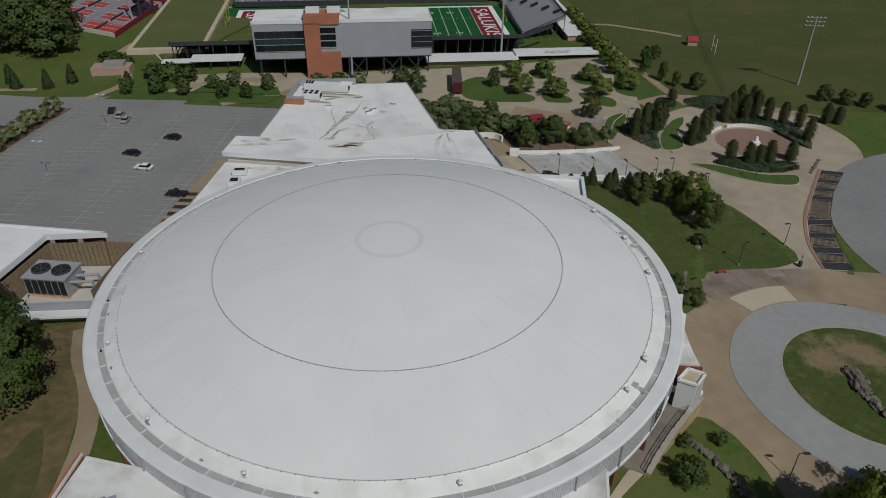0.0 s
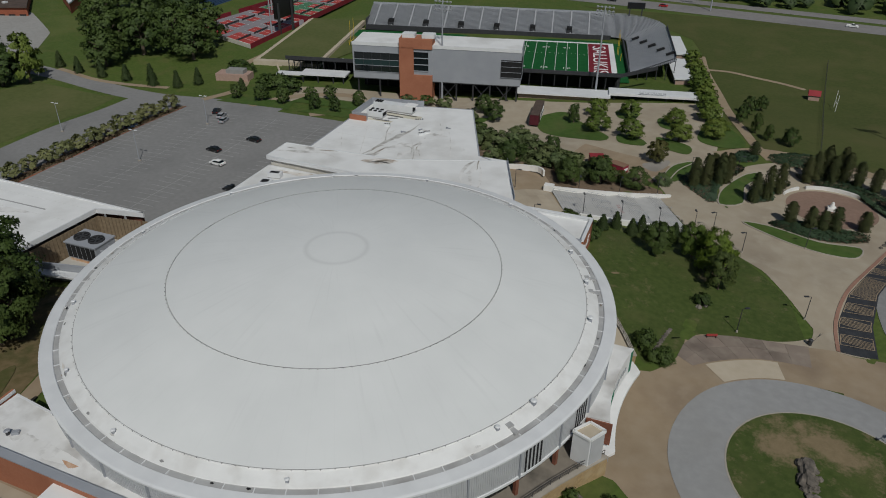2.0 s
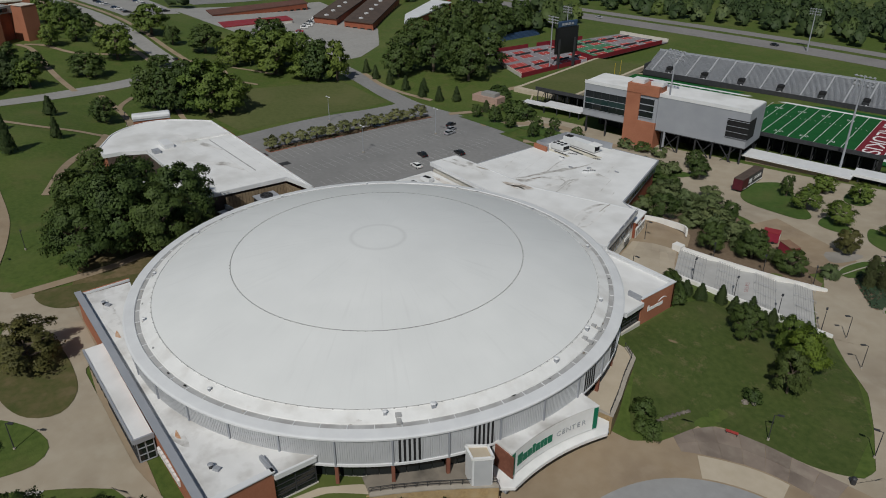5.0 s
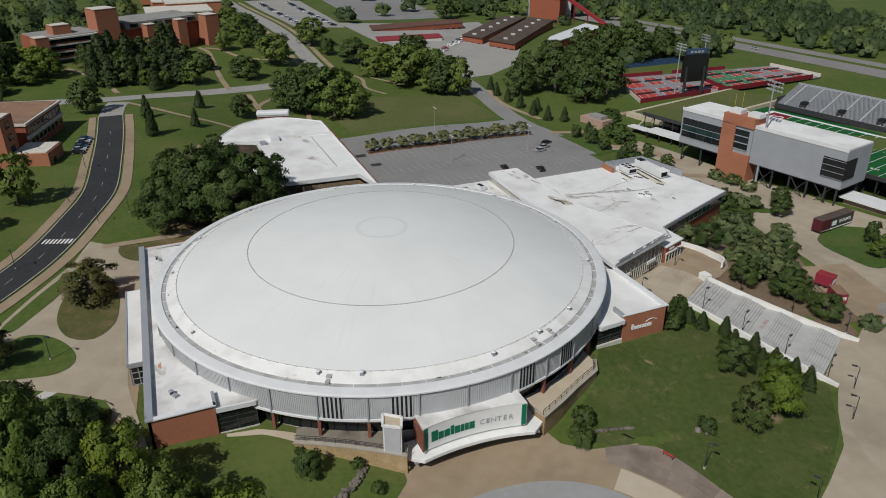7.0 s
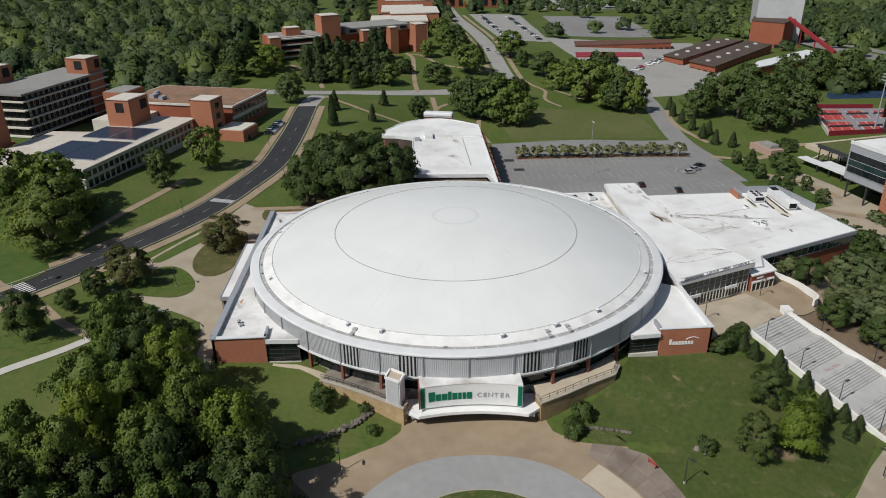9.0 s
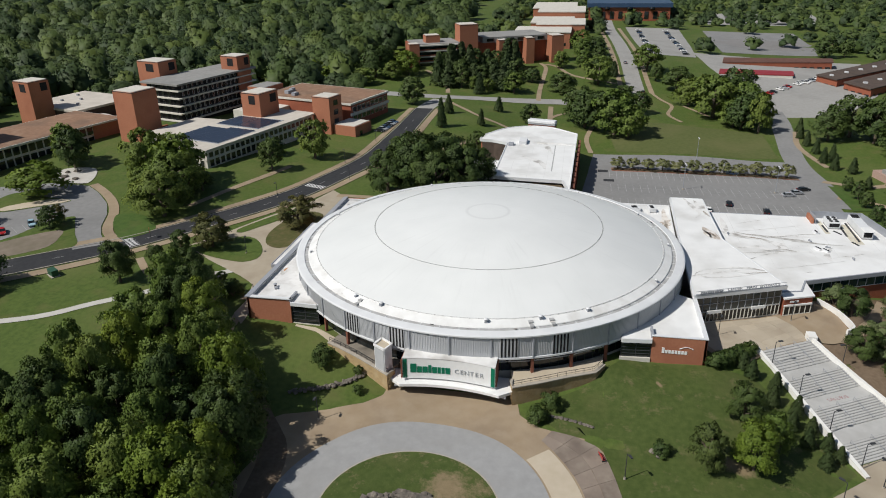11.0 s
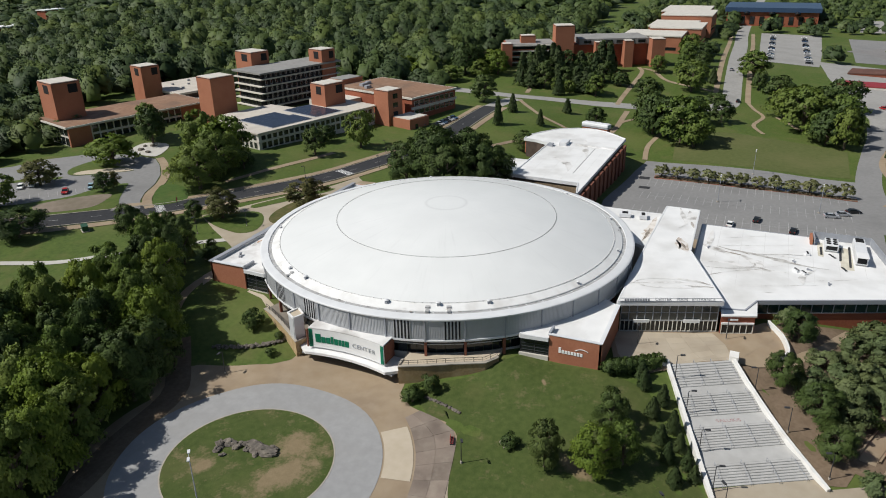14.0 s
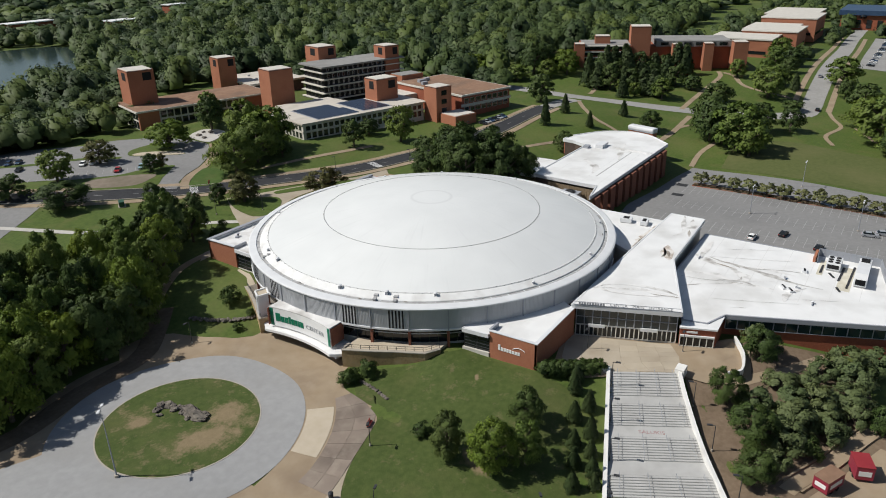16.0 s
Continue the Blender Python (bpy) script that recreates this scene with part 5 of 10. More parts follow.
wing = thing("practice_wing", "flat-roofed wing with white roof and band of windows", "building")
low_roof(wing, [(0.2, 74.6), (-12.7, 106.6), (-43.6, 100.5), (-43.6, 59), (-16.2, 59.2), (6.8, 67.6), (5.8, 72.4)], 7.5, "stained white membrane roof", 0.06, GREYMETAL, 0.9)
part("wing_wall", Geo().prism([(-0.4, 74.4), (-13.2, 105.9), (-43.2, 100), (-43.2, 59.6), (-16.2, 59.8), (5.5, 67.8), (4.8, 72.0)], -5.0, 6.6), REDBRICK, wing, "red brick walls")
glazed(wing, (-0.2, 74.8), (-12.9, 105.9), 4.2, 6.4, 14, 1, GREYMETAL, TEALGLASS, 0.12)
part("grey_band", Geo().beam((0.0, 74.8, 6.75), (-12.7, 106.2, 6.75), 0.2, 0.7), GREYMETAL, wing)
vest = thing("ticket_vestibule", "red brick ticket vestibule with white trim", "building")
part("vestibule_body", Geo().prism([(9.6, 67.9), (7.2, 74.6), (0.5, 74.4), (3.0, 67.5)], 2.5, 7.0), REDBRICK, vest, bevel=0.03)
part("vestibule_roof", Geo().prism([(9.9, 67.9), (7.4, 74.9), (0.3, 74.7), (2.8, 67.3)], 7.0, 7.35), MEMBRANE, vest)
part("white_trim", Geo().beam((9.75, 68.1, 5.4), (7.45, 74.5, 5.4), 0.35, 0.35), WHITEPAINT, vest)
part("name_bar", Geo().beam((9.35, 69.3, 6.3), (8.6, 71.3, 6.3), 0.12, 0.4), WHITEPAINT, vest)
glazed(vest, (9.72, 68.2), (7.42, 74.4), 3.0, 5.2, 5, 1, OFFWHITE, GLASS, 0.25)

back = thing("back_roof", "low white service roof behind the dome", "building")
low_roof(back, [(-46.5, 27.0), (-46.2, 48.3), (-20, 47.5), (-26, 38), (-36, 28.5)], 8.0, "white membrane roof", 0.1, FASCIA)
part("service_wall", Geo().prism([(-46, 27.4), (-45.8, 48), (-20, 47), (-26, 38), (-36, 29)], -4.5, 7.3), OFFWHITE, back)

# marquee over the drive
marquee = thing("marquee", "white curved marquee sign box with green end stripes", "sign")
def concave(r, y):
    return 79.1 - r + (y + 1.3) ** 2 / 76 + 0.04 * (y + 1.3)
ys = [-10.4 + 18.1 * k / 16 for k in range(17)]
outer = [(concave(31.0, y), y) for y in ys]
part("sign_box", Geo().prism(outer + [(45.2, 7.7), (44.6, -10.4)], 3.9, 8.35), WHITEPAINT, marquee, "white panelled sign box")
part("sign_roof", Geo().prism([(x + 0.06, y) for x, y in outer] + [(45.2, 7.8), (44.6, -10.5)], 8.35, 8.5), OLDMEMBRANE, marquee, "stained white roof of the sign box")
# Box sides use the shade-darkened brick colour.
part("brick_side", Geo().box(45.5, 49.3, 7.7, 7.95, 4.2, 8.2), SHADEBRICK, marquee)
part("brick_side", Geo().box(45.5, 49.3, -10.65, -10.4, 4.2, 8.2), SHADEBRICK, marquee)
yl = [-13.2 + 24.2 * k / 20 for k in range(21)]
part("ledge", Geo().prism([(concave(29.6, y) - 1.1 * max(0, abs(y + 1.1) - 9.8), y) for y in yl] + [(45.0, 11.0), (45.0, -13.2)], 2.85, 3.5), WHITEPAINT, marquee, "white curved ledge", bevel=0.05)
part("underside", Geo().prism([(concave(30.6, y), y) for y in yl[1:-1]] + [(45.0, 10.5), (45.0, -12.5)], 2.35, 2.75), GREYMETAL, marquee)
for y0, y1 in ((-10.3, -9.55), (6.85, 7.6)):
    part("green_stripe", Geo().prism([(concave(31.0, y0) + 0.07, y0), (concave(31.0, y1) + 0.07, y1), (concave(31.0, y1) - 0.1, y1), (concave(31.0, y0) - 0.1, y0)], 4.05, 8.2), GREENPAINT, marquee, "green end stripe")


def bar(parent, y, w, z0, h, material, name="name_bar"):
    """An upright bar on the curved sign face."""
    y1 = y + w
    return part(name, Geo().prism([(concave(31.0, y) + 0.09, y), (concave(31.0, y1) + 0.09, y1), (concave(31.0, y1) - 0.05, y1), (concave(31.0, y) - 0.05, y)], z0, z0 + h), material, parent)


y = -8.9
for w, h in ((1.15, 1.95), (0.9, 1.35), (0.95, 1.35), (0.6, 1.7), (0.9, 1.35), (0.6, 1.35), (0.6, 1.35), (0.9, 1.35)):
    bar(marquee, y, w, 5.25, h, GREENPAINT)
    y += w + 0.16
for k, ch in enumerate("CENTER"):
    yk = 0.15 + k * 0.98
    lettering("letter", ch, LETTERGREY, marquee, pose(concave(31.0, yk) + 0.07, yk, 6.0, 90, 0, 90 - math.degrees(math.asin((yk + 1.3) / 31.0))), 1.35, 0.04)
# Plain slab whose near-black colour is the shade below the ledge.
part("vestibule", Geo().box(45.0, 45.6, -12.5, 10.5, -0.2, 2.5), SHADEANDGRIME, marquee, "set-back entrance under the sign, coloured near-black for shade")

# stone retaining walls and terraces beside the marquee
for name, wall, inner in (("terrace_south", [(47.0, -13.0), (49.0, -13.3), (46.2, -17), (43.3, -21.2), (40.6, -25.6), (39.0, -28.6)], [(43.6, -12), (42.2, -15), (40.5, -18), (38.5, -22), (36.6, -25), (35.6, -27.6)]),
                          ("terrace_north", [(47.0, 10.8), (49.4, 11.0), (47.0, 15.9), (44.5, 20.5), (41.8, 26.2), (38.9, 27.8)], [(43.8, 10), (43.2, 14), (41, 20), (38.5, 24), (36, 27.5), (35.3, 28)])):
    t = thing(name, "concrete terrace on a tan stone retaining wall with a rail", "terrace")
    part("terrace_floor", Geo().prism(wall + inner[::-1], 3.9, 4.55), STAINCON if name.endswith("south") else TANCON, t, "weathered concrete floor")
    wall_part = part("stone_wall", Geo().prism(wall + offset(wall, 0.55 if name.endswith("south") else -0.55)[::-1], -0.8, 4.6), TANSTONE, t, "tan coursed stone wall")
    part("wall_cap", Geo().prism(offset(wall, -0.08 if name.endswith("south") else 0.08) + offset(wall, 0.7 if name.endswith("south") else -0.7)[::-1], 4.6, 4.8), KERB, t)
    g = Geo()
    for p, q in zip(wall[1:], wall[2:]):
        g.beam((*p, 5.75), (*q, 5.75), 0.07, 0.07)
        g.beam((*p, 5.25), (*q, 5.25), 0.05, 0.05)
    for p in even(wall[1:], 12):
        g.beam((*p, 4.7), (*p, 5.75), 0.07, 0.07)
    part("rail", g, DARKMETAL, t, "dark metal rail")

booth = thing("stair_tower", "small white panelled stair tower beside the marquee", "tower")
STUB = [(47.1, -16.4), (48.7, -13.9), (46.4, -13.0), (44.5, -15.5)]
part("tower_body", Geo().prism(STUB, 3.9, 9.7), FASCIA, booth, bevel=0.04)
part("tower_deck", Geo().prism([(46.6 + (x - 46.6) * 0.9, -14.7 + (y + 14.7) * 0.9) for x, y in STUB], 9.6, 9.76), TANCON, booth, "stained tan deck")
for p, q in zip(STUB, STUB[1:] + STUB[:1]):
    part("tower_rim", Geo().beam((*p, 9.85), (*q, 9.85), 0.34, 0.4), WHITEPAINT, booth)
part("tower_panel", Geo().beam((47.25, -16.2, 7.1), (48.65, -14.1, 7.1), 0.1, 4.8), WALLMETAL, booth)

# sign wall of the north wing
for k in range(8):
    part("name_bar", Geo().box(34.9, 35.0, 39.3 + 0.62 * k, 39.3 + 0.62 * k + 0.48, 5.9, 6.6 + (0.5 if k == 0 else 0.0)), WHITEPAINT, north, "white raised bar")
swoosh = Geo()
for k in range(8):
    swoosh.beam((34.98, 42.6 + 0.33 * k, 7.05 + 0.5 * math.sin(k / 7 * 2.6)), (34.98, 42.6 + 0.33 * (k + 1), 7.05 + 0.5 * math.sin((k + 1) / 7 * 2.6)), 0.1, 0.12)
part("swoosh", swoosh, WHITEPAINT, north, "white curved stroke over the bars")
for k in range(8):
    part("name_bar", Geo().box(14.6 + 1.1 * k, 15.5 + 1.1 * k, -49.62, -49.25, 6.6, 7.7), WHITEPAINT, south, "white raised bar")

# dark spots where leaves and rust gather behind the gutter
for a, w, m_ in ((-168, 0.9, STAIN), (-160, 0.7, SEAM), (-143, 0.8, SEAM), (-128, 2.2, RUST), (-125.6, 1.3, SEAM), (-112, 0.7, SEAM), (-104, 1.0, STAIN), (-92, 0.7, SEAM), (-60, 0.8, STAIN), (-38, 1.0, STAIN), (12, 0.9, STAIN), (24, 1.2, RUST), (46, 0.9, STAIN), (110, 1.0, SEAM), (141, 0.8, STAIN), (164, 0.9, SEAM)):
    half = math.degrees(w / 43.4) / 2
    g = Geo()
    n = 8
    inner, outer_ = [], []
    for k in range(n + 1):
        b = radians(a - half + 2 * half * k / n)
        fat = (0.16 + 0.07 * math.sin(3.7 * k + a)) * math.sin(math.pi * k / n) ** 0.8 + 0.02
        inner.append(((43.5 - fat) * math.cos(b), (43.5 - fat) * math.sin(b), 13.74 + 0.42 * fat))
        outer_.append(((43.5 + fat * 0.8) * math.cos(b), (43.5 + fat * 0.8) * math.sin(b), 13.74 - 0.34 * fat))
    g.quadstrip(inner, outer_)
    part("rim_stain", g, m_, arena)
r_ = random.Random(12)
for k in range(44):
    a, far = r_.uniform(0, 360), r_.choice((43.3, 43.5, 43.9, 44.3))
    w, z0 = r_.uniform(0.08, 0.26), 13.86 - 0.42 * (far - 43.0) if far < 43.7 else 13.42
    spot = Geo().add([(w * r_.uniform(0.5, 1.1) * math.cos(q * 0.9), w * r_.uniform(1.0, 2.4) * math.sin(q * 0.9), 0) for q in range(7)], [tuple(range(7))])
    part("rim_spot", spot, CORE if k % 3 else SHADEANDGRIME, arena).matrix_basis = pose(far * math.cos(radians(a)), far * math.sin(radians(a)), z0 + 0.02, 0, 21 if far < 43.7 else 0, a)
for k in range(72):
    joint = part("gutter_joint", Geo().box(43.95, 44.8, -0.06, 0.06, 13.24, 13.34) if k == 0 else bpy.data.meshes["gutter_joint"], FASCIA, arena)
    joint.matrix_basis = pose(0, 0, 0, 0, 0, 5 * k)

# roof fittings on the dome edge
def roof_vent(a, r, s=1.0):
    t = thing("roof_vent", "small pale metal vent on the dome edge", "vent", "vents on the dome edge", at=pose(r * math.cos(radians(a)), r * math.sin(radians(a)), dome_z(r) - 0.15, 0, 0, a))
    part("vent_body", Geo().box(-0.3 * s, 0.3 * s, -0.3 * s, 0.3 * s, 0, 0.75 * s), GREYMETAL, t)
    part("vent_cap", Geo().tube((0, 0, 0.75 * s), (0, 0, 0.95 * s), 0.5 * s, 0.3 * s, 10), FASCIA, t)
    return t


for a, r, s in ((-23.5, 42.4, 1.0), (6.7, 42.6, 1.0), (21.2, 42.4, 1.0), (-33.0, 42.6, 0.8), (35, 42.5, 0.9), (-70, 43.2, 0.7), (-104, 43.2, 0.7), (-126, 43.2, 0.7), (-150, 43.2, 0.8), (178, 43.3, 0.7), (150, 43.3, 0.7), (120, 43.3, 0.7), (92, 43.3, 0.7), (64, 43.2, 0.7)):
    roof_vent(a, r, s)
for a in (-30.5, 18.3, 24.0):
    t = thing("roof_hatch", "low grey hatch with a walkway board at the dome edge", "hatch", "hatches on the dome edge", at=pose(42.9 * math.cos(radians(a)), 42.9 * math.sin(radians(a)), dome_z(42.9) - 0.2, 0, 0, a))
    part("hatch_frame", Geo().box(-0.4, 0.4, -0.45, 0.45, 0, 0.28), GUTTER, t)
    part("board", Geo().box(0.4, 1.5, -0.35, 0.35, -0.4, -0.06), GUTTER, t)

# main stairs
stairs = tagged(new("main_stairs"), "broad pale concrete stairs in four flights between white walls", "stairs", kind="structure")
SL, SR = [(27.0, 59.5), (57.8, 71.2)], spline([(20.4, 71.3), (28, 75.2), (38, 81.0), (48.3, 88.2)], 1.0)
left_line, right_line = even(SL, 201), even(SR, 201)
flights = []
for s0, s1, s2 in ((0.0, 0.195, 0.272), (0.272, 0.425, 0.52), (0.52, 0.668, 0.78), (0.78, 0.925, 1.0)):
    flights += [(s0 + (s1 - s0) * k / 9, s0 + (s1 - s0) * (k + 1) / 9) for k in range(9)] + [(s1, s2)]
top = 3.2


def along_stairs(t, u):
    """A plan point t of the way down and u of the way across the stairs."""
    p, q = (line_[min(199, int(t * 200))] for line_ in (left_line, right_line))
    p1, q1 = (line_[min(200, int(t * 200) + 1)] for line_ in (left_line, right_line))
    w = t * 200 - int(t * 200)
    return tuple((p[i] + (p1[i] - p[i]) * w) * (1 - u) + (q[i] + (q1[i] - q[i]) * w) * u for i in (0, 1))


for i, (s0, s1) in enumerate(flights):
    level = (i + 1) % 10 == 0
    q = [along_stairs(s0, 0), along_stairs(s1, 0), along_stairs(s1, 1), along_stairs(s0, 1)]
    step = part("landing" if level else "step", Geo().prism(q, top - 1.2, top), STAIRCON, stairs)
    # Thin darker strip at each edge draws the riser's shade line.
    shade_w = 0.0022 if level else 0.0036
    part("nosing", Geo().prism([along_stairs(s1 - shade_w, 0.004), along_stairs(s1 - 0.0003, 0.004), along_stairs(s1 - 0.0003, 0.996), along_stairs(s1 - shade_w, 0.996)], top - 0.03, top + 0.006), RISERSHADE, step)
    if i % 10 == 0:
        for u in (0.13, 0.39, 0.65, 0.9):
            (x0, y0), (x1, y1) = along_stairs(s0 + 0.003, u), along_stairs(flights[i + 8][1], u)
            rail = part("handrail", Geo().tube((x0, y0, top + 0.85), (x1, y1, top + 0.85 - 9 * 5.0 / 36), 0.035, 0.035, 6), GREYMETAL, stairs, "slim grey metal handrail")
            for w in (0.02, 0.5, 0.98):
                x, y, z = x0 + (x1 - x0) * w, y0 + (y1 - y0) * w, top - 9 * 5.0 / 36 * w
                part("rail_post", Geo().tube((x, y, z - 0.15), (x, y, z + 0.85), 0.03, 0.03, 6), GREYMETAL, rail)
    top -= 0.0 if level else 5.0 / 36


def low_wall(line, z0, z1, w, h, nm):
    g = Geo()
    n = len(line)
    for i in range(n - 1):
        za, zb = z0 + (z1 - z0) * i / (n - 1), z0 + (z1 - z0) * (i + 1) / (n - 1)
        p, q = line[i], line[i + 1]
        g.beam((*p, za + h / 2 - 0.4), (*q, zb + h / 2 - 0.4), w, h + 0.8)
    return part(nm, g, WHITEWALL, stairs, "white masonry side wall")
low_wall(even(SL, 12), 3.0, -2.0, 0.7, 0.9, "side_wall")
low_wall(even(SR, 30), 3.0, -2.0, 0.6, 1.0, "side_wall")
part("pier", Geo().box(18.6, 21.0, 70.6, 72.4, 2.0, 4.3), WHITEWALL, stairs, "white pier", bevel=0.06)
part("pier", Geo().box(26.2, 27.6, 58.4, 59.8, 2.0, 4.0), WHITEWALL, stairs, "white pier", bevel=0.06)
lettering("floor_letters", "SALUKIS", WORNMAROON, stairs, pose(37.9, 72.0, 0.71, 0, 0, 116), 1.25, 0.01, "worn maroon letters on a landing")
plaza_wall = thing("plaza_wall", "white curved low wall at the edge of the plaza", "wall")
low = Geo()
pw = spline([(2.0, 77.5), (8, 80.5), (14.5, 81.5), (16.5, 79.5)], 1.2)
for p, q in zip(pw, pw[1:]):
    low.beam((*p, 3.3), (*q, 3.3), 0.45, 1.6)
part("wall_body", low, WHITEWALL, plaza_wall)

# coursed stones standing proud of the terrace walls
STONES = [Geo().box(-0.5, 0.5, -0.05, 0.05, -0.5, 0.5).mesh("stone")]
STONES[0].materials.append(TANSTONE)
r_ = random.Random(4)
for name, line_, side in (("terrace_south", [(49.0, -13.3), (46.2, -17), (43.3, -21.2), (40.6, -25.6), (39.0, -28.6)], -1), ("terrace_north", [(49.4, 11.0), (47.0, 15.9), (44.5, 20.5), (41.8, 26.2), (38.9, 27.8)], 1)):
    wall_ = [c for c in bpy.data.objects[name].children if c.name.startswith("stone_wall")][0]
    total = sum(math.dist(p, q) for p, q in zip(line_, line_[1:]))
    pts = even(line_, 401)
    for course in range(8):
        s, z = r_.uniform(-0.6, 0.0), 0.55 + 0.5 * course
        while s < total - 0.3:
            w = r_.uniform(0.6, 1.5)
            mid = min(max(s + w / 2, 0.1), total - 0.1)
            i = min(399, int(mid / total * 400))
            (x, y), (x1, y1) = pts[i], pts[i + 1]
            yaw = math.degrees(math.atan2(y1 - y, x1 - x))
            if z > ground_z(x, y) - 0.2:
                nx, ny = math.cos(radians(yaw + 90 * side)), math.sin(radians(yaw + 90 * side))
                part("stone", STONES[0], TANSTONE, wall_).matrix_basis = pose(x - 0.02 * nx, y - 0.02 * ny, z, 0, 0, yaw + r_.uniform(-1.5, 1.5)) @ Matrix.Diagonal((w - 0.05, 1 + r_.uniform(-0.3, 0.5), 0.44, 1))
            s += w

# ---- campus buildings ----
class Plot:
    """A plan grid turned to a building's own axes: e along its front, p away from it."""

    def __init__(self, origin, e, p):
        self.o, self.e, self.p = origin, e, p

    def at(self, a, b):
        return (self.o[0] + a * self.e[0] + b * self.p[0], self.o[1] + a * self.e[1] + b * self.p[1])

    def rect(self, a0, a1, b0, b1):
        return [self.at(a0, b0), self.at(a1, b0), self.at(a1, b1), self.at(a0, b1)]


HALL = Plot((-67.7, -110.5), (-0.956, 0.292), (-0.292, -0.956))


def window_row(parent, plot, a0, a1, b, z0, z1, count, out, glass_mat=GLASS, frame_mat=OFFWHITE, fill=0.66, along="a", name="window"):
    """Separate windows in a facade line; each has its own frame, standing a little proud, and a pane set back in it."""
    step = (a1 - a0) / count
    for k in range(count):
        s0 = a0 + step * (k + 0.5 - fill / 2)
        s1 = a0 + step * (k + 0.5 + fill / 2)
        if along == "a":
            outline = plot.rect(s0, s1, b + out * 0.12, b - out * 0.05)
            inner = plot.rect(s0 + 0.12, s1 - 0.12, b + out * 0.15, b)
        else:
            outline = plot.rect(b + out * 0.12, b - out * 0.05, s0, s1)
            inner = plot.rect(b + out * 0.15, b, s0 + 0.12, s1 - 0.12)
        win = part(name, Geo().prism(outline, z0, z1), frame_mat, parent)
        part("pane", Geo().prism(inner, z0 + 0.12, z1 - 0.12), glass_mat, win)


def brick_tower(plot, a0, a1, b0, b1, z0, z1, label="orange brick stair tower with a pale flat cap", window=None):
    t = thing("brick_tower", label, "tower", "brick stair towers")
    part("tower_wall", Geo().prism(plot.rect(a0, a1, b0, b1), z0, z1), BRICK, t, bevel=0.05)
    part("tower_cap", Geo().prism(plot.rect(a0 + 0.35, a1 - 0.35, b0 + 0.35, b1 - 0.35), z1, z1 + 0.25), OFFWHITE, t)
    part("cap_edge", Geo().prism(plot.rect(a0 - 0.08, a1 + 0.08, b0 - 0.08, b1 + 0.08), z1 - 0.25, z1 - 0.02), DARKMETAL, t)
    if window:
        s = window
        part("louvre_window", Geo().prism(plot.rect(a0 + 0.55 * (a1 - a0), a0 + 0.88 * (a1 - a0), b0 - 0.08, b0 + 0.3), z1 - 4.6, z1 - 1.0), SHADEANDGRIME, t, "dark louvre opening")
        part("louvre_window", Geo().prism(plot.rect(a0 - 0.08, a0 + 0.3, b0 + 0.25 * (b1 - b0), b0 + 0.6 * (b1 - b0)), z1 - 4.6, z1 - 1.0), SHADEANDGRIME, t, "dark louvre opening")
    return t


# hall with solar panels
hall = thing("solar_hall", "two-storey pale concrete hall with solar panels on a beige roof", "building")
part("hall_body", Geo().prism(HALL.rect(0.6, 64, 0.6, 26), 2.0, 12.6), OFFWHITE, hall, "pale concrete walls")
part("hall_roof", Geo().prism([HALL.at(0, 0), HALL.at(66, 0), HALL.at(66, 26), HALL.at(40, 27), HALL.at(38, 42), HALL.at(10, 42), HALL.at(0, 28)], 12.6, 13.2), BEIGEROOF, hall, "pale beige flat roof")
part("hall_body", Geo().prism([HALL.at(10.5, 27), HALL.at(38, 27), HALL.at(37.5, 41.5), HALL.at(10.5, 41.5)], 2.0, 12.6), OFFWHITE, hall)
for z0, z1, n in ((10.0, 12.0, 22), (6.6, 9.2, 22)):
    window_row(hall, HALL, 1.5, 63, 0.6, z0, z1, n, -1, fill=0.78)
    window_row(hall, HALL, 1.5, 25, 0.6, z0, z1, 8, -1, along="b")
part("floor_band", Geo().prism(HALL.rect(0.2, 64.4, 0.25, 1.2), 9.3, 9.9), OFFWHITE, hall)
panel = Geo().box(-0.95, 0.95, -0.5, 0.5, 0.0, 0.06).mesh("solar_panel")
tilt = math.degrees(math.atan2(HALL.e[1], HALL.e[0]))
for a0, a1, b0, b1 in ((9.5, 29.5, 3, 15), (9.5, 27.5, 15.8, 26), (33, 48, 4, 15), (33, 47, 15.8, 25.5)):
    arr = part("panel_rack", Geo().prism(HALL.rect(a0 - 0.5, a1 + 0.5, b0 - 0.3, b1 + 0.3), 13.2, 13.3), GREYMETAL, hall)
    a = a0 + 1
    while a < a1:
        b = b0 + 0.6
        while b < b1:
            x, y = HALL.at(a, b)
            part("solar_panel", panel, SOLAR, arr).matrix_basis = pose(x, y, 13.42, 6, 0, tilt)
            b += 1.25
        a += 2.05
brick_tower(HALL, 49, 61, 16, 26, 3, 23, window=1)
front = brick_tower(HALL, 65, 74, -8, 1.0, 3, 20.3)
for z in (16.5, 12.5, 8.5):
    part("tower_window", Geo().prism(HALL.rect(68, 71, -8.1, -7.6), z, z + 2.2), GLASS, front)
low_block = thing("brick_annex", "low orange brick annex with flat roof", "building")
part("annex_wall", Geo().prism(HALL.rect(66.5, 79, -19.5, -8.2), 2.5, 8.6), BRICK, low_block, bevel=0.04)
part("annex_roof", Geo().prism(HALL.rect(67, 78.5, -19, -8.4), 8.6, 8.9), OFFWHITE, low_block)
part("annex_door", Geo().prism(HALL.rect(70, 71.6, -19.65, -19.3), 3.6, 6.2), GLASS, low_block)

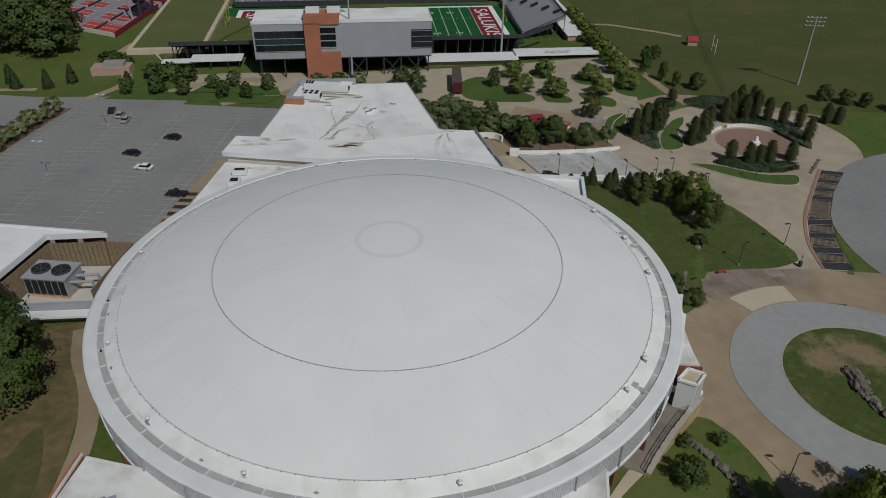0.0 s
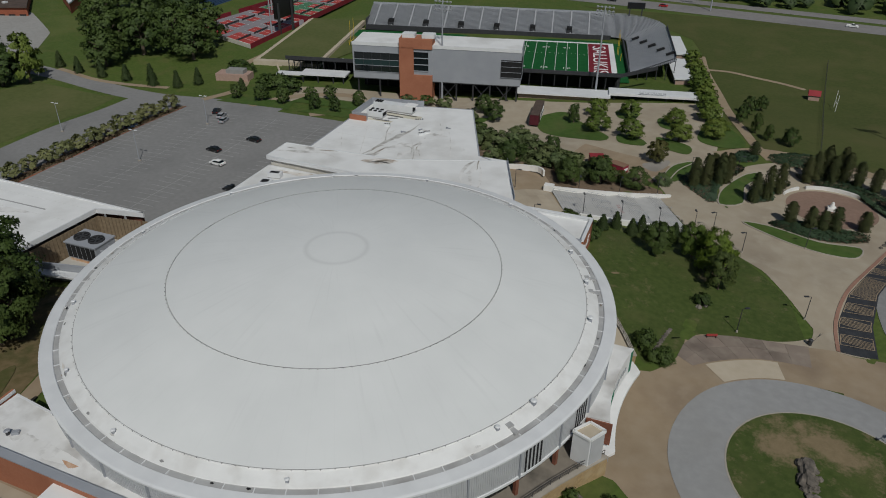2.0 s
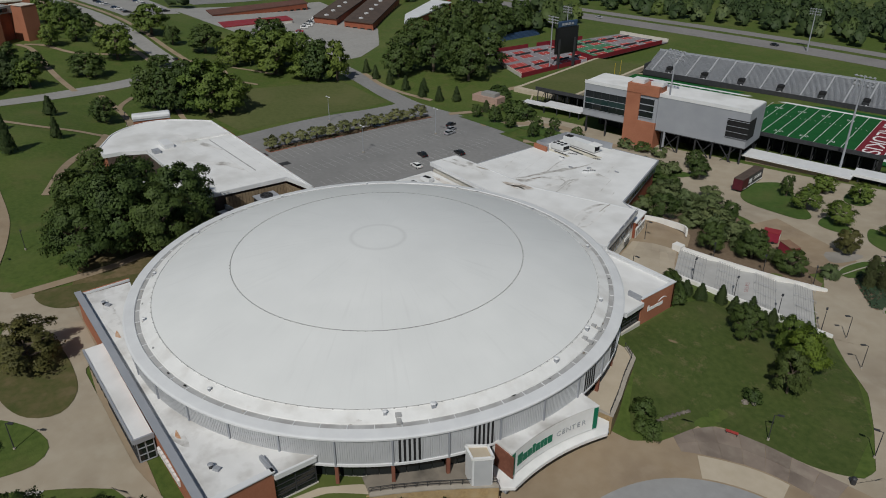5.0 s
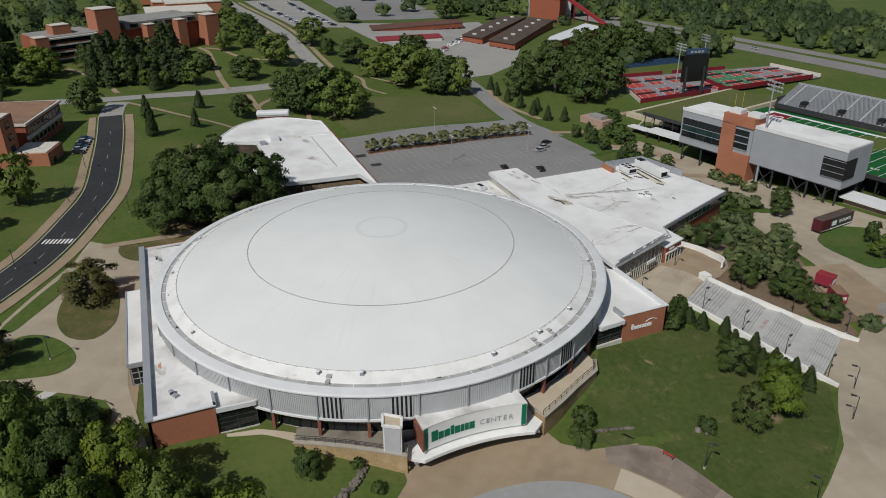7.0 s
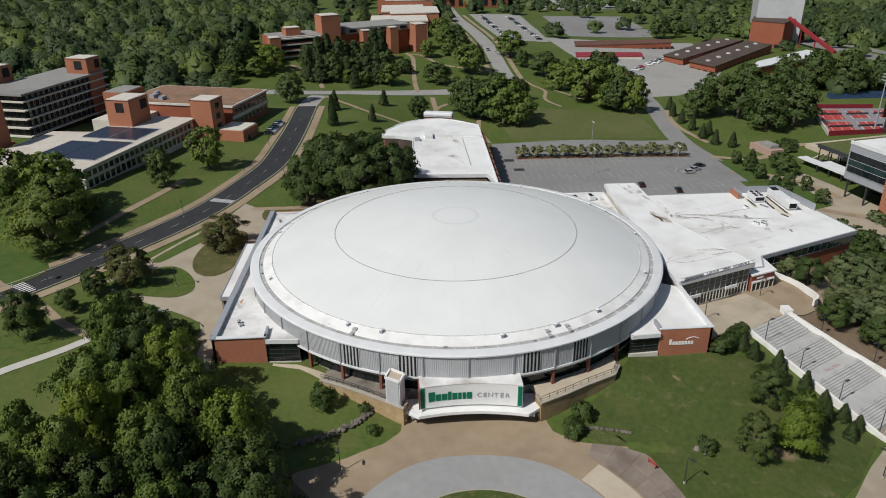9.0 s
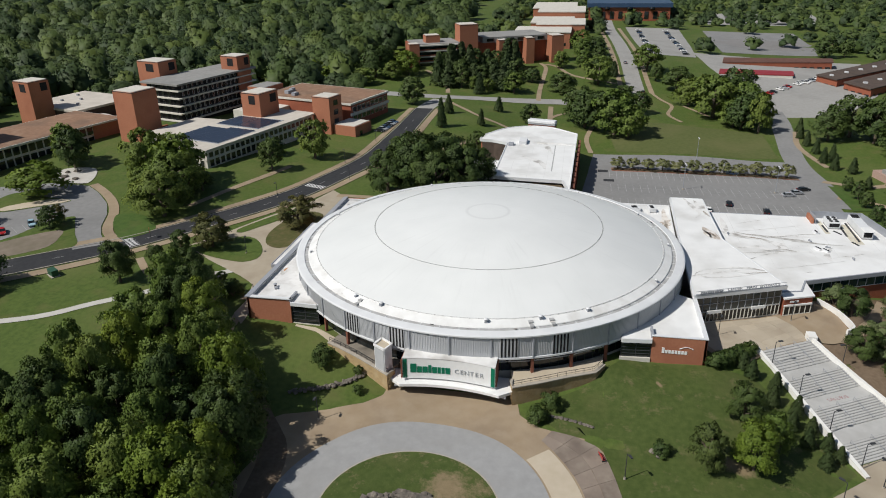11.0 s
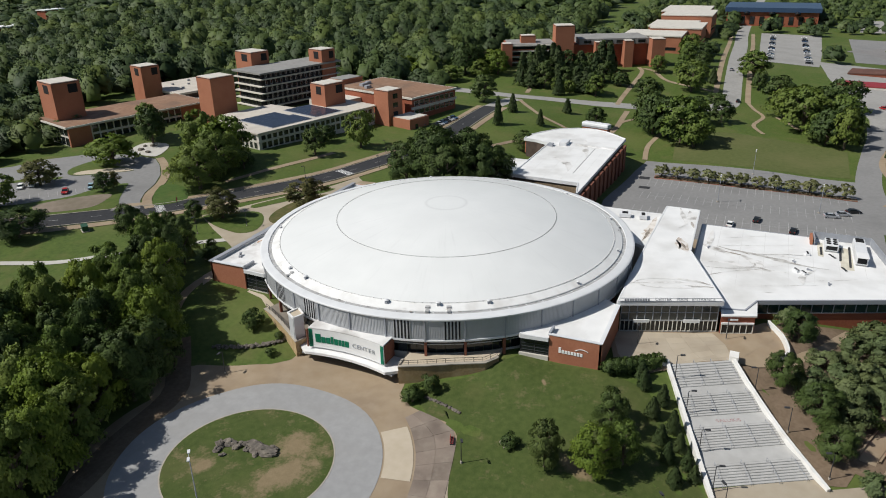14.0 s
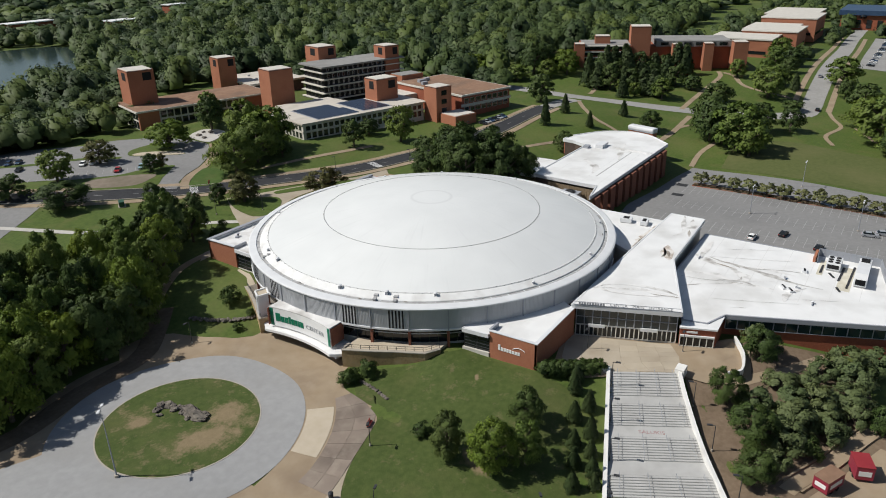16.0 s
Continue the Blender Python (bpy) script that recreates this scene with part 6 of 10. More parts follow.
east_hall = thing("east_hall", "brick hall with a brown gravel roof and window bands", "building")
part("hall_wall", Geo().prism(HALL.rect(80, 111, -8.5, 42), 3.0, 14.2), REDBRICK, east_hall, "red brick walls")
part("hall_roof", Geo().prism(HALL.rect(79.5, 111.8, -9, 43), 14.2, 15.0), OFFWHITE, east_hall)
part("gravel_roof", Geo().prism(HALL.rect(80.3, 111, -8.2, 42.2), 15.0, 15.1), BROWNROOF, east_hall, "brown gravel roof")
for z0, z1 in ((11.0, 13.2), (7.0, 9.2)):
    window_row(east_hall, HALL, 81, 110, -8.5, z0, z1, 8, -1, fill=0.8)
    window_row(east_hall, HALL, -7, 41, 111, z0, z1, 12, 1, along="b", fill=0.75)
part("white_band", Geo().prism(HALL.rect(79.6, 111.6, -8.9, -8.3), 9.4, 10.6), OFFWHITE, east_hall)
part("lower_roof", Geo().prism(HALL.rect(62, 82, 26, 44), 3.0, 11.4), OFFWHITE, east_hall, "lower white-roofed link")
for a, b, s in ((88, 32, 2.0), (93, 34, 1.4), (85, 26, 1.6)):
    part("roof_unit", Geo().prism(HALL.rect(a - s, a + s, b - s * 0.6, b + s * 0.6), 15.1, 16.5), GREYMETAL, east_hall, bevel=0.05)
stair_block = thing("brick_link", "small orange brick penthouse with flat grey roof", "building")
part("link_wall", Geo().prism(HALL.rect(84, 98, 43.5, 54), 4, 17.2), BRICK, stair_block)
part("link_roof", Geo().prism(HALL.rect(84.4, 97.6, 43.9, 53.6), 17.2, 17.5), GREYROOF, stair_block)

# dark five-storey library block
block = thing("slab_block", "five-storey dark glazed block with pale concrete floor bands", "building")
# Core colour stands for the shade behind the projecting floor bands.
part("block_core", Geo().prism(HALL.rect(48, 96, 61.5, 81), 5, 23.5), SHADEANDGRIME, block, "set-back storeys coloured near-black for shade")
part("block_roof", Geo().prism(HALL.rect(46, 98, 59.6, 83), 23.5, 24.3), GREYROOF, block, "grey flat roof")
for k in range(5):
    z = 7.2 + 3.4 * k
    if k < 5:
        part("floor_band", Geo().prism(HALL.rect(46.4, 97.6, 60.0, 82.6), z, z + 0.5), OFFWHITE, block, "pale concrete floor band")
    window_row(block, HALL, 49, 95, 61.5, z + 0.9, z + 2.9, 15, -1, frame_mat=WALLMETAL, fill=0.34)
    window_row(block, HALL, 62.5, 80, 48, z + 0.9, z + 2.9, 5, -1, along="b", fill=0.4, frame_mat=DARKMETAL)
brick_tower(HALL, 59, 70, 84, 98, 6, 30.6, window=1)
brick_tower(HALL, 86, 95, 60.5, 71, 6, 30.6, window=1)
brick_tower(HALL, 10.5, 22.5, 46, 57, 4, 28.4)
brick_tower(HALL, 18.5, 28.5, 122, 133, 6, 25.5, window=1)
brick_tower(HALL, -41, -29, 83, 97, 6, 30.0, window=1)

west_hall = thing("west_hall", "long brick hall with a brown gravel roof and window bands", "building")
part("hall_wall", Geo().prism(HALL.rect(-43, 21, 70, 96), 3.5, 13.8), OFFWHITE, west_hall, "pale framed walls")
part("hall_roof", Geo().prism(HALL.rect(-44.8, 22, 68, 98), 13.8, 14.5), OFFWHITE, west_hall)
part("gravel_roof", Geo().prism(HALL.rect(-44.3, 21.5, 68.5, 97.5), 14.5, 14.6), BROWNROOF, west_hall, "brown gravel roof")
for a0, a1 in ((-43.2, -34), (8, 21.3)):
    part("brick_panel", Geo().prism(HALL.rect(a0, a1, 69.7, 71), 3.5, 13.7), BRICK, west_hall)
for z0, z1 in ((10.1, 13.3), (6.0, 9.4)):
    window_row(west_hall, HALL, -33.6, 8, 70, z0, z1, 13, -1, fill=0.88)
    window_row(west_hall, HALL, 70.6, 95.4, -43, z0, z1, 6, -1, along="b", fill=0.9)
rear = thing("rear_hall", "low hall with a pale flat roof behind the brick towers", "building")
part("rear_wall", Geo().prism(HALL.rect(29, 61, 107, 143), 4, 11.4), DARKROOF, rear, "walls coloured dark, set in under the roof")
part("rear_roof", Geo().prism(HALL.rect(28, 62, 106, 144), 11.4, 12.4), BEIGEROOF, rear, "pale flat roof")
for a, b in ((38, 118), (46, 126), (52, 136), (40, 132)):
    part("roof_vent", Geo().prism(HALL.rect(a - 0.6, a + 0.6, b - 0.5, b + 0.5), 12.4, 13.2), GREYMETAL, rear)
part("link_roof", Geo().prism(HALL.rect(22.6, 40, 98.6, 105.6), 8.4, 9.0), BEIGEROOF, rear, "lower pale link roof")
part("link_wall", Geo().prism(HALL.rect(23.4, 39.4, 99, 105.4), 4, 8.4), OFFWHITE, rear)
court = thing("courtyard_walls", "low red brick courtyard walls", "wall")
for a0, a1, b in ((24, 44, 47), (30, 46, 54), (26, 38, 60)):
    part("low_wall", Geo().prism(HALL.rect(a0, a1, b, b + 1.0), 4.0, 8.4), REDBRICK, court)

# far brick complex
FAR = Plot((-285, -82), (-0.386, 0.835), (-0.908, -0.42))
faner = thing("far_hall", "far orange brick hall with towers and dark terraces", "building")
part("hall_wall", Geo().prism(FAR.rect(0, 34, 0, 26), 4, 20), REDBRICK, faner)
for k in range(4):
    part("dark_band", Geo().prism(FAR.rect(3, 30, -0.5, 1.0), 7.5 + 3.4 * k, 9.3 + 3.4 * k), GLASS, faner)
    part("ledge", Geo().prism(FAR.rect(2, 31, -0.9, 1.0), 9.3 + 3.4 * k, 10.0 + 3.4 * k), OFFWHITE, faner)
part("hall_roof", Geo().prism(FAR.rect(1, 33, 1, 25), 20, 20.6), GREYROOF, faner)
part("hall_wall", Geo().prism(FAR.rect(34, 104, 6, 30), 4, 19), REDBRICK, faner)
part("hall_roof", Geo().prism(FAR.rect(50, 98, 4, 31), 19, 22.5), GREYROOF, faner, "grey-brown upper storey")
for k in range(6):
    part("upper_window", Geo().prism(FAR.rect(53 + 7.5 * k, 58 + 7.5 * k, 3.8, 4.4), 19.8, 21.6), GLASS, faner)
for a0, a1, b0, b1, z1 in ((-4, 3, -4, 3, 21.5), (10, 20, 6, 14, 25), (33, 46, 2, 14, 31), (60, 66, -2, 6, 21), (80, 86, -2, 6, 21.5), (98, 107, -4, 6, 22.5)):
    brick_tower(FAR, a0, a1, b0, b1, 4, z1, "far orange brick tower with flat cap")
# a string of farther brick blocks with pale roofs along the avenue
for i, (x, y, w, d, z1) in enumerate(((-395, -8, 34, 40, 17), (-430, 4, 40, 36, 19), (-470, -4, 46, 34, 16), (-520, 2, 50, 40, 20), (-580, -6, 60, 40, 18))):
    t = thing("far_block", "far brick block with a pale flat roof", "building", "far blocks along the avenue")
    part("block_wall", Geo().box(x - w / 2, x + w / 2, y - d / 2, y + d / 2, 3, z1), BRICK, t)
    part("block_roof", Geo().box(x - w / 2 - 0.5, x + w / 2 + 0.5, y - d / 2 - 0.5, y + d / 2 + 0.5, z1, z1 + 0.8), OFFWHITE, t)
    part("window_band", Geo().box(x - w / 2 + 3, x + w / 2 - 3, y + d / 2, y + d / 2 + 0.15, 8, 10), GLASS, t)
    part("window_band", Geo().box(x + w / 2, x + w / 2 + 0.15, y - d / 2 + 3, y + d / 2 - 3, 8, 10), GLASS, t)
for x, y, w, d in ((-265, -665, 60, 16), (-318, -588, 44, 16), (-470, -712, 26, 14), (-205, -700, 50, 16)):
    t = thing("lakeside_house", "low far building with a pale roof among trees", "building", "far houses beyond the pond")
    part("house_wall", Geo().box(x - w / 2, x + w / 2, y - d / 2, y + d / 2, 5, 15), REDBRICK, t)
    part("house_roof", Geo().box(x - w / 2 - 1, x + w / 2 + 1, y - d / 2 - 1, y + d / 2 + 1, 15, 16), WHITEPAINT, t)
fieldhouse = thing("far_fieldhouse", "far dark brick building with an arched pale gable", "building")
part("house_wall", Geo().box(-680, -620, 26, 106, 0, 13), REDBRICK, fieldhouse)
part("house_roof", Geo().box(-682, -618, 24, 108, 13, 17), BLUEPAINT, fieldhouse)
for k in range(9):
    part("house_window", Geo().box(-620, -619.6, 30 + 8.5 * k, 34 + 8.5 * k, 2, 9), GLASS, fieldhouse)
for k in range(3):
    part("arch", Geo().tube((-618.4, 44 + 22 * k, 12.5), (-617.6, 44 + 22 * k, 11.0), 2.6, 2.6, 24), GLASS, fieldhouse, "arched window")

# maintenance sheds
SHEDS = (("red_roof_shed", "low shed with a bright red metal roof", [(-326, 108), (-322, 151), (-336, 154), (-342, 111)], -6.2, -1.2, REDROOF, OFFWHITE),
         ("brick_shed", "long low brick shed with a dark brown roof", [(-362, 116), (-366, 186), (-382, 190), (-382, 120)], -6.2, 0.0, SHEDROOF, REDBRICK),
         ("brick_depot", "long brick depot with a dark brown roof", [(-316, 163), (-300, 170), (-368, 240), (-378, 224)], -6.5, 0.4, DARKROOF, REDBRICK),
         ("brick_depot", "long brick depot with a worn dark roof", [(-294, 172), (-274, 180), (-345, 250), (-366, 242)], -6.5, 0.2, DARKROOF, REDBRICK),
         ("arched_shed", "brick shed with a pale roof", [(-258, 192), (-282, 210), (-318, 260), (-300, 262)], -6.5, 1.0, FASCIA, REDBRICK),
         ("power_house", "tall brick power house with a dark roof", [(-384, 252), (-366, 268), (-392, 292), (-412, 268)], -6.5, 12.0, DARKROOF, REDBRICK),
         ("boiler_house", "tall pale metal boiler house", [(-398, 262), (-384, 290), (-416, 304), (-432, 274)], -6.5, 27.0, WALLMETAL, WALLMETAL))
for nm, lab, pts, z0, z1, roof, wall in SHEDS:
    t = thing(nm, lab, "building")
    part("shed_wall", Geo().prism(pts, z0, z1), wall, t)
    cx, cy = sum(p[0] for p in pts) / 4, sum(p[1] for p in pts) / 4
    part("shed_roof", Geo().prism([(cx + (x - cx) * 1.02, cy + (y - cy) * 1.02) for x, y in pts], z1, z1 + 0.6), roof, t)
    (x0, y0), (x1, y1) = pts[0], pts[1]
    n = max(2, int(math.hypot(x1 - x0, y1 - y0) / 5))
    for k in range(n):
        u0, u1 = (k + 0.2) / n, (k + 0.8) / n
        part("shed_door", Geo().beam((x0 + (x1 - x0) * u0, y0 + (y1 - y0) * u0, z0 + 1.9), (x0 + (x1 - x0) * u1, y0 + (y1 - y0) * u1, z0 + 1.9), 0.3, 3.2), WHITEPAINT if nm == "red_roof_shed" else GLASS, t)
    (x0, y0), (x1, y1) = pts[1], pts[2]
    n = max(2, int(math.hypot(x1 - x0, y1 - y0) / 7))
    for k in range(n):
        u0, u1 = (k + 0.3) / n, (k + 0.7) / n
        part("shed_window", Geo().beam((x0 + (x1 - x0) * u0, y0 + (y1 - y0) * u0, z0 + 2.8), (x0 + (x1 - x0) * u1, y0 + (y1 - y0) * u1, z0 + 2.8), 0.3, 1.6), GLASS, t)
    if nm == "brick_depot":
        for k in range(6):
            u = (k + 0.5) / 6
            part("roof_vent", Geo().box(cx + (pts[2][0] - pts[1][0]) * (u - 0.5) - 1, cx + (pts[2][0] - pts[1][0]) * (u - 0.5) + 1, cy + (pts[2][1] - pts[1][1]) * (u - 0.5) - 1, cy + (pts[2][1] - pts[1][1]) * (u - 0.5) + 1, z1, z1 + 1.4), FASCIA, t)
for x, y, r, h in ((-404, 276, 1.5, 24), (-414, 272, 1.3, 20)):
    st = thing("steel_stack", "grey steel stack of the power house", "chimney", "power house stacks")
    part("stack_pipe", Geo().tube((x, y, -6.5), (x, y, h), r, r * 0.9, 14), GREYMETAL, st)
    part("stack_rim", Geo().tube((x, y, h), (x, y, h + 0.6), r * 1.05, r * 1.05, 14), DARKMETAL, st)
conveyor = thing("coal_conveyor", "sloping red enclosed conveyor on legs", "conveyor")
part("conveyor_tube", Geo().beam((-380, 278, 14), (-336, 291, -4), 2.2, 2.2), REDROOF, conveyor)
for s in (0.3, 0.6, 0.85):
    part("leg", Geo().beam((-380 + 44 * s, 278 + 13 * s, 12 - 18 * s), (-380 + 44 * s, 278 + 13 * s, -7), 0.6, 0.6), REDROOF, conveyor)

# recreation building between arena and lawn
rec = thing("recreation_building", "low white-roofed building with brick piers and a rounded end", "building")
rnd = [(-134.6, 20.6), (-144.1, 10.4), (-146.6, 2), (-144.2, -5.8), (-140.4, -10.7), (-134.6, -14.5), (-128.3, -18.4)]
outline = [(-60.3, 18.9)] + spline(rnd, 3) + [(-122.4, -18.4), (-121.6, -13.4), (-118, -6.8), (-74.0, -7.4), (-73.2, -1.2), (-71.8, 16.6)]
low_roof(rec, outline, 6.0, "white membrane roof with patches", 0.25, FASCIA, 0.9)
cx, cy = -105, 4
# Dark brown here paints the shade behind the piers.
part("rec_wall", Geo().prism([(cx + (x - cx) * 0.985, cy + (y - cy) * 0.96) for x, y in outline[1:]], -6, 5.2), DARKROOF, rec, "walls coloured dark, set in under the roof")
for k in range(11):
    x = -64 - 6.3 * k
    # Piers on the shaded side, darkened by colour.
    part("pier", Geo().box(x - 2.1, x + 2.1, 19.2 + 0.028 * (-60 - x), 20.3 + 0.028 * (-60 - x), -5.5, 5.1), SHADEBRICK, rec, "brick pier coloured dark for shade")
low_roof(rec, [(-76, -16.6), (-76, -7.7), (-97, -7.5), (-97, -17.2)], 4.6, "lower white annex roof", 0.2, FASCIA, 0.7)
part("annex_wall", Geo().prism([(-76.5, -16), (-76.5, -8), (-96.5, -8), (-96.5, -16.8)], -3, 3.9), WOOD, rec, "tan panelled annex wall")
part("brick_end", Geo().prism([(-128.4, -18.2), (-122.8, -18.1), (-122.0, -13.4), (-127, -12)], 0, 5.15), BRICK, rec, "orange brick end wall")
part("roof_step", Geo().prism([(-117.2, 19.8), (-119.1, 4.9), (-119.9, 4.9), (-118.0, 19.8)], 6.0, 6.4), MEMBRANE, rec)
part("roof_unit", Geo().box(-122, -116, -2, 1, 6.0, 7.4), FASCIA, rec, bevel=0.06)
part("roof_unit", Geo().box(-116, -113.5, -6, -4, 6.0, 7.0), GREYMETAL, rec)
yard = thing("chiller_yard", "sunken service yard with weathered plank fence", "fence")
for (x0, y0), (x1, y1) in (((-72.8, -1.2), (-71.4, 16.2)), ((-71.4, 16.2), (-60.6, 18.0)), ((-60.6, 18.2), (-55.2, 18.4)), ((-55.2, 18.4), (-55.2, 2.2))):
    n = int(math.hypot(x1 - x0, y1 - y0) / 0.9)
    for k in range(n):
        u0, u1 = k / n, (k + 0.88) / n
        part("plank", Geo().beam((x0 + (x1 - x0) * u0, y0 + (y1 - y0) * u0, 0.5), (x0 + (x1 - x0) * u1, y0 + (y1 - y0) * u1, 0.5), 0.15, 8.0), WOOD, yard)
part("front_wall", Geo().prism([(-73, -1.8), (-55, 1.6), (-55, 2.1), (-73, -1.3)], -3, 2.4), GREYMETAL, yard, "grey metal front wall")
part("lower_canopy", Geo().prism([(-73, -4.0), (-54.6, -0.6), (-54.8, 1.5), (-73, -1.9)], 0.6, 1.0), FASCIA, yard, "white canopy along the wall")
part("yard_floor", Geo().prism([(-72.4, -1), (-55.4, 2.4), (-55.4, 18), (-60.6, 17.6), (-71.2, 16)], -4, -1.0), PALECON, yard)
chiller = thing("chiller", "large dark grey cooling tower with two wide fans on top", "chiller")
part("chiller_body", Geo().box(-70.8, -62.6, 5.8, 11.6, -0.2, 3.4), GREYMETAL, chiller, "dark ribbed casing", bevel=0.08)
part("chiller_deck", Geo().box(-71.0, -62.4, 5.6, 11.8, 3.4, 3.65), GREYMETAL, chiller)
part("chiller_skid", Geo().box(-70.6, -62.8, 6.0, 11.4, -1.0, -0.2), ORANGERUST, chiller)
for k in range(6):
    part("chiller_grille", Geo().box(-70.5 + 1.32 * k, -69.4 + 1.32 * k, 5.7, 5.84, 0.1, 3.1), SHADEANDGRIME, chiller)
for k in range(2):
    fan = part("fan", Geo().revolve([(1.75, 0), (1.7, 0.4), (1.55, 0.4), (1.5, 0.1)], n=28), DARKMETAL, chiller)
    fan.matrix_basis = pose(-68.7 + 4.0 * k, 8.7, 3.65)
    part("fan_grille", Geo().tube((0, 0, 0.1), (0, 0, 0.16), 1.5, 1.5, 24), SHADEANDGRIME, fan)
    for q in range(6):
        part("fan_blade", Geo().beam((0, 0, 0.22), (1.4 * math.cos(q * 1.047), 1.4 * math.sin(q * 1.047), 0.28), 0.32, 0.04), DARKMETAL, fan)
for y in (7.2, 9.4):
    part("pipe", Geo().tube((-62.5, y, 2.2), (-58.5, y + 0.8, 2.2), 0.28, 0.28, 10), GREYMETAL, chiller)
    part("pipe", Geo().tube((-58.5, y + 0.8, 2.2), (-58.5, y + 0.8, -1.0), 0.28, 0.28, 10), GREYMETAL, chiller)
plaque = thing("entrance_tower", "brick entrance block with a rounded white metal cap", "entrance")
part("block_wall", Geo().prism([(-149.7, -0.8), (-146.5, 10.7), (-149.2, 11.5), (-152.4, 0.0)], -6, 6.6), BRICK, plaque, "orange brick wall")
cap = part("metal_cap", Geo().prism([(-149.4, -1.2), (-146.1, 10.9), (-149.5, 11.9), (-152.8, -0.2)], 6.6, 8.3), FASCIA, plaque, "rounded white metal cap", bevel=0.5)
part("cap_band", Geo().prism([(-149.45, -1.0), (-146.25, 10.8), (-149.4, 11.7), (-152.6, -0.1)], 6.3, 6.62), WALLMETAL, cap)
# roof equipment on the wing, in a pen of metal screens
pen = thing("equipment_screen", "blue-grey metal screens round the rooftop units", "screen")
for (x0, y0), (x1, y1) in (((-42.9, 86.6), (-42.9, 100.0)), ((-42.9, 86.6), (-38.0, 86.9)), ((-42.9, 100.0), (-27.0, 103.0))):
    n = max(2, int(math.hypot(x1 - x0, y1 - y0) / 1.3))
    for k in range(n):
        u0, u1 = k / n, (k + 0.97) / n
        part("screen_panel", Geo().beam((x0 + (x1 - x0) * u0, y0 + (y1 - y0) * u0, 8.45), (x0 + (x1 - x0) * u1, y0 + (y1 - y0) * u1, 8.45), 0.12, 2.2), GREYMETAL, pen)
part("brick_upstand", Geo().box(-43.4, -38.2, 85.9, 86.5, 6.5, 8.9), BRICK, pen, "low orange brick upstand")
for x0, x1, y0, y1 in ((-38.5, -24.4, 92.5, 95.3), (-40.5, -31, 87.6, 88.9)):
    part("roof_pad", Geo().box(x0, x1, y0, y1, 7.5, 7.53), CREAM, pen, "worn cream membrane pad")
for x0, x1, y0, y1, h, lab, fans in ((-39.4, -34.4, 89.1, 92.2, 2.0, "white rooftop chiller with six dark fans", 6), (-40.4, -27.8, 95.6, 98.2, 2.4, "long white rooftop air handler with ribbed panels", 0)):
    u = thing("rooftop_unit", lab, "air handler", "units on the wing roof")
    part("unit_body", Geo().box(x0, x1, y0, y1, 7.9, 7.5 + h), FASCIA, u, bevel=0.06)
    part("unit_base", Geo().box(x0 + 0.15, x1 - 0.15, y0 + 0.15, y1 - 0.15, 7.5, 7.9), GUTTER, u)
    for k in range(fans):
        fx, fy = x0 + 0.9 + 1.5 * (k // 2), y0 + 0.8 + 1.5 * (k % 2)
        part("fan", Geo().tube((fx, fy, 7.5 + h), (fx, fy, 7.62 + h), 0.55, 0.55, 16), SHADEANDGRIME, u)
    for k in range(int((x1 - x0) / 1.6)):
        part("panel_rib", Geo().box(x0 + 0.8 + 1.6 * k, x0 + 0.9 + 1.6 * k, y1, y1 + 0.05, 8.0, 7.4 + h), GREYMETAL, u)
    part("unit_grille", Geo().box(x1, x1 + 0.05, y0 + 0.3, y1 - 0.3, 8.2, 7.2 + h), SHADEANDGRIME, u)
    if not fans:
        part("unit_hood", Geo().prism([(x1 - 2.4, y0), (x1 + 0.9, y0), (x1 + 0.9, y1), (x1 - 2.4, y1)], 7.5 + h, 7.5 + h + 0.3), WHITEPAINT, u, bevel=0.05)
        for k in range(3):
            part("duct", Geo().box(x0 + 0.4 + 0.8 * k, x0 + 0.9 + 0.8 * k, y0 + 0.4, y1 - 0.4, 7.5 + h, 7.75 + h), SHADEANDGRIME, u)
for k, (x0, y0, x1, y1) in enumerate(((-37.1, 88.4, -31.8, 88.4), (-37.8, 92.9, -29.2, 92.5), (-39.3, 95.0, -25.8, 94.5), (-33.0, 90.2, -30.5, 91.6), (-25.5, 92.6, -23.2, 93.6))):
    t = thing("roof_walkway", "dark grated walkway on the white roof", "walkway", "walkways on the wing roof")
    n = max(3, int(math.hypot(x1 - x0, y1 - y0) / 0.55))
    for q in range(n):
        u0, u1 = q / n, (q + 0.6) / n
        part("grating", Geo().beam((x0 + (x1 - x0) * u0, y0 + (y1 - y0) * u0, 7.62), (x0 + (x1 - x0) * u1, y0 + (y1 - y0) * u1, 7.62), 0.5, 0.14), DARKMETAL, t)
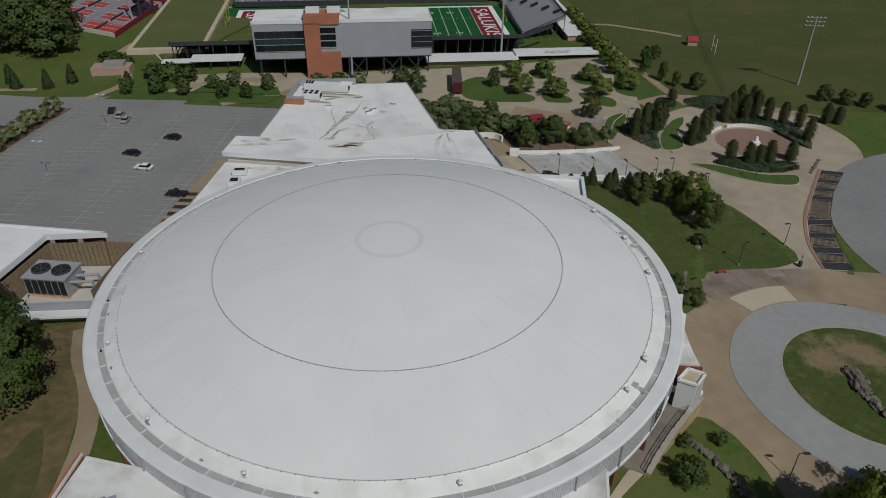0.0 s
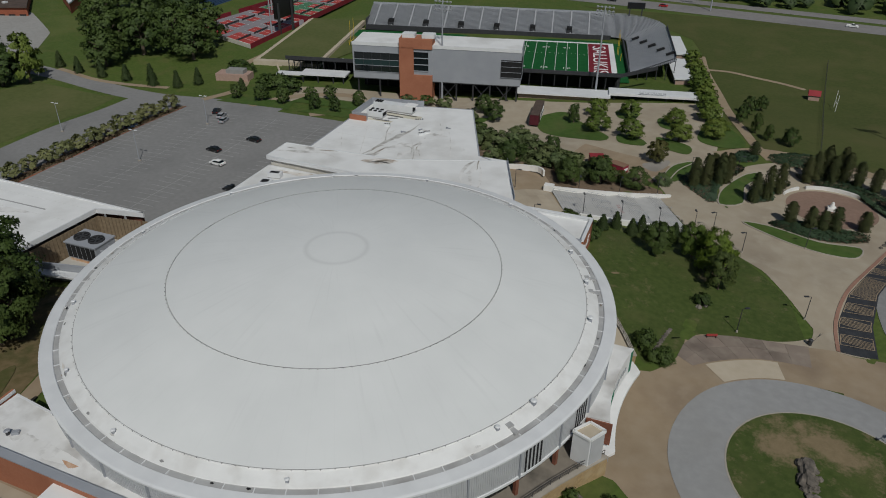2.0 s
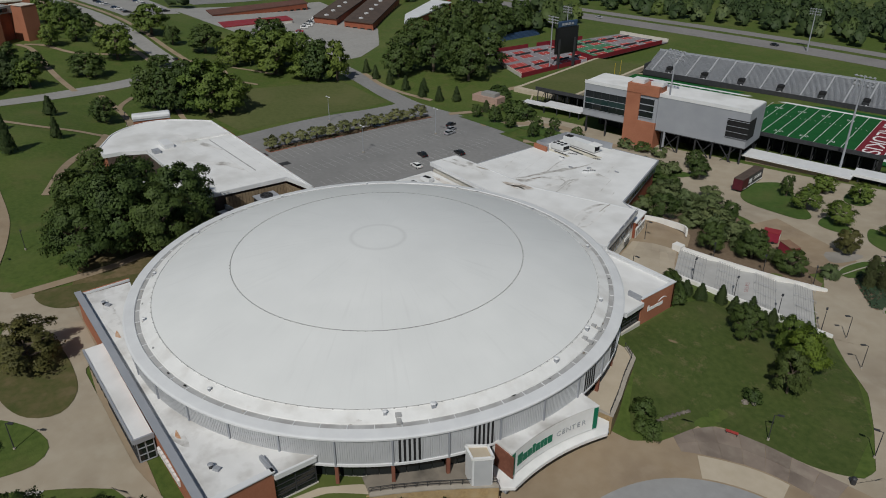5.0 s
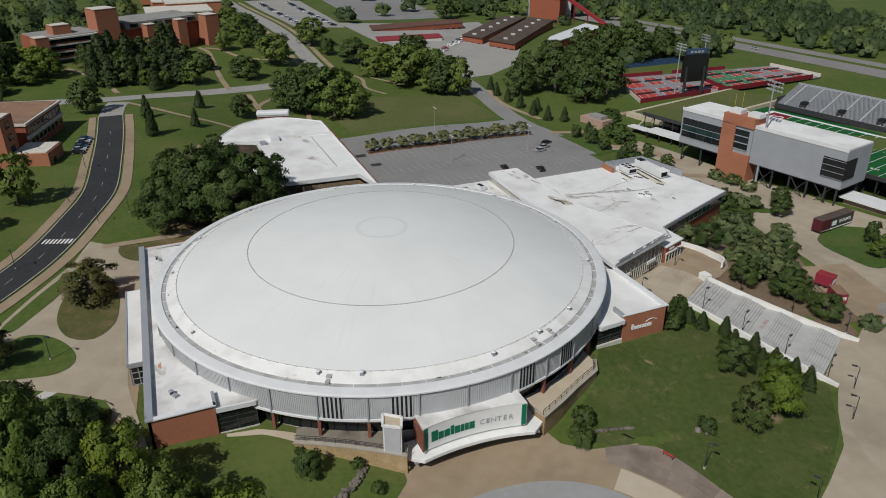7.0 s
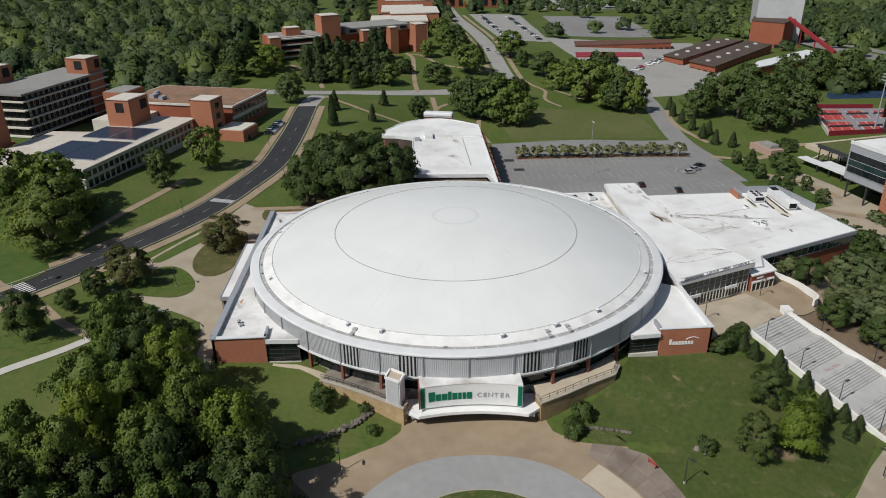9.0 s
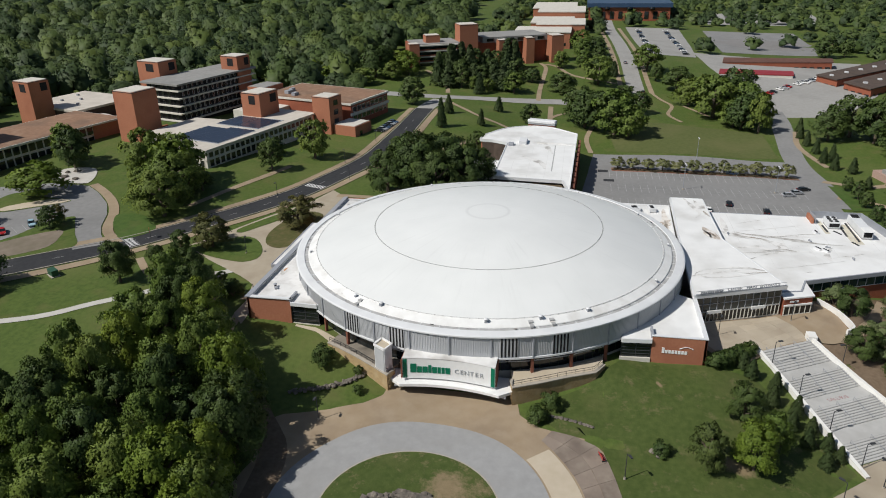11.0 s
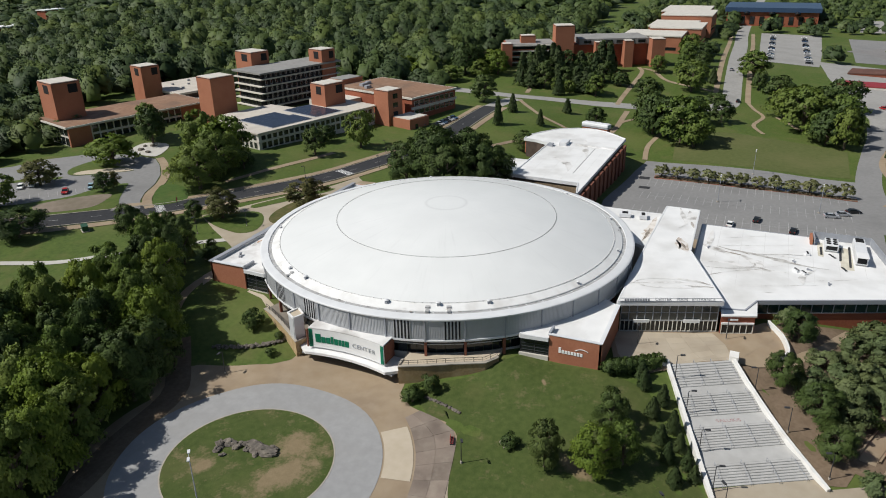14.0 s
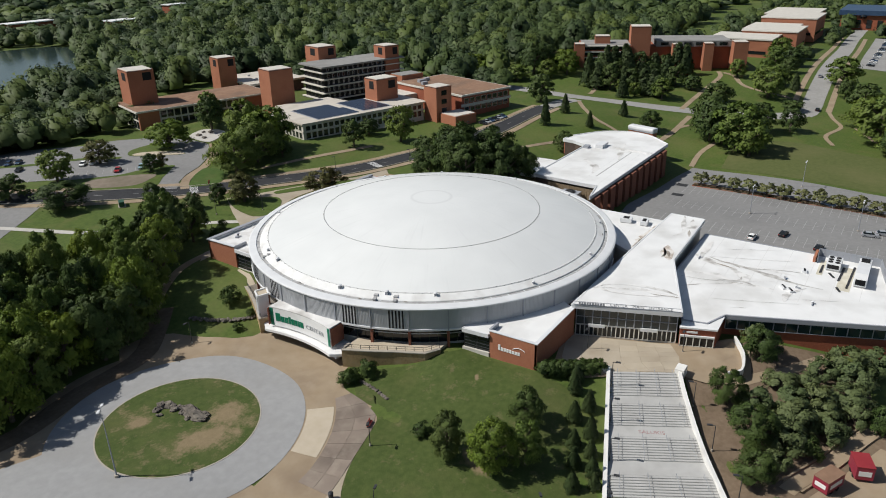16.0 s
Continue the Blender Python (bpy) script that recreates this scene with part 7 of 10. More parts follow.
for x, y, yaw, kind_ in ((-25.0, 81.9, 20, 0), (-19.4, 82.6, 35, 1), (-18.4, 84.2, 35, 1), (-14.4, 89.3, 0, 0), (-27.1, 61.9, 0, 0), (-21.0, 85.0, 70, 0), (-31.0, 85.2, 10, 1)):
    b = thing("roof_duct", "small grey pipe and vent on the white roof", "duct", "small vents on the wing roof", at=pose(x, y, 7.5, 0, 0, yaw))
    if kind_:
        part("curb_box", Geo().box(-0.9, 0.9, -0.5, 0.5, 0, 0.5), FASCIA, b, bevel=0.04)
        for q in range(3):
            part("dark_cap", Geo().tube((-0.6 + 0.6 * q, 0, 0.5), (-0.6 + 0.6 * q, 0, 0.65), 0.2, 0.2, 10), SHADEANDGRIME, b)
    else:
        part("duct_pipe", Geo().tube((0, 0, 0), (0, 0, 0.6), 0.22, 0.22, 8), GREYMETAL, b)
        part("duct_run", Geo().beam((0, 0, 0.25), (1.1, 0, 0.25), 0.22, 0.22), GREYMETAL, b)
        part("duct_cap", Geo().tube((0, 0, 0.6), (0, 0, 0.72), 0.36, 0.26, 8), FASCIA, b)
for x, y, z in ((-27.4, -44.6, 9.7), (25.7, -45.6, 9.7)):
    b = thing("roof_duct", "small grey pipe vent on the white roof", "duct", "small vents on the south roof", at=pose(x, y, z, 0, 0, 30))
    part("duct_pipe", Geo().tube((0, 0, 0), (0, 0, 0.7), 0.28, 0.28, 10), DARKMETAL, b)
    part("duct_cap", Geo().tube((0, 0, 0.7), (0, 0, 0.85), 0.45, 0.3, 10), GREYMETAL, b)
    part("curb_box", Geo().box(0.5, 1.5, -0.35, 0.35, 0, 0.45), GREYMETAL, b, bevel=0.04)
for x, y, w, d in ((-41, 43, 1.6, 1.0), (-40.5, 38, 1.2, 1.6)):
    u = thing("rooftop_unit", "white boxy rooftop unit on the service roof", "air handler", at=pose(x, y, 8.0, 0, 0, 10))
    part("unit_body", Geo().box(-w, w, -d, d, 0.2, 1.3), FASCIA, u, bevel=0.05)
    part("unit_base", Geo().box(-w + 0.15, w - 0.15, -d + 0.15, d - 0.15, 0, 0.2), GUTTER, u)
    part("unit_grille", Geo().box(-w * 0.7, w * 0.7, -d * 0.5, d * 0.5, 1.3, 1.36), SHADEANDGRIME, u)


# dark water stains lying on the membrane roofs
def stain(pts, width, z, material=STAIN):
    line_ = spline(pts, 0.8)
    g = Geo()
    wob = [width * (0.6 + 0.4 * noise.noise(Vector((x * 0.35, y * 0.35, 3.0))) ** 2 * 4) * (1 - abs(2 * i / (len(line_) - 1) - 1)) ** 0.6 for i, (x, y) in enumerate(line_)]
    l = [(p[0] - 0.4 * w, p[1] + 0.6 * w, z) for p, w in zip(line_, wob)]
    r = [(p[0] + 0.4 * w, p[1] - 0.6 * w, z) for p, w in zip(line_, wob)]
    g.quadstrip(l, r)
    return g


stains = tagged(new("roof_stains"), "dark water stains and ponding marks on the white roofs", "stain", kind="structure")
for k, (pts, w, z, m_) in enumerate((([(7.7, 48), (5.5, 52), (4.2, 56), (2.7, 59.5)], 2.2, 10.43, STAIN), ([(2.7, 56), (3.4, 60), (3.4, 65.6)], 1.8, 10.43, STAIN), ([(3.9, 61.6), (3.4, 64), (3.1, 66)], 0.9, 10.44, CORE), ([(7.9, 47.9), (7.1, 48.6), (6.2, 50.6)], 0.6, 10.44, CORE), ([(-45, 55), (-39, 56.2), (-32, 57.6)], 1.8, 10.43, STAIN), ([(-36.5, 56.4), (-34, 57), (-31.8, 57.6)], 0.9, 10.44, CORE), ([(-24, 54.6), (-19.6, 55.8), (-15, 57.8)], 2.4, 10.43, RUST), ([(-20.6, 55.6), (-18.3, 56.6), (-16.6, 57.2)], 0.9, 10.44, CORE),
                      ([(-47, 52.2), (-41, 53.6), (-34.7, 55.3), (-30.2, 53.7)], 1.0, 10.44, STAIN), ([(-38, 54.4), (-34.7, 55.3), (-32, 54.4)], 0.5, 10.45, CORE), ([(-22.3, 54.1), (-18.6, 55.7), (-15.9, 55.5)], 0.7, 10.45, CORE), ([(2.3, 65.1), (1.4, 60.8), (2.0, 55.2), (4.4, 50.5), (6.5, 48.7)], 1.7, 10.44, STAIN), ([(6.5, 48.7), (7.6, 50.8), (6.8, 55.8), (4.7, 61.8), (2.6, 64.8)], 1.5, 10.45, STAIN), ([(3.4, 63.2), (4.2, 61.4), (4.4, 59.6)], 0.45, 10.46, CORE),
                      ([(-28.9, 63.4), (-27.6, 67), (-26.7, 72.4), (-25, 78.1), (-23.2, 84.2), (-22.9, 90.4)], 1.2, 7.54, SMEAR), ([(-13.7, 65.3), (-16.7, 70), (-18.8, 73.3), (-21, 73.1)], 1.0, 7.55, SMEAR), ([(-16.4, 68.3), (-18.1, 73.4), (-17.3, 77.2)], 0.9, 7.55, SMEAR), ([(-26.5, 70), (-26.7, 74.5), (-29.1, 80.8), (-29.9, 85.1)], 0.9, 7.54, SMEAR), ([(-14.4, 60.9), (-15.1, 66.5), (-17.9, 73.6), (-23.5, 82.8)], 0.9, 7.55, SMEAR), ([(-27.4, 66), (-26.8, 70), (-25.6, 72)], 0.5, 7.56, CORE),
                      ([(-42.2, 79.8), (-39, 73), (-34.8, 64.4)], 0.7, 7.54, STAIN), ([(-36, 82.6), (-32, 72), (-28.9, 63.4)], 0.8, 7.54, STAIN), ([(-13, 87.5), (-9, 78), (-5.9, 69.6)], 0.7, 7.54, STAIN), ([(-21, 97.1), (-18, 93), (-14, 84)], 0.8, 7.54, STAIN), ([(-5.6, 78.7), (-4, 75), (-1.9, 71.9)], 0.6, 7.54, STAIN),
                      ([(-29, 60.4), (-27, 63), (-25.8, 66), (-24.2, 71.5)], 2.6, 7.53, STAIN), ([(-26, 65), (-25.2, 68), (-24.5, 70.8)], 0.8, 7.54, CORE), ([(-7.4, 61), (-11.6, 65.5), (-14.9, 70), (-17.2, 76), (-17.4, 81)], 2.8, 7.53, STAIN), ([(-15.4, 70), (-16.6, 72.2), (-17.2, 75)], 0.8, 7.54, CORE), ([(-17.3, 61.4), (-19, 67), (-17, 72)], 2.0, 7.53, STAIN), ([(-24.4, 70), (-21, 74), (-17.4, 75)], 1.8, 7.53, STAIN), ([(-25, 69), (-28, 76), (-27.4, 84)], 1.8, 7.53, STAIN), ([(-40, 62), (-33, 62), (-27, 62)], 1.6, 7.53, STAIN), ([(-22, 87), (-17, 84), (-12, 84)], 1.5, 7.53, STAIN),
                      ([(-17, -45.4), (-15.4, -45.8), (-14, -45.5)], 0.7, 9.735, ORANGERUST), ([(15.2, -46.6), (16.4, -46.9), (17.6, -46.7)], 0.6, 9.735, ORANGERUST), ([(13, -48), (16, -47), (20, -46.4)], 1.6, 9.73, STAIN), ([(-30, -43.6), (-24, -45), (-19, -45.2)], 1.8, 9.73, STAIN), ([(-26, -44), (-20, -45), (-14, -45)], 2.2, 9.73, STAIN), ([(-43.4, 46.4), (-36, 46.2), (-28, 46), (-23, 45.5)], 1.8, 8.03, RUST), ([(-34, 46.1), (-28, 46), (-24, 45.6)], 0.8, 8.04, CORE),
                      ([(-100, 0), (-92, 8), (-84, 10)], 2.0, 6.03, STAIN), ([(-128, 6), (-118, 8), (-104, 12)], 1.8, 6.03, STAIN))):
    part("stain", stain(pts, w * (1.5 if m_ != CORE else 1.2), z + 0.004 * (k % 9)), m_, stains)
for k in range(7):
    y = 64 + 5.6 * k
    part("membrane_seam", Geo().prism([(-43, y), (-1 - 0.62 * (y - 66) if y > 74 else 0, y), (-1 - 0.62 * (y - 66) if y > 74 else 0, y + 0.1), (-43, y + 0.1)], 7.5, 7.512), SEAMFAINT, stains)
for y in (-2, 4, 10, 16):
    part("membrane_seam", Geo().prism([(-116, y), (-74, y), (-74, y + 0.1), (-116, y + 0.1)], 6.0, 6.012), SEAMFAINT, stains)
part("membrane_seam", Geo().prism([(-116.2, 12.2), (-82.2, 12.1), (-82.2, 12.5), (-116.2, 12.6)], 6.0, 6.02), GUTTER, stains)

# ---- football stadium ----
SIN12, COS12 = math.sin(radians(12)), math.cos(radians(12))
STAD = Plot((-43.35, 206.9), (COS12, SIN12), (-SIN12, COS12))
FZ = -4.7
pitch_field = thing("football_field", "green artificial turf field with white lines and maroon end zones", "field")


def flat(a0, a1, b0, b1, z):
    return Geo().prism(STAD.rect(a0, a1, b0, b1), z - 0.3, z)


part("turf", flat(-76, 61, -29.5, 30, FZ), TURF, pitch_field, "dark green border turf")
for k in range(10):
    part("turf_strip", flat(-45.7 + 9.14 * k, -45.7 + 9.14 * (k + 1), -24.4, 24.4, FZ + 0.05 if k % 2 else FZ + 0.06), TURF, pitch_field)
for a0, a1, turn in ((45.8, 54.8, 0), (-54.8, -45.8, 0)):
    ez = part("end_zone", flat(a0, a1, -24.4, 24.4, FZ + 0.07), MAROON, pitch_field, "maroon end zone")
    x, y = STAD.at((a0 + a1) / 2, 0)
    lettering("end_zone_letters", "SALUKIS", WHITEPAINT, ez, pose(x, y, FZ + 0.12, 0, 0, -78) @ Matrix.Diagonal((1.35, 1, 1, 1)), 8.4, 0.01, "large white letters")
for k in range(21):
    a = -45.72 + 4.572 * k
    part("yard_line", flat(a - 0.09, a + 0.09, -24.4, 24.4, FZ + 0.1), WHITEPAINT, pitch_field)
for a0, a1, b0, b1 in ((-57, 57, 24.4, 26.2), (-57, 57, -26.2, -24.4), (54.8, 57, -24.4, 24.4), (-57, -54.8, -24.4, 24.4)):
    part("side_line", flat(a0, a1, b0, b1, FZ + 0.1), WHITEPAINT, pitch_field)
for a in np.arange(-36.6, 37, 9.144):
    for b in (-15.5, 15.5):
        x, y = STAD.at(a, b)
        n = str(int(50 - abs(round(a / 9.144)) * 10))
        lettering("yard_number", " ".join(n), WHITEPAINT, pitch_field, pose(x, y, FZ + 0.12, 0, 0, 12 if b < 0 else 192), 2.6, 0.005)
for k in range(0, 101, 2):
    a = -45.72 + 0.9144 * k
    part("hash_mark", flat(a - 0.08, a + 0.08, 6.0, 6.8, FZ + 0.1), WHITEPAINT, pitch_field)
for a, s in ((57.6, 1), (-57.6, -1)):
    gp = thing("goal_post", "yellow goal post behind the end zone", "goal post", "goal posts")
    x, y = STAD.at(a + s * 1.5, 0)
    yellow = surf("yellow_paint", (0.6, 0.42, 0.03), (0.65, 0.46, 0.04), 1.0, 0.5) if s > 0 else bpy.data.materials["yellow_paint"]
    part("post", Geo().tube((x, y, FZ), (x, y, FZ + 3), 0.12), yellow, gp)
    p, q = STAD.at(a, -2.8), STAD.at(a, 2.8)
    part("crossbar", Geo().tube((*p, FZ + 3), (*q, FZ + 3), 0.1), yellow, gp)
    for c in (p, q):
        part("upright", Geo().tube((*c, FZ + 3), (*c, FZ + 12), 0.08), yellow, gp)


def bleachers(parent, path, rows, rise, run, z0, side, label):
    """Stepped rows along a plan line of stadium coordinates, each row a seat plank and riser."""
    tier = part("tier", Geo().quadstrip([(*STAD.at(*q), z0 - 0.4) for q in path], [(*STAD.at(*q), z0 + rise * rows - 0.4) for q in offset(path, side * run * rows)]), DARKMETAL, parent, label)
    for k in range(rows):
        seats = Geo()
        l0 = offset(path, side * run * k)
        l1 = offset(path, side * run * (k + 1))
        z = z0 + rise * k
        p0, p1 = [(*STAD.at(*q), z) for q in l0], [(*STAD.at(*q), z) for q in l1]
        seats.quadstrip(p0, p1)
        seats.quadstrip([(x, y, z - rise) for x, y, _ in p0], p0)
        lm = offset(path, side * run * (k + 0.35))
        m0 = [(*STAD.at(*q), z + 0.42) for q in lm]
        m1 = [(*STAD.at(*q), z + 0.42) for q in offset(path, side * run * (k + 0.75))]
        seats.quadstrip(m0, m1)
        seats.quadstrip([(x, y, z + 0.3) for x, y, _ in m0], m0)
        part("bench", seats, BLEACHER, tier)
    return tier


AISLE = surf("aisle_metal", (0.325, 0.335, 0.35), (0.36, 0.37, 0.385), 0.5, 0.6)
stand_far = thing("far_grandstand", "long grey aluminium grandstand along the far side of the field", "grandstand")
bleachers(stand_far, [(-60, 33), (52, 33)], 26, 0.255, 0.62, -3.0, 1, "rows of grey aluminium benches")
part("front_wall", Geo().prism(STAD.rect(-60, 56, 32.5, 33), -5, -2.6), DARKMETAL, stand_far)
part("back_wall", Geo().prism(STAD.rect(-60, 54, 49.2, 49.6), -6, 4.4), GREYMETAL, stand_far)
part("under_wall", Geo().prism(STAD.rect(-60, -59.6, 33, 49.3), -6, 0), DARKMETAL, stand_far)
for a in (-48, -31, -14, 3, 20, 37):
    # Solid block; near-black stands for the shade in the tunnel mouth.
    tn = part("tunnel", Geo().prism(STAD.rect(a - 1.2, a + 1.2, 34, 37), -3, -0.2), SHADEANDGRIME, stand_far, "dark entry tunnel")
    part("tunnel_wall", Geo().prism(STAD.rect(a - 1.4, a + 1.4, 33.8, 34.1), -3, -1.4), DARKMETAL, tn)
for a in np.arange(-56, 52, 8.5):
    g = Geo()
    q = STAD.rect(a - 0.3, a + 0.3, 33, 33 + 0.62 * 26)
    g.prism(q, -4, 0, [-2.6 + (0.255 * 26 if i in (2, 3) else 0) for i in range(4)])
    part("aisle", g, AISLE, stand_far, "pale aisle steps")
stand_end = thing("end_grandstand", "grey aluminium corner and end grandstand on dark steel legs", "grandstand")
bleachers(stand_end, [(51.6, 33.0), (56, 33.0), (58.6, 32.6), (60.6, 31.6), (61.9, 29.9), (62.5, 27.4), (62.6, 24.0), (62.4, 10), (62.0, -8), (61.6, -20), (61.0, -23.5)][::-1], 24, 0.285, 0.70, -3.0, -1, "rows of dark grey aluminium benches")
part("back_rail", Geo().beam((*STAD.at(79.4, 26), 4.4), (*STAD.at(78.0, -23), 4.4), 0.15, 1.2), DARKMETAL, stand_end, "dark slatted back rail")
part("front_wall", Geo().prism(STAD.rect(61.0, 61.6, -22, 28), -5, -2.6), DARKMETAL, stand_end)
part("side_frame", Geo().beam((*STAD.at(61.4, -24.2), -2.9), (*STAD.at(78.0, -24.2), 3.9), 0.3, 0.9), DARKMETAL, stand_end)
for a in (64.5, 68, 71.5, 75, 78):
    for b in (26, 13.5, 1, -11.5, -23.6):
        (x, y), z = STAD.at(a, b), -3.2 + 0.405 * (a - 62)
        part("leg", Geo().beam((x, y, -6.5), (x, y, z), 0.28, 0.28), DARKMETAL, stand_end)
for k in range(5):
    a0, a1, b = 64.6 + 2.6 * k, 67.6 + 2.6 * k, 22 - 9.5 * k
    (x0, y0), (x1, y1) = STAD.at(a0, b), STAD.at(a1, b)
    # Near-black bar laid on the rows paints a shaded entry.
    part("aisle", Geo().beam((x0, y0, -2.2 + 0.407 * (a0 - 62)), (x1, y1, -2.2 + 0.407 * (a1 - 62)), 1.4, 0.7), SHADEANDGRIME, stand_end, "dark entry in the rows")
scores = thing("small_scoreboard", "small dark scoreboard on the stand corner", "scoreboard")
x, y = STAD.at(68, 47)
part("board", Geo().prism(STAD.rect(63, 71, 46.6, 47.4), 6.8, 9.6), SCREEN, scores)
part("board_post", Geo().prism(STAD.rect(64, 64.5, 46.8, 47.2), -6, 7), DARKMETAL, scores)
part("board_post", Geo().prism(STAD.rect(69.6, 70.1, 46.8, 47.2), -6, 7), DARKMETAL, scores)
stand_near = thing("near_grandstand", "dark steel-framed grandstand below the press box", "grandstand")
bleachers(stand_near, [(-70, -29.5), (56, -29.5)], 24, 0.21, 0.62, -3.2, -1, "rows of grey aluminium benches")
part("back_rail", Geo().prism(STAD.rect(-72, 57, -44.6, -44.3), 1.6, 3.0), DARKMETAL, stand_near, "dark slatted back rail")
part("end_rail", Geo().beam((*STAD.at(57, -44.4), 2.4), (*STAD.at(70, -36), 3.4), 0.3, 1.4), DARKMETAL, stand_near)
for k in range(28):
    a = -71 + 4.7 * k
    fr = Geo()
    for b, zt in ((-44, 1.8), (-38, 0.2)):
        x, y = STAD.at(a, b)
        fr.beam((x, y, -6), (x, y, zt), 0.3, 0.3)
    fr.beam((*STAD.at(a, -44), 1.5), (*STAD.at(a, -30), -3.4), 0.35, 0.45)
    fr.beam((*STAD.at(a, -44), -5.6), (*STAD.at(a, -38), 0.0), 0.18, 0.18)
    part("frame", fr, DARKMETAL, stand_near)
# Added sheet, near-black in place of the shade beneath the rows.
part("shade_wall", Geo().prism(STAD.rect(-60, 57, -36, -35.4), -6, -0.6), SHADEANDGRIME, stand_near, "near-black sheet for the shade under the seats")

press = thing("press_box", "grey metal press box raised on steel with a brick stair tower", "building")
part("box_body", Geo().prism(STAD.rect(-39.6, 20.6, -62.4, -47.8), 1.8, 14.1), GREYMETAL, press, "grey metal panel walls", bevel=0.05)
part("box_roof", Geo().prism(STAD.rect(-39.4, 20.4, -62.2, -48.0), 14.1, 14.5), MEMBRANE, press, "white flat roof")
part("roof_rim", Geo().prism(STAD.rect(-39.7, 20.7, -62.55, -62.2), 13.6, 14.75), FASCIA, press)
part("window_band", Geo().prism(STAD.rect(-39.0, -22.5, -62.5, -62.2), 8.7, 11.3), GLASS, press, "long dark glass band")
part("window_band", Geo().prism(STAD.rect(-39.0, -22.5, -62.5, -62.2), 4.3, 6.6), GLASS, press, "long dark glass band")
part("spandrel", Geo().prism(STAD.rect(-39.0, -22.5, -62.52, -62.2), 6.6, 8.7), TEALGLASS, press, "green glass spandrel band")
for k in range(6):
    part("mullion", Geo().prism(STAD.rect(-38.9 + 3.2 * k, -38.8 + 3.2 * k, -62.58, -62.45), 4.3, 11.3), DARKMETAL, press)
for z in (4.3, 6.6, 8.7, 11.3):
    part("sill_rail", Geo().prism(STAD.rect(-39.1, -22.5, -62.6, -62.45), z - 0.08, z + 0.08), GREYMETAL, press)
# Opening is a solid block, its shade put into the colour.
part("corner_opening", Geo().prism(STAD.rect(13.6, 20.75, -62.6, -56), 4.6, 10.9), SHADEANDGRIME, press, "corner stair opening coloured near-black for shade")
for k in range(4):
    part("opening_bar", Geo().beam((*STAD.at(13.7, -62.75), 4.8 + 1.9 * k), (*STAD.at(20.8, -62.75), 4.8 + 1.9 * k), 0.12, 0.12), GREYMETAL, press)
tower = part("stair_tower", Geo().prism(STAD.rect(-22.4, -10.6, -63.4, -57), -6, 4.2), BRICK, press, "orange brick stair tower", bevel=0.04)
part("tower_pier", Geo().prism(STAD.rect(-22.4, -17.2, -63.4, -57), 4.2, 13.9), BRICK, tower)
part("tower_head", Geo().prism(STAD.rect(-22.4, -10.6, -63.4, -57), 13.4, 16.8), BRICK, tower)
part("tower_glass", Geo().prism(STAD.rect(-17.2, -12.0, -63.0, -62), 5.4, 12.6), GLASS, tower, "dark stair window")
for k in range(4):
    part("glass_bar", Geo().prism(STAD.rect(-17.2, -12.0, -63.15, -63.0), 5.4 + 2.3 * k, 5.7 + 2.3 * k), GREYMETAL, tower)
part("tower_grey", Geo().prism(STAD.rect(-17.2, -10.7, -62.9, -62.2), 4.2, 13.4), GREYMETAL, tower)
for a0, a1 in ((-21.5, -17), (-14.5, -10)):
    part("roof_unit", Geo().prism(STAD.rect(a0, a1, -62, -58.5), 16.8, 18.2), FASCIA, tower, bevel=0.05)
for a in (-38, -30, -8, -2, 4, 10, 16, 19.5):
    for b in (-61.8, -50):
        x, y = STAD.at(a, b)
        part("leg", Geo().beam((x, y, -6), (x, y, 1.8), 0.45, 0.45), DARKMETAL, press)
for a0 in (-8, 4, 12):
    part("brace", Geo().beam((*STAD.at(a0, -61.8), -5.5), (*STAD.at(a0 + 6, -61.8), 1.6), 0.25, 0.25), DARKMETAL, press)
    part("brace", Geo().beam((*STAD.at(a0 + 6, -61.8), -5.5), (*STAD.at(a0, -61.8), 1.6), 0.25, 0.25), DARKMETAL, press)
# Added near-black sheet: shade under the box together with its dark boards.
part("undercroft", Geo().prism(STAD.rect(-39, 20, -50, -49.4), -6, 1.8), SHADEANDGRIME, press)
part("soffit", Geo().prism(STAD.rect(-39.5, 20.5, -62.3, -47.9), 1.5, 1.8), DARKMETAL, press)

conc = thing("concession_row", "long low pinkish concession building with a white roof", "building")
part("conc_wall", Geo().prism(STAD.rect(20, 52, -57, -51), -6.5, -2.0), PINKBLOCK, conc)
part("conc_roof", Geo().prism(STAD.rect(19, 52.5, -58.5, -50.5), -2.0, -1.5), FASCIA, conc)
gate = thing("entrance_gate", "white flat canopy over the stadium gate", "canopy")
part("gate_roof", Geo().prism(STAD.rect(52, 83, -56, -49.5), -1.6, -0.7), FASCIA, gate, bevel=0.06)
for a in (54, 60, 66, 72, 78, 82):
    part("gate_post", Geo().beam((*STAD.at(a, -54.8), -6), (*STAD.at(a, -54.8), -1.6), 0.4, 0.4), DARKMETAL, gate)
part("gate_fence", Geo().prism(STAD.rect(53, 82, -52.2, -52), -6, -2.6), DARKMETAL, gate)
lettering("gate_letters", "SALUKI STADIUM", GREYMETAL, gate, pose(*STAD.at(67, -56.1), -0.1, 90, 0, 12), 1.2, 0.08)
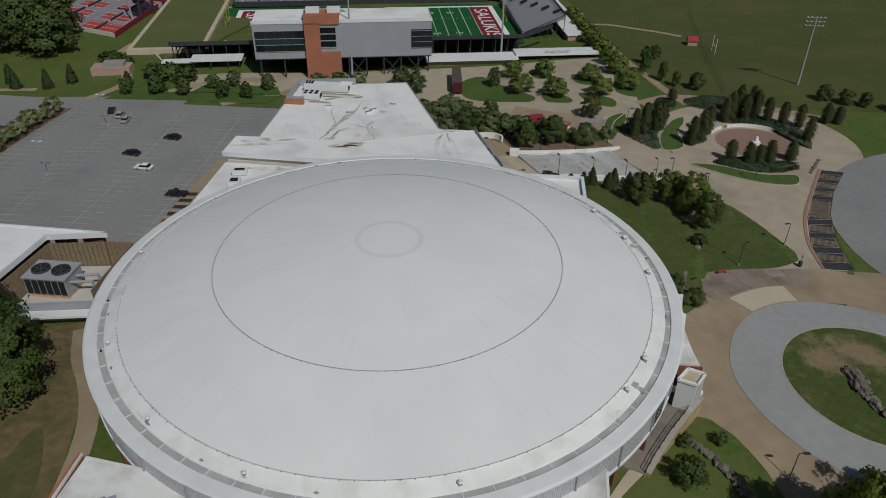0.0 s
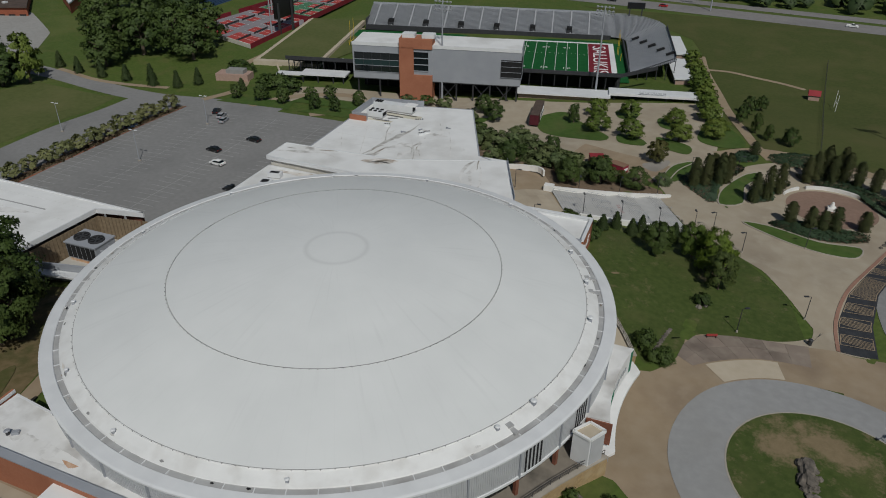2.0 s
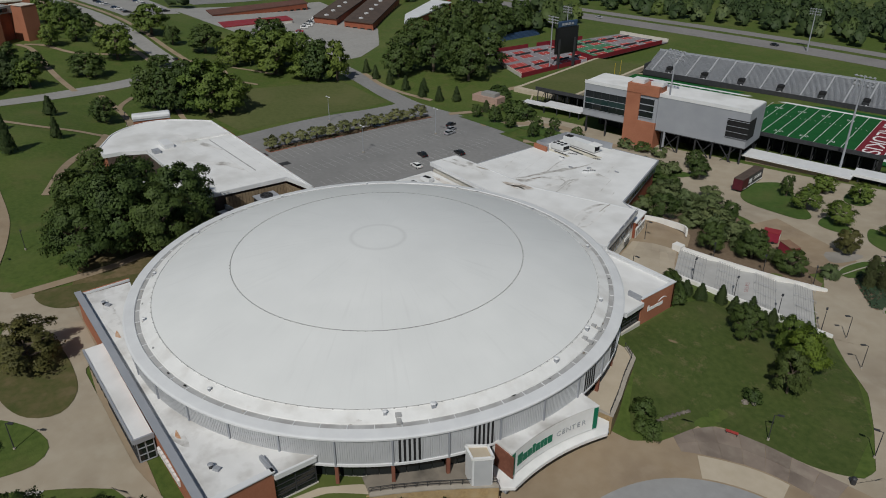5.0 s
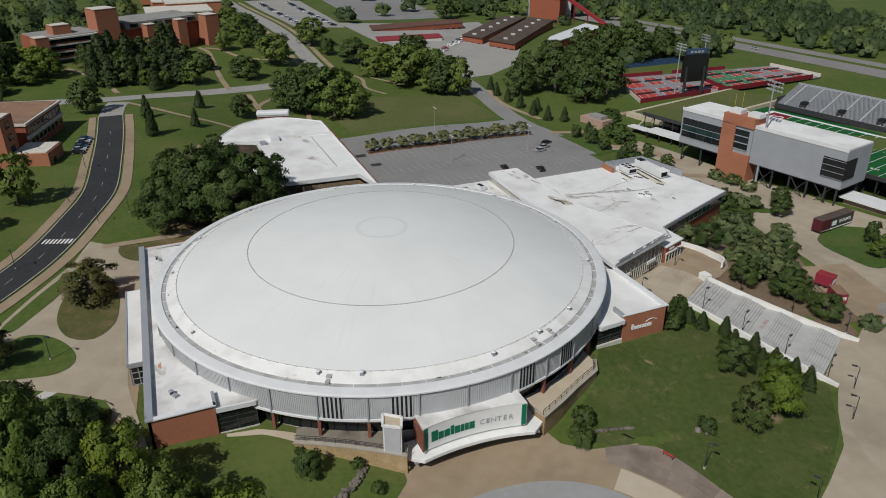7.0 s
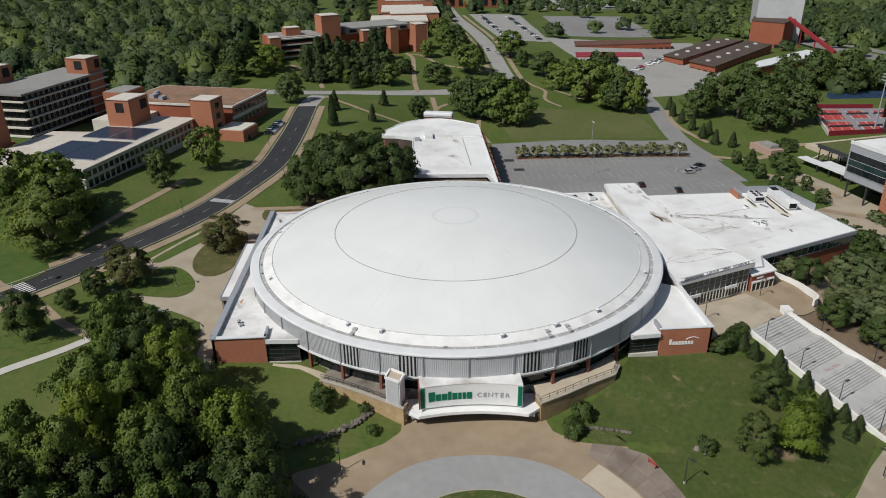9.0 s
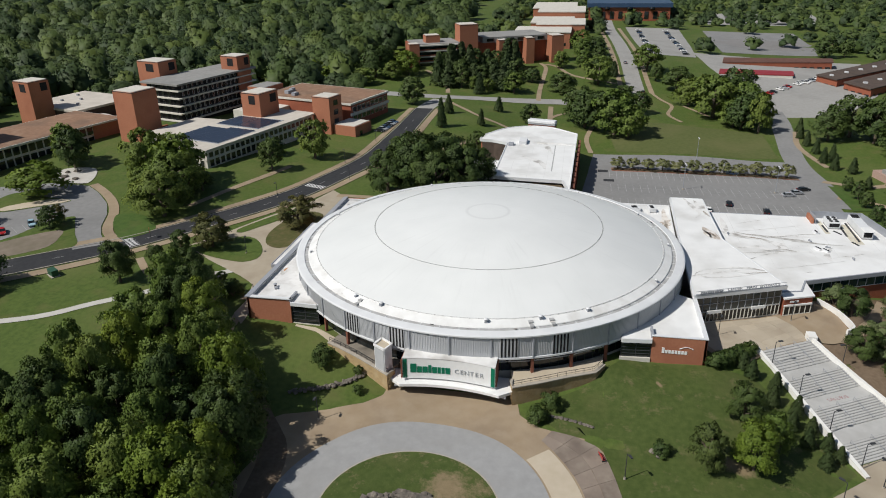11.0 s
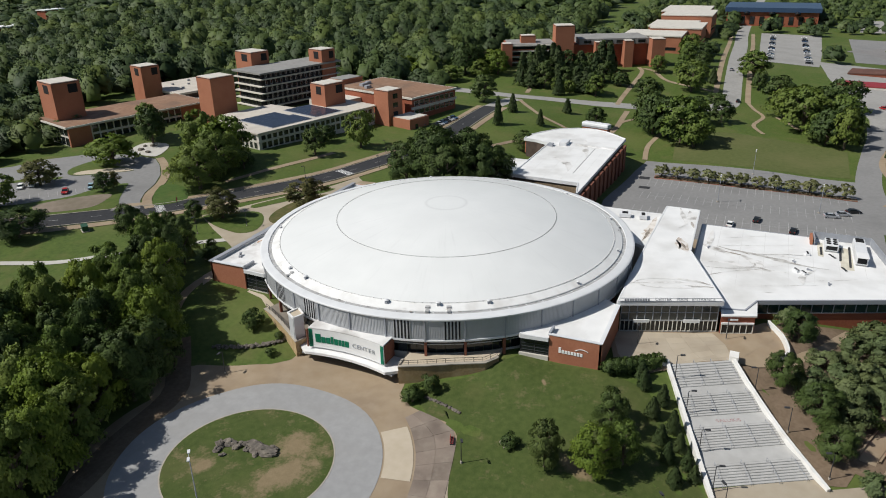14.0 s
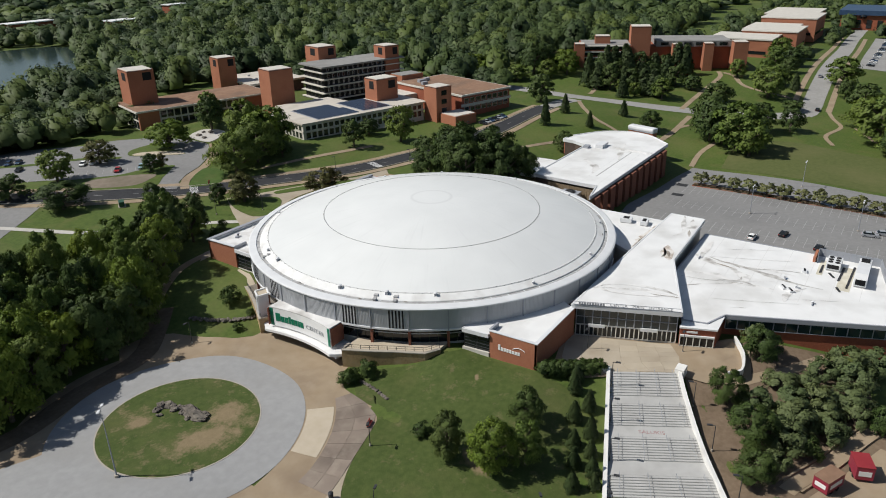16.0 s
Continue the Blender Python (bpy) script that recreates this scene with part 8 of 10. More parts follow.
for a0, a1, b0, b1 in ((81, 87, 4, 34), (77.5, 84.5, -31, -3)):
    t = thing("stadium_restroom", "low pinkish block building with a white roof", "building", "stadium side buildings")
    part("wall", Geo().prism(STAD.rect(a0 + 0.5, a1 - 0.5, b0 + 0.5, b1 - 0.5), -6.5, -2.2), PINKBLOCK, t)
    part("roof", Geo().prism(STAD.rect(a0, a1, b0, b1), -2.2, -1.7), FASCIA, t)
ticket = thing("ticket_canopy", "white canopy roofs over the west stadium gate", "canopy")
part("canopy_roof", Geo().prism(STAD.rect(-64, -46, -52, -45), -2.0, -1.5), FASCIA, ticket)
part("canopy_roof", Geo().prism(STAD.rect(-74, -62, -51, -47), -2.6, -2.2), FASCIA, ticket)
for a in (-63, -57, -51, -47):
    part("canopy_post", Geo().beam((*STAD.at(a, -51.5), -6), (*STAD.at(a, -51.5), -2), 0.35, 0.35), DARKMETAL, ticket)
kiosk_ = thing("ticket_house", "small pinkish ticket house with a grey roof", "building")
part("house_wall", Geo().prism(STAD.rect(-97, -84, -55, -49), -6, -2.4), PINKBLOCK, kiosk_)
part("house_roof", Geo().prism(STAD.rect(-93, -86, -54, -50), -2.4, -1.0), GREYROOF, kiosk_)

board = thing("scoreboard", "tall black video scoreboard on two dark posts", "scoreboard")
p, q = STAD.at(-95.5, 12.0), STAD.at(-92.6, 21.6)
for c in (p, q):
    part("post", Geo().beam((*c, -6), (*c, 10), 1.0, 1.0), DARKMETAL, board)
dx, dy = (q[0] - p[0]) / 10, (q[1] - p[1]) / 10
part("screen", Geo().prism([(p[0] - 2 * dx, p[1] - 2 * dy), (q[0] + 2 * dx, q[1] + 2 * dy), (q[0] + 2 * dx - 1.3, q[1] + 2 * dy + 0.4), (p[0] - 2 * dx - 1.3, p[1] - 2 * dy + 0.4)], 3.0, 15.6), SCREEN, board, "black video screen")
part("head_panel", Geo().prism([(p[0] - 1 * dx, p[1] - 1 * dy), (q[0] + 1 * dx, q[1] + 1 * dy), (q[0] + 1 * dx - 1.2, q[1] + 1 * dy + 0.4), (p[0] - 1 * dx - 1.2, p[1] - 1 * dy + 0.4)], 15.6, 18.4), BLUEPAINT, board, "dark blue head panel", bevel=0.3)
for k in range(4):
    part("name_bar", Geo().beam((p[0] + (1 + 2 * k) * dx + 0.1, p[1] + (1 + 2 * k) * dy, 17), (p[0] + (2.3 + 2 * k) * dx + 0.1, p[1] + (2.3 + 2 * k) * dy, 17), 0.3, 1.0), GREYMETAL, board)

hill = tagged(part("lawn_hill", Geo().prism(STAD.rect(-89, -64, -30, 42), -6, -3.2), OLIVE), "raised olive grass hill at the open end of the stadium", "lawn", kind="structure")
for nm, box_ in (("hill_edge", (-64.2, -62.6, -30, 42)), ("hill_edge", (-90.6, -89, -30, 42)), ("hill_walk", (-90.6, -62.6, -33, -30.2))):
    part(nm, Geo().prism(STAD.rect(*box_), -5, -3.12), TANCON, hill)

# tennis courts
courts = thing("tennis_courts", "grey and green tennis courts with red boxes and maroon screens", "tennis court")
CORNERS = [Vector((-185, 191)), Vector((-138, 173)), Vector((-143, 293)), Vector((-175, 290))]


def court_spot(u, v):
    p = CORNERS[0].lerp(CORNERS[1], u).lerp(CORNERS[3].lerp(CORNERS[2], u), v)
    return (p.x, p.y)


def court_area(u0, u1, v0, v1, z, thick=0.05):
    return Geo().prism([court_spot(u0, v0), court_spot(u1, v0), court_spot(u1, v1), court_spot(u0, v1)], z - thick, z)


COURTGREY = surf("court_grey", (0.235, 0.215, 0.23), (0.275, 0.255, 0.27), 0.4, 0.85, (0.20, 0.185, 0.195), 0.1, 0.5)
COURTGREEN = surf("court_green", (0.06, 0.17, 0.09), (0.08, 0.20, 0.11), 0.4, 0.85)
part("court_base", court_area(0, 1, 0, 1, -3.95, 0.4), COURTGREY, courts, "grey court surround")
part("court_base", court_area(0.03, 0.97, 0.46, 0.74, -3.9), COURTGREEN, courts, "green court surround")
for i in range(8):
    v0 = 0.02 + 0.122 * i
    for u0 in (0.08, 0.55):
        full = i == 0
        if full:
            part("court", court_area(u0, u0 + 0.38, v0, v0 + 0.1, -3.86), REDPAINT, courts, "red court")
        else:
            for u in (u0 + 0.03, u0 + 0.21):
                part("court_box", court_area(u, u + 0.12, v0 + 0.02, v0 + 0.085, -3.86), REDPAINT, courts, "red service box")
        for v in (v0 + 0.012, v0 + 0.05, v0 + 0.088):
            part("court_line", court_area(u0, u0 + 0.38, v, v + 0.0012, -3.83), WHITEPAINT, courts)
        part("net", court_area(u0 + 0.188, u0 + 0.191, v0, v0 + 0.1, -2.95, 0.9), DARKMETAL, courts)
for u0, u1, v0, v1 in ((-0.006, 0, 0.02, 0.3), (-0.006, 0, 0.36, 0.7), (1.0, 1.006, 0.0, 0.36), (1.0, 1.006, 0.4, 0.95), (0.0, 1.0, 0.445, 0.447)):
    part("wind_screen", court_area(u0, u1, v0, v1, -1.9, 2.2), MAROON, courts, "maroon wind screen")
for u0, u1, v0, v1 in ((0.0, 1.0, -0.003, 0.0), (0.0, 1.0, 1.0, 1.004)):
    part("end_screen", court_area(u0, u1, v0, v1, -2.2, 1.8), OFFWHITE, courts, "pale end screen")
small_stand = thing("bleacher_stand", "small navy aluminium bleachers beside the courts", "bleacher")
for k in range(6):
    part("bench", Geo().prism([(-204 - 0.8 * k, 212), (-203.4 - 0.8 * k, 212), (-203.4 - 0.8 * k, 252), (-204 - 0.8 * k, 252)], -6.4 + 0.5 * k, -4.0 + 0.5 * k), BLUEPAINT, small_stand)


def light_mast(x, y, h, z0, lamps=(5, 3), yaw=0):
    t = thing("light_mast", "tall grey floodlight mast with lamp rows", "floodlight", "stadium floodlight masts", at=pose(x, y, z0, 0, 0, yaw))
    part("mast_pole", Geo().tube((0, 0, -1), (0, 0, h), 0.42, 0.2, 10), GREYMETAL, t)
    for j in range(lamps[1]):
        part("cross_arm", Geo().beam((-3, 0, h - 0.4 - 1.3 * j), (3, 0, h - 0.4 - 1.3 * j), 0.14, 0.14), GREYMETAL, t)
        for k in range(lamps[0]):
            part("lamp", Geo().tube((-2.7 + 5.4 * k / (lamps[0] - 1), 0.1, h - 0.3 - 1.3 * j), (-2.7 + 5.4 * k / (lamps[0] - 1), 0.7, h - 0.6 - 1.3 * j), 0.2, 0.42, 8), SILVERPAINT, t)


for x, y, h, z0 in ((13.6, 167.4, 33, -5), (-37.5, 144.7, 35, -5), (-81.7, 331.5, 24, -5.5), (113.5, 147.5, 24, -3.5), (-142, 196, 26, -5), (44, 322, 30, -5), (-165, 232, 24, -5)):
    light_mast(x, y, h, z0, yaw=0 if y < 200 else 180)

shed = thing("field_shed", "small red-roofed shed on the playing field", "shed")
part("shed_wall", Geo().box(86.2, 89.8, 194.0, 197.2, -5, -2.6), PINKBLOCK, shed)
part("shed_roof", Geo().add([(85.9, 193.6, -2.6), (90.1, 193.6, -2.6), (90.1, 197.6, -2.6), (85.9, 197.6, -2.6), (85.9, 195.6, -1.0), (90.1, 195.6, -1.0)], [(0, 1, 5, 4), (2, 3, 4, 5), (1, 2, 5), (3, 0, 4)]), REDROOF, shed)
fence = thing("field_fence", "long wire fence along the playing field", "fence")
for k in range(30):
    s = k / 29
    x, y = 95.4 - 8.6 * s, 243 - 106 * s
    part("fence_post", Geo().tube((x, y, ground_z(x, y)), (x, y, ground_z(x, y) + 2.2), 0.05, 0.05, 6), DARKMETAL, fence)
for z in (0.4, 1.3, 2.1):
    for k in range(10):
        p, q = ((95.4 - 8.6 * u, 243 - 106 * u) for u in (k / 10, (k + 1) / 10))
        part("fence_wire", Geo().beam((*p, ground_z(*p) + z), (*q, ground_z(*q) + z), 0.035, 0.035), DARKMETAL, fence)
goal = thing("field_goal", "white practice goal posts on the grass field", "goal post")
for dy in (0, 5.5):
    part("post", Geo().tube((94.5, 184 + dy, -5), (94.5, 184 + dy, 1.6), 0.08), WHITEPAINT, goal)
part("crossbar", Geo().tube((94.5, 184, -1.8), (94.5, 189.5, -1.8), 0.08), WHITEPAINT, goal)

# ---- trees, shrubs and woods ----
rng = np.random.default_rng(7)


def unit(v):
    return v / (np.linalg.norm(v, axis=-1, keepdims=True) + 1e-9)


def leaf_sprays(centres, normals, size, r_, tall=1.7, loose=0.5):
    """Small leaf sprays at the given places, facing roughly along the normals: corners, and how the light meets them."""
    n = len(centres)
    nn = unit(unit(normals) + r_.normal(0, loose, (n, 3)))
    t = unit(np.cross(nn, r_.normal(0, 1, (n, 3))))
    b = np.cross(nn, t)
    s = size * r_.uniform(0.55, 1.35, (n, 1))
    flat_ = np.array([1, 1, 1 / tall])
    v = np.stack([t * s * 0.9 - nn * s * 0.2, b * s * 1.2, -t * s * 0.9 - nn * s * 0.2], 1) * flat_ + centres[:, None, :]
    lit = unit(unit(normals) * 0.72 + nn * 0.38) * np.array([1, 1, 1.0])
    return v.reshape(-1, 3), np.repeat(lit, 3, axis=0)


def ball(n, r_, low=-0.25):
    """Directions spread over a ball, with few below."""
    d = unit(r_.normal(0, 1, (n, 3)))
    d[:, 2] = np.where(d[:, 2] < low, -d[:, 2], d[:, 2])
    return d


def crown_points(kind, count, r_):
    """Places and outward normals of leaf sprays for a crown of unit radius and unit height."""
    pts, nrm = [], []
    if kind in ("cone", "column"):
        tiers = 60 if kind == "cone" else 46
        for k in range(tiers):
            z = 0.05 + 0.93 * ((k + 0.5) / tiers) ** 1.15
            rad = (1 - z) ** 0.7 + 0.03 if kind == "cone" else math.sqrt(max(0.01, 1 - ((z - 0.44) / 0.57) ** 2))
            n, a = int(count / tiers), k * 2.39996 + r_.uniform(-0.4, 0.4)
            lump = (0.34 if kind == "cone" else 0.46) * r_.uniform(0.7, 1.2) * max(rad, 0.3)
            d = ball(n, r_, -0.5)
            c = np.array([rad * (0.66 if kind == "cone" else 0.5) * math.cos(a), rad * (0.66 if kind == "cone" else 0.5) * math.sin(a), z])
            pts.append(c + d * lump * r_.uniform(0.5, 1.1, (n, 1)) * np.array([1, 1, 0.36 if kind == "cone" else 0.2]))
            nrm.append(unit(d * 0.7 + np.array([math.cos(a), math.sin(a), 0.35])))
    else:
        low, n_lobes, sizes, twigs = {"broad": (0.06, 34, (0.24, 0.38), 6), "tall": (0.05, 34, (0.23, 0.36), 6), "shrub": (0.0, 16, (0.34, 0.50), 4), "open": (0.24, 18, (0.24, 0.36), 4)}[kind]
        squash = 0.62 if kind == "shrub" else 0.46
        p1, p2 = r_.uniform(0, 6.28, 2)
        share = count // (n_lobes * twigs)
        for k in range(n_lobes):
            a, hz = k * 2.39996 + r_.uniform(-0.6, 0.6), (k + r_.uniform(0.1, 0.9)) / n_lobes
            bulge = 1 - ((hz - 0.36) / (0.7 if hz > 0.36 else 0.62)) ** 2
            if kind == "tall":
                bulge = 1 - ((hz - 0.46) / (0.58 if hz > 0.46 else 0.6)) ** 2
            ring = math.sqrt(max(0.02, bulge)) * (1 + 0.14 * math.sin(2 * a + p1) + 0.10 * math.sin(3 * a + p2 + 4 * hz))
            d = ring * r_.uniform(0.45, 0.8)
            rad = r_.uniform(*sizes) * (1.1 - 0.3 * hz)
            c = np.array([d * math.cos(a), d * math.sin(a), low + 0.1 + (0.84 - low) * hz])
            out = unit(np.array([math.cos(a) * (0.3 + d), math.sin(a) * (0.3 + d), 0.9 * hz - 0.1]))
            for q in range(twigs):
                w = unit(ball(1, r_, -0.2)[0] + out * 0.5)
                tc = c + w * rad * 0.62 * np.array([1, 1, squash])
                tr = rad * r_.uniform(0.48, 0.78)
                u = ball(share, r_)
                pts.append(tc + u * tr * r_.uniform(0.55, 1.12, (share, 1)) * np.array([1, 1, squash * 1.1]))
                nrm.append(unit(u * 0.5 + w * 0.38 + out * 0.5 + np.array([0, 0, 0.1])))
    p, q = np.concatenate(pts)[:count], np.concatenate(nrm)[:count]
    p[:, 2] = np.maximum(p[:, 2], 0.02)
    return p, q


def leaf_mesh(name, v, lit, f, materials, tones=None):
    """A mesh of loose triangles whose shading follows the leaf masses they belong to."""
    n = len(f)
    me = bpy.data.meshes.new(name)
    me.vertices.add(len(v))
    me.vertices.foreach_set("co", np.ascontiguousarray(v, dtype=np.float32).ravel())
    me.loops.add(n * 3)
    me.loops.foreach_set("vertex_index", np.ascontiguousarray(f, dtype=np.int32).ravel())
    me.polygons.add(n)
    me.polygons.foreach_set("loop_start", np.arange(0, n * 3, 3, dtype=np.int32))
    for m_ in materials:
        me.materials.append(m_)
    if tones is not None:
        me.polygons.foreach_set("material_index", tones)
    me.update(calc_edges=True)
    me.attributes.new("custom_normal", "FLOAT_VECTOR", "POINT").data.foreach_set("vector", np.ascontiguousarray(lit, dtype=np.float32).ravel())
    return me


def wood_mesh(kind, r_):
    g = Geo()
    if kind in ("cone", "column"):
        g.tube((0, 0, -0.05), (0, 0, 0.9), 0.10, 0.02, 7)
    elif kind == "shrub":
        for k in range(5):
            a = k * 1.3
            g.tube((0, 0, -0.05), (0.4 * math.cos(a), 0.4 * math.sin(a), 0.5), 0.05, 0.02, 5)
    else:
        g.tube((0, 0, -0.06), (0.01, 0.0, 0.3), 0.085, 0.06, 8)
        g.tube((0.01, 0, 0.3), (0.03, 0.02, 0.7), 0.06, 0.02, 7)
        for k in range(7):
            a = k * 2.4 + r_.uniform(-0.3, 0.3)
            z0 = 0.2 + 0.06 * k
            d = r_.uniform(0.45, 0.7)
            m_ = (d * 0.5 * math.cos(a), d * 0.5 * math.sin(a), z0 + 0.11)
            g.tube((0.01, 0, z0), m_, 0.035, 0.025, 6)
            g.tube(m_, (d * math.cos(a + 0.2), d * math.sin(a + 0.2), z0 + 0.24), 0.025, 0.01, 5)
    return g.mesh("trunk")


TREE_KINDS = {}


def tree_kind(key, kind, count, size, material, label, category="tree", name="tree"):
    r_ = np.random.default_rng(len(TREE_KINDS) + 3)
    p, q = crown_points(kind, count, r_)
    v, lit = leaf_sprays(p, q, size, r_, {"cone": 3.0, "column": 6.0, "shrub": 1.3}.get(kind, 1.7), 0.42)
    crown = leaf_mesh("crown", v, lit, np.arange(len(v)).reshape(-1, 3), [material])
    trunk = wood_mesh(kind, r_)
    trunk.materials.append(BARK)
    TREE_KINDS[key] = (crown, trunk, label, category, name)


for i in range(3):
    for far, few, wide in (("", 1.0, 1.0), ("far_", 0.24, 1.9)):
        tree_kind(f"{far}big{i}", "broad", int(13000 * few), 0.040 * wide, LEAF, "large broadleaf tree with dense green crown")
        tree_kind(f"{far}dark{i}", "broad", int(12000 * few), 0.041 * wide, DARKLEAF, "large dark green broadleaf tree")
        tree_kind(f"{far}mid{i}", "tall", int(9500 * few), 0.045 * wide, LEAF, "medium broadleaf tree with green crown")
        tree_kind(f"{far}small{i}", "broad", int(4600 * few), 0.064 * wide, DARKLEAF, "young rounded green tree")
for i in range(2):
    for far, few, wide in (("", 1.0, 1.0), ("far_", 0.26, 1.85)):
        tree_kind(f"{far}bright{i}", "broad", int(11000 * few), 0.043 * wide, BRIGHTLEAF, "bright yellowish green broadleaf tree")
        tree_kind(f"{far}round{i}", "broad", int(6500 * few), 0.056 * wide, ROUNDLEAF, "round bright green tree with a dense crown")
        tree_kind(f"{far}olive{i}", "tall", int(8500 * few), 0.048 * wide, OLIVELEAF, "rounded tree with olive green and rusty leaves")
        tree_kind(f"{far}rusty{i}", "shrub", int(3000 * few), 0.085 * wide, RUSTLEAF, "low rounded shrub with reddish brown leaves", "shrub", "shrub")
        tree_kind(f"{far}bronze{i}", "tall", int(8500 * few), 0.05 * wide, BROWNLEAF, "rounded tree with bronze-green leaves")
        tree_kind(f"{far}cone{i}", "cone", int(4800 * few), 0.085 * wide, NEEDLE, "dark green conical evergreen")
        tree_kind(f"{far}column{i}", "column", int(3600 * few), 0.12 * wide, CYPRESS, "slender olive green columnar tree")
        tree_kind(f"{far}shrub{i}", "shrub", int(3000 * few), 0.08 * wide, DARKLEAF, "rounded dark green shrub", "shrub", "shrub")
        tree_kind(f"{far}hedge{i}", "shrub", int(4000 * few), 0.072 * wide, SAGELEAF, "spreading grey-green shrub", "shrub", "shrub")
        tree_kind(f"{far}open{i}", "open", int(2800 * few), 0.075 * wide, PALELEAF, "small young tree with a thin pale crown")


def plant(key, x, y, h, r, where, group=""):
    key = "far_" + key if math.hypot(x - 60, y) > 150 or (r < 1.5 and "column" not in key) else key
    crown, trunk, label, category, name = TREE_KINDS[key]
    turn, z = float(rng.uniform(0, 360)), ground_z(x, y)
    t = thing(name, f"{label} {where}", category, group, at=pose(x, y, z, 0, 0, turn))
    for nm, me in (("trunk", trunk), ("crown", crown)):
        ob = new(nm, me)
        ob.parent = t
        ob.scale = (r, r, h)
    return t


def pick(stem, n):
    return f"{stem}{int(rng.integers(n))}"


WEST = [(15.8, -150, 10.7, 6.6, "mid"), (29.5, -123.8, 8.5, 8.6, "dark"), (-5.3, -157, 8.5, 6.6, "bronze"), (-7.7, -129.6, 6.6, 3.6, "small"), (-12.4, -130.2, 5.4, 2.6, "bronze"), (-34.6, -153.4, 10.5, 9.4, "bright"), (-25, -103.5, 14, 8.6, "big"), (-38.5, -106.5, 15.5, 9.6, "big"), (-47, -112, 16, 8.6, "bright"),
        (-47, -102, 6.4, 4, "small"), (-4.6, -77.1, 9, 6.2, "bronze"), (-23.4, -59.2, 8.2, 6.6, "bronze"), (-73.8, -88.5, 10.5, 5, "dark"), (-92.5, -78.7, 14.5, 6.5, "mid"), (-92.4, -95.9, 6.5, 5, "dark"), (-46.4, -120.6, 19, 8, "big"), (-54, -114, 15.7, 9.6, "mid"), (-66, -165.5, 14, 6, "mid"), (-61.3, -159.5, 14, 6.7, "dark"), (18.6, -90.5, 10.5, 4.8, "dark"), (8, -86.5, 5.4, 2.6, "small"), (33.8, -148.5, 8, 6.6, "dark"), (-33, -112.5, 12, 6.4, "mid")]
for x, y, h, r, k in WEST:
    plant(pick(k, 2), x, y, h, r, "by the campus road" if y < -70 else "on the plaza", "trees west of the arena")
for x, y, h, r in ((-64.5, -15.5, 18.5, 9.5), (-61.5, -31, 19.5, 10), (-72, -24, 18.5, 9.5), (-55.5, -24, 16.5, 8), (-70.5, -37, 17, 9.5), (-59, -41, 15, 8), (-75, -14, 14, 7)):
    plant(pick("dark", 3), x, y, h, r, "behind the arena", "dark trees behind the arena")
MID = [(-127.7, -20.5, 8, 4.2, "dark"), (-172, -40.2, 9, 2.5, "cone"), (-149.4, -39.6, 13, 2.5, "cone"), (-161.5, -23.2, 7.4, 2, "cone"), (-183.3, -2, 9, 4.9, "dark"), (-191.8, -18.4, 7.3, 2.6, "cone"), (-190.6, -62, 13, 6.7, "dark"), (-195.9, 20.7, 16.4, 7.4, "dark"), (-179.3, 38, 19.5, 10.6, "big"), (-186, 30, 17, 7.5, "dark"),
       (-222.8, 51.9, 10.4, 5.5, "dark"), (-212, 40, 13, 7, "dark"), (-223, 88.8, 20, 11.5, "big"), (-204.1, 95.5, 12, 8.2, "big"), (-191.2, 104.6, 17.5, 6.1, "mid"), (-257.9, 88.3, 14.4, 8, "mid"), (-279.8, 76.8, 13.7, 8.8, "dark"), (-267.3, 107.6, 16.4, 10, "dark"), (-240, 98, 17, 10.5, "dark"), (-212, 106, 15, 8.5, "dark"), (-250, 80, 14, 8, "big"), (-232, 106, 16, 9, "mid"), (-198, 98, 15, 8, "dark"), (-188, 24, 17, 8, "dark"), (-174, 44, 15, 7.5, "mid"), (-277, 31.2, 16.2, 8.6, "mid"), (-251.9, 10.8, 10.3, 7.4, "dark"), (-262.6, 46.4, 5, 6, "small"),
       (-317.5, 62.2, 15.4, 9.2, "mid"), (-297.9, 66.2, 9.6, 4.1, "dark"), (-231, -33.7, 11.7, 3.6, "cone"), (-240.5, -15.3, 10.7, 5.3, "mid"), (-268.8, -7.1, 8, 5.1, "small"), (-275.6, -88.3, 11, 9, "bright"), (-257.5, -99.6, 17.4, 9.3, "dark"), (-249.5, -139.1, 11, 9.4, "bright"), (-243.9, -119.1, 10, 8.2, "bright"), (-239, -101.3, 9, 7.1, "mid"), (-230, -130, 9, 6, "mid"),
       (-366.3, 20.1, 13.8, 8, "mid"), (-351, 30, 11, 6, "dark"), (-340, 22, 12, 6.5, "mid"), (-330, 32, 9, 5, "dark"), (-312, 22, 10, 5.5, "mid"), (-300, 30, 9, 5, "dark"), (-306, 8, 10, 5, "mid")]
for x, y, h, r, k in MID:
    plant(pick(k, 2), x, y, h, r * 1.12, "on the campus lawn", "trees on the campus lawn")
for i in range(8):
    for j in range(3):
        u, v = (i + float(rng.uniform(0.2, 0.8))) / 8, j / 2
        x, y = -245 - v * (30 + 26 * u) + 2 * math.sin(7 * u), -60 - 6 * v + u * (46 + 4 * v)
        evergreen = (i + 2 * j) % 5 in (0, 1, 3)
        plant(pick("cone" if evergreen else "dark", 2), x, y, float(rng.uniform(11, 20)) if evergreen else float(rng.uniform(10, 14)), float(rng.uniform(5.4, 7.0)), "before the far hall", "trees before the far hall")
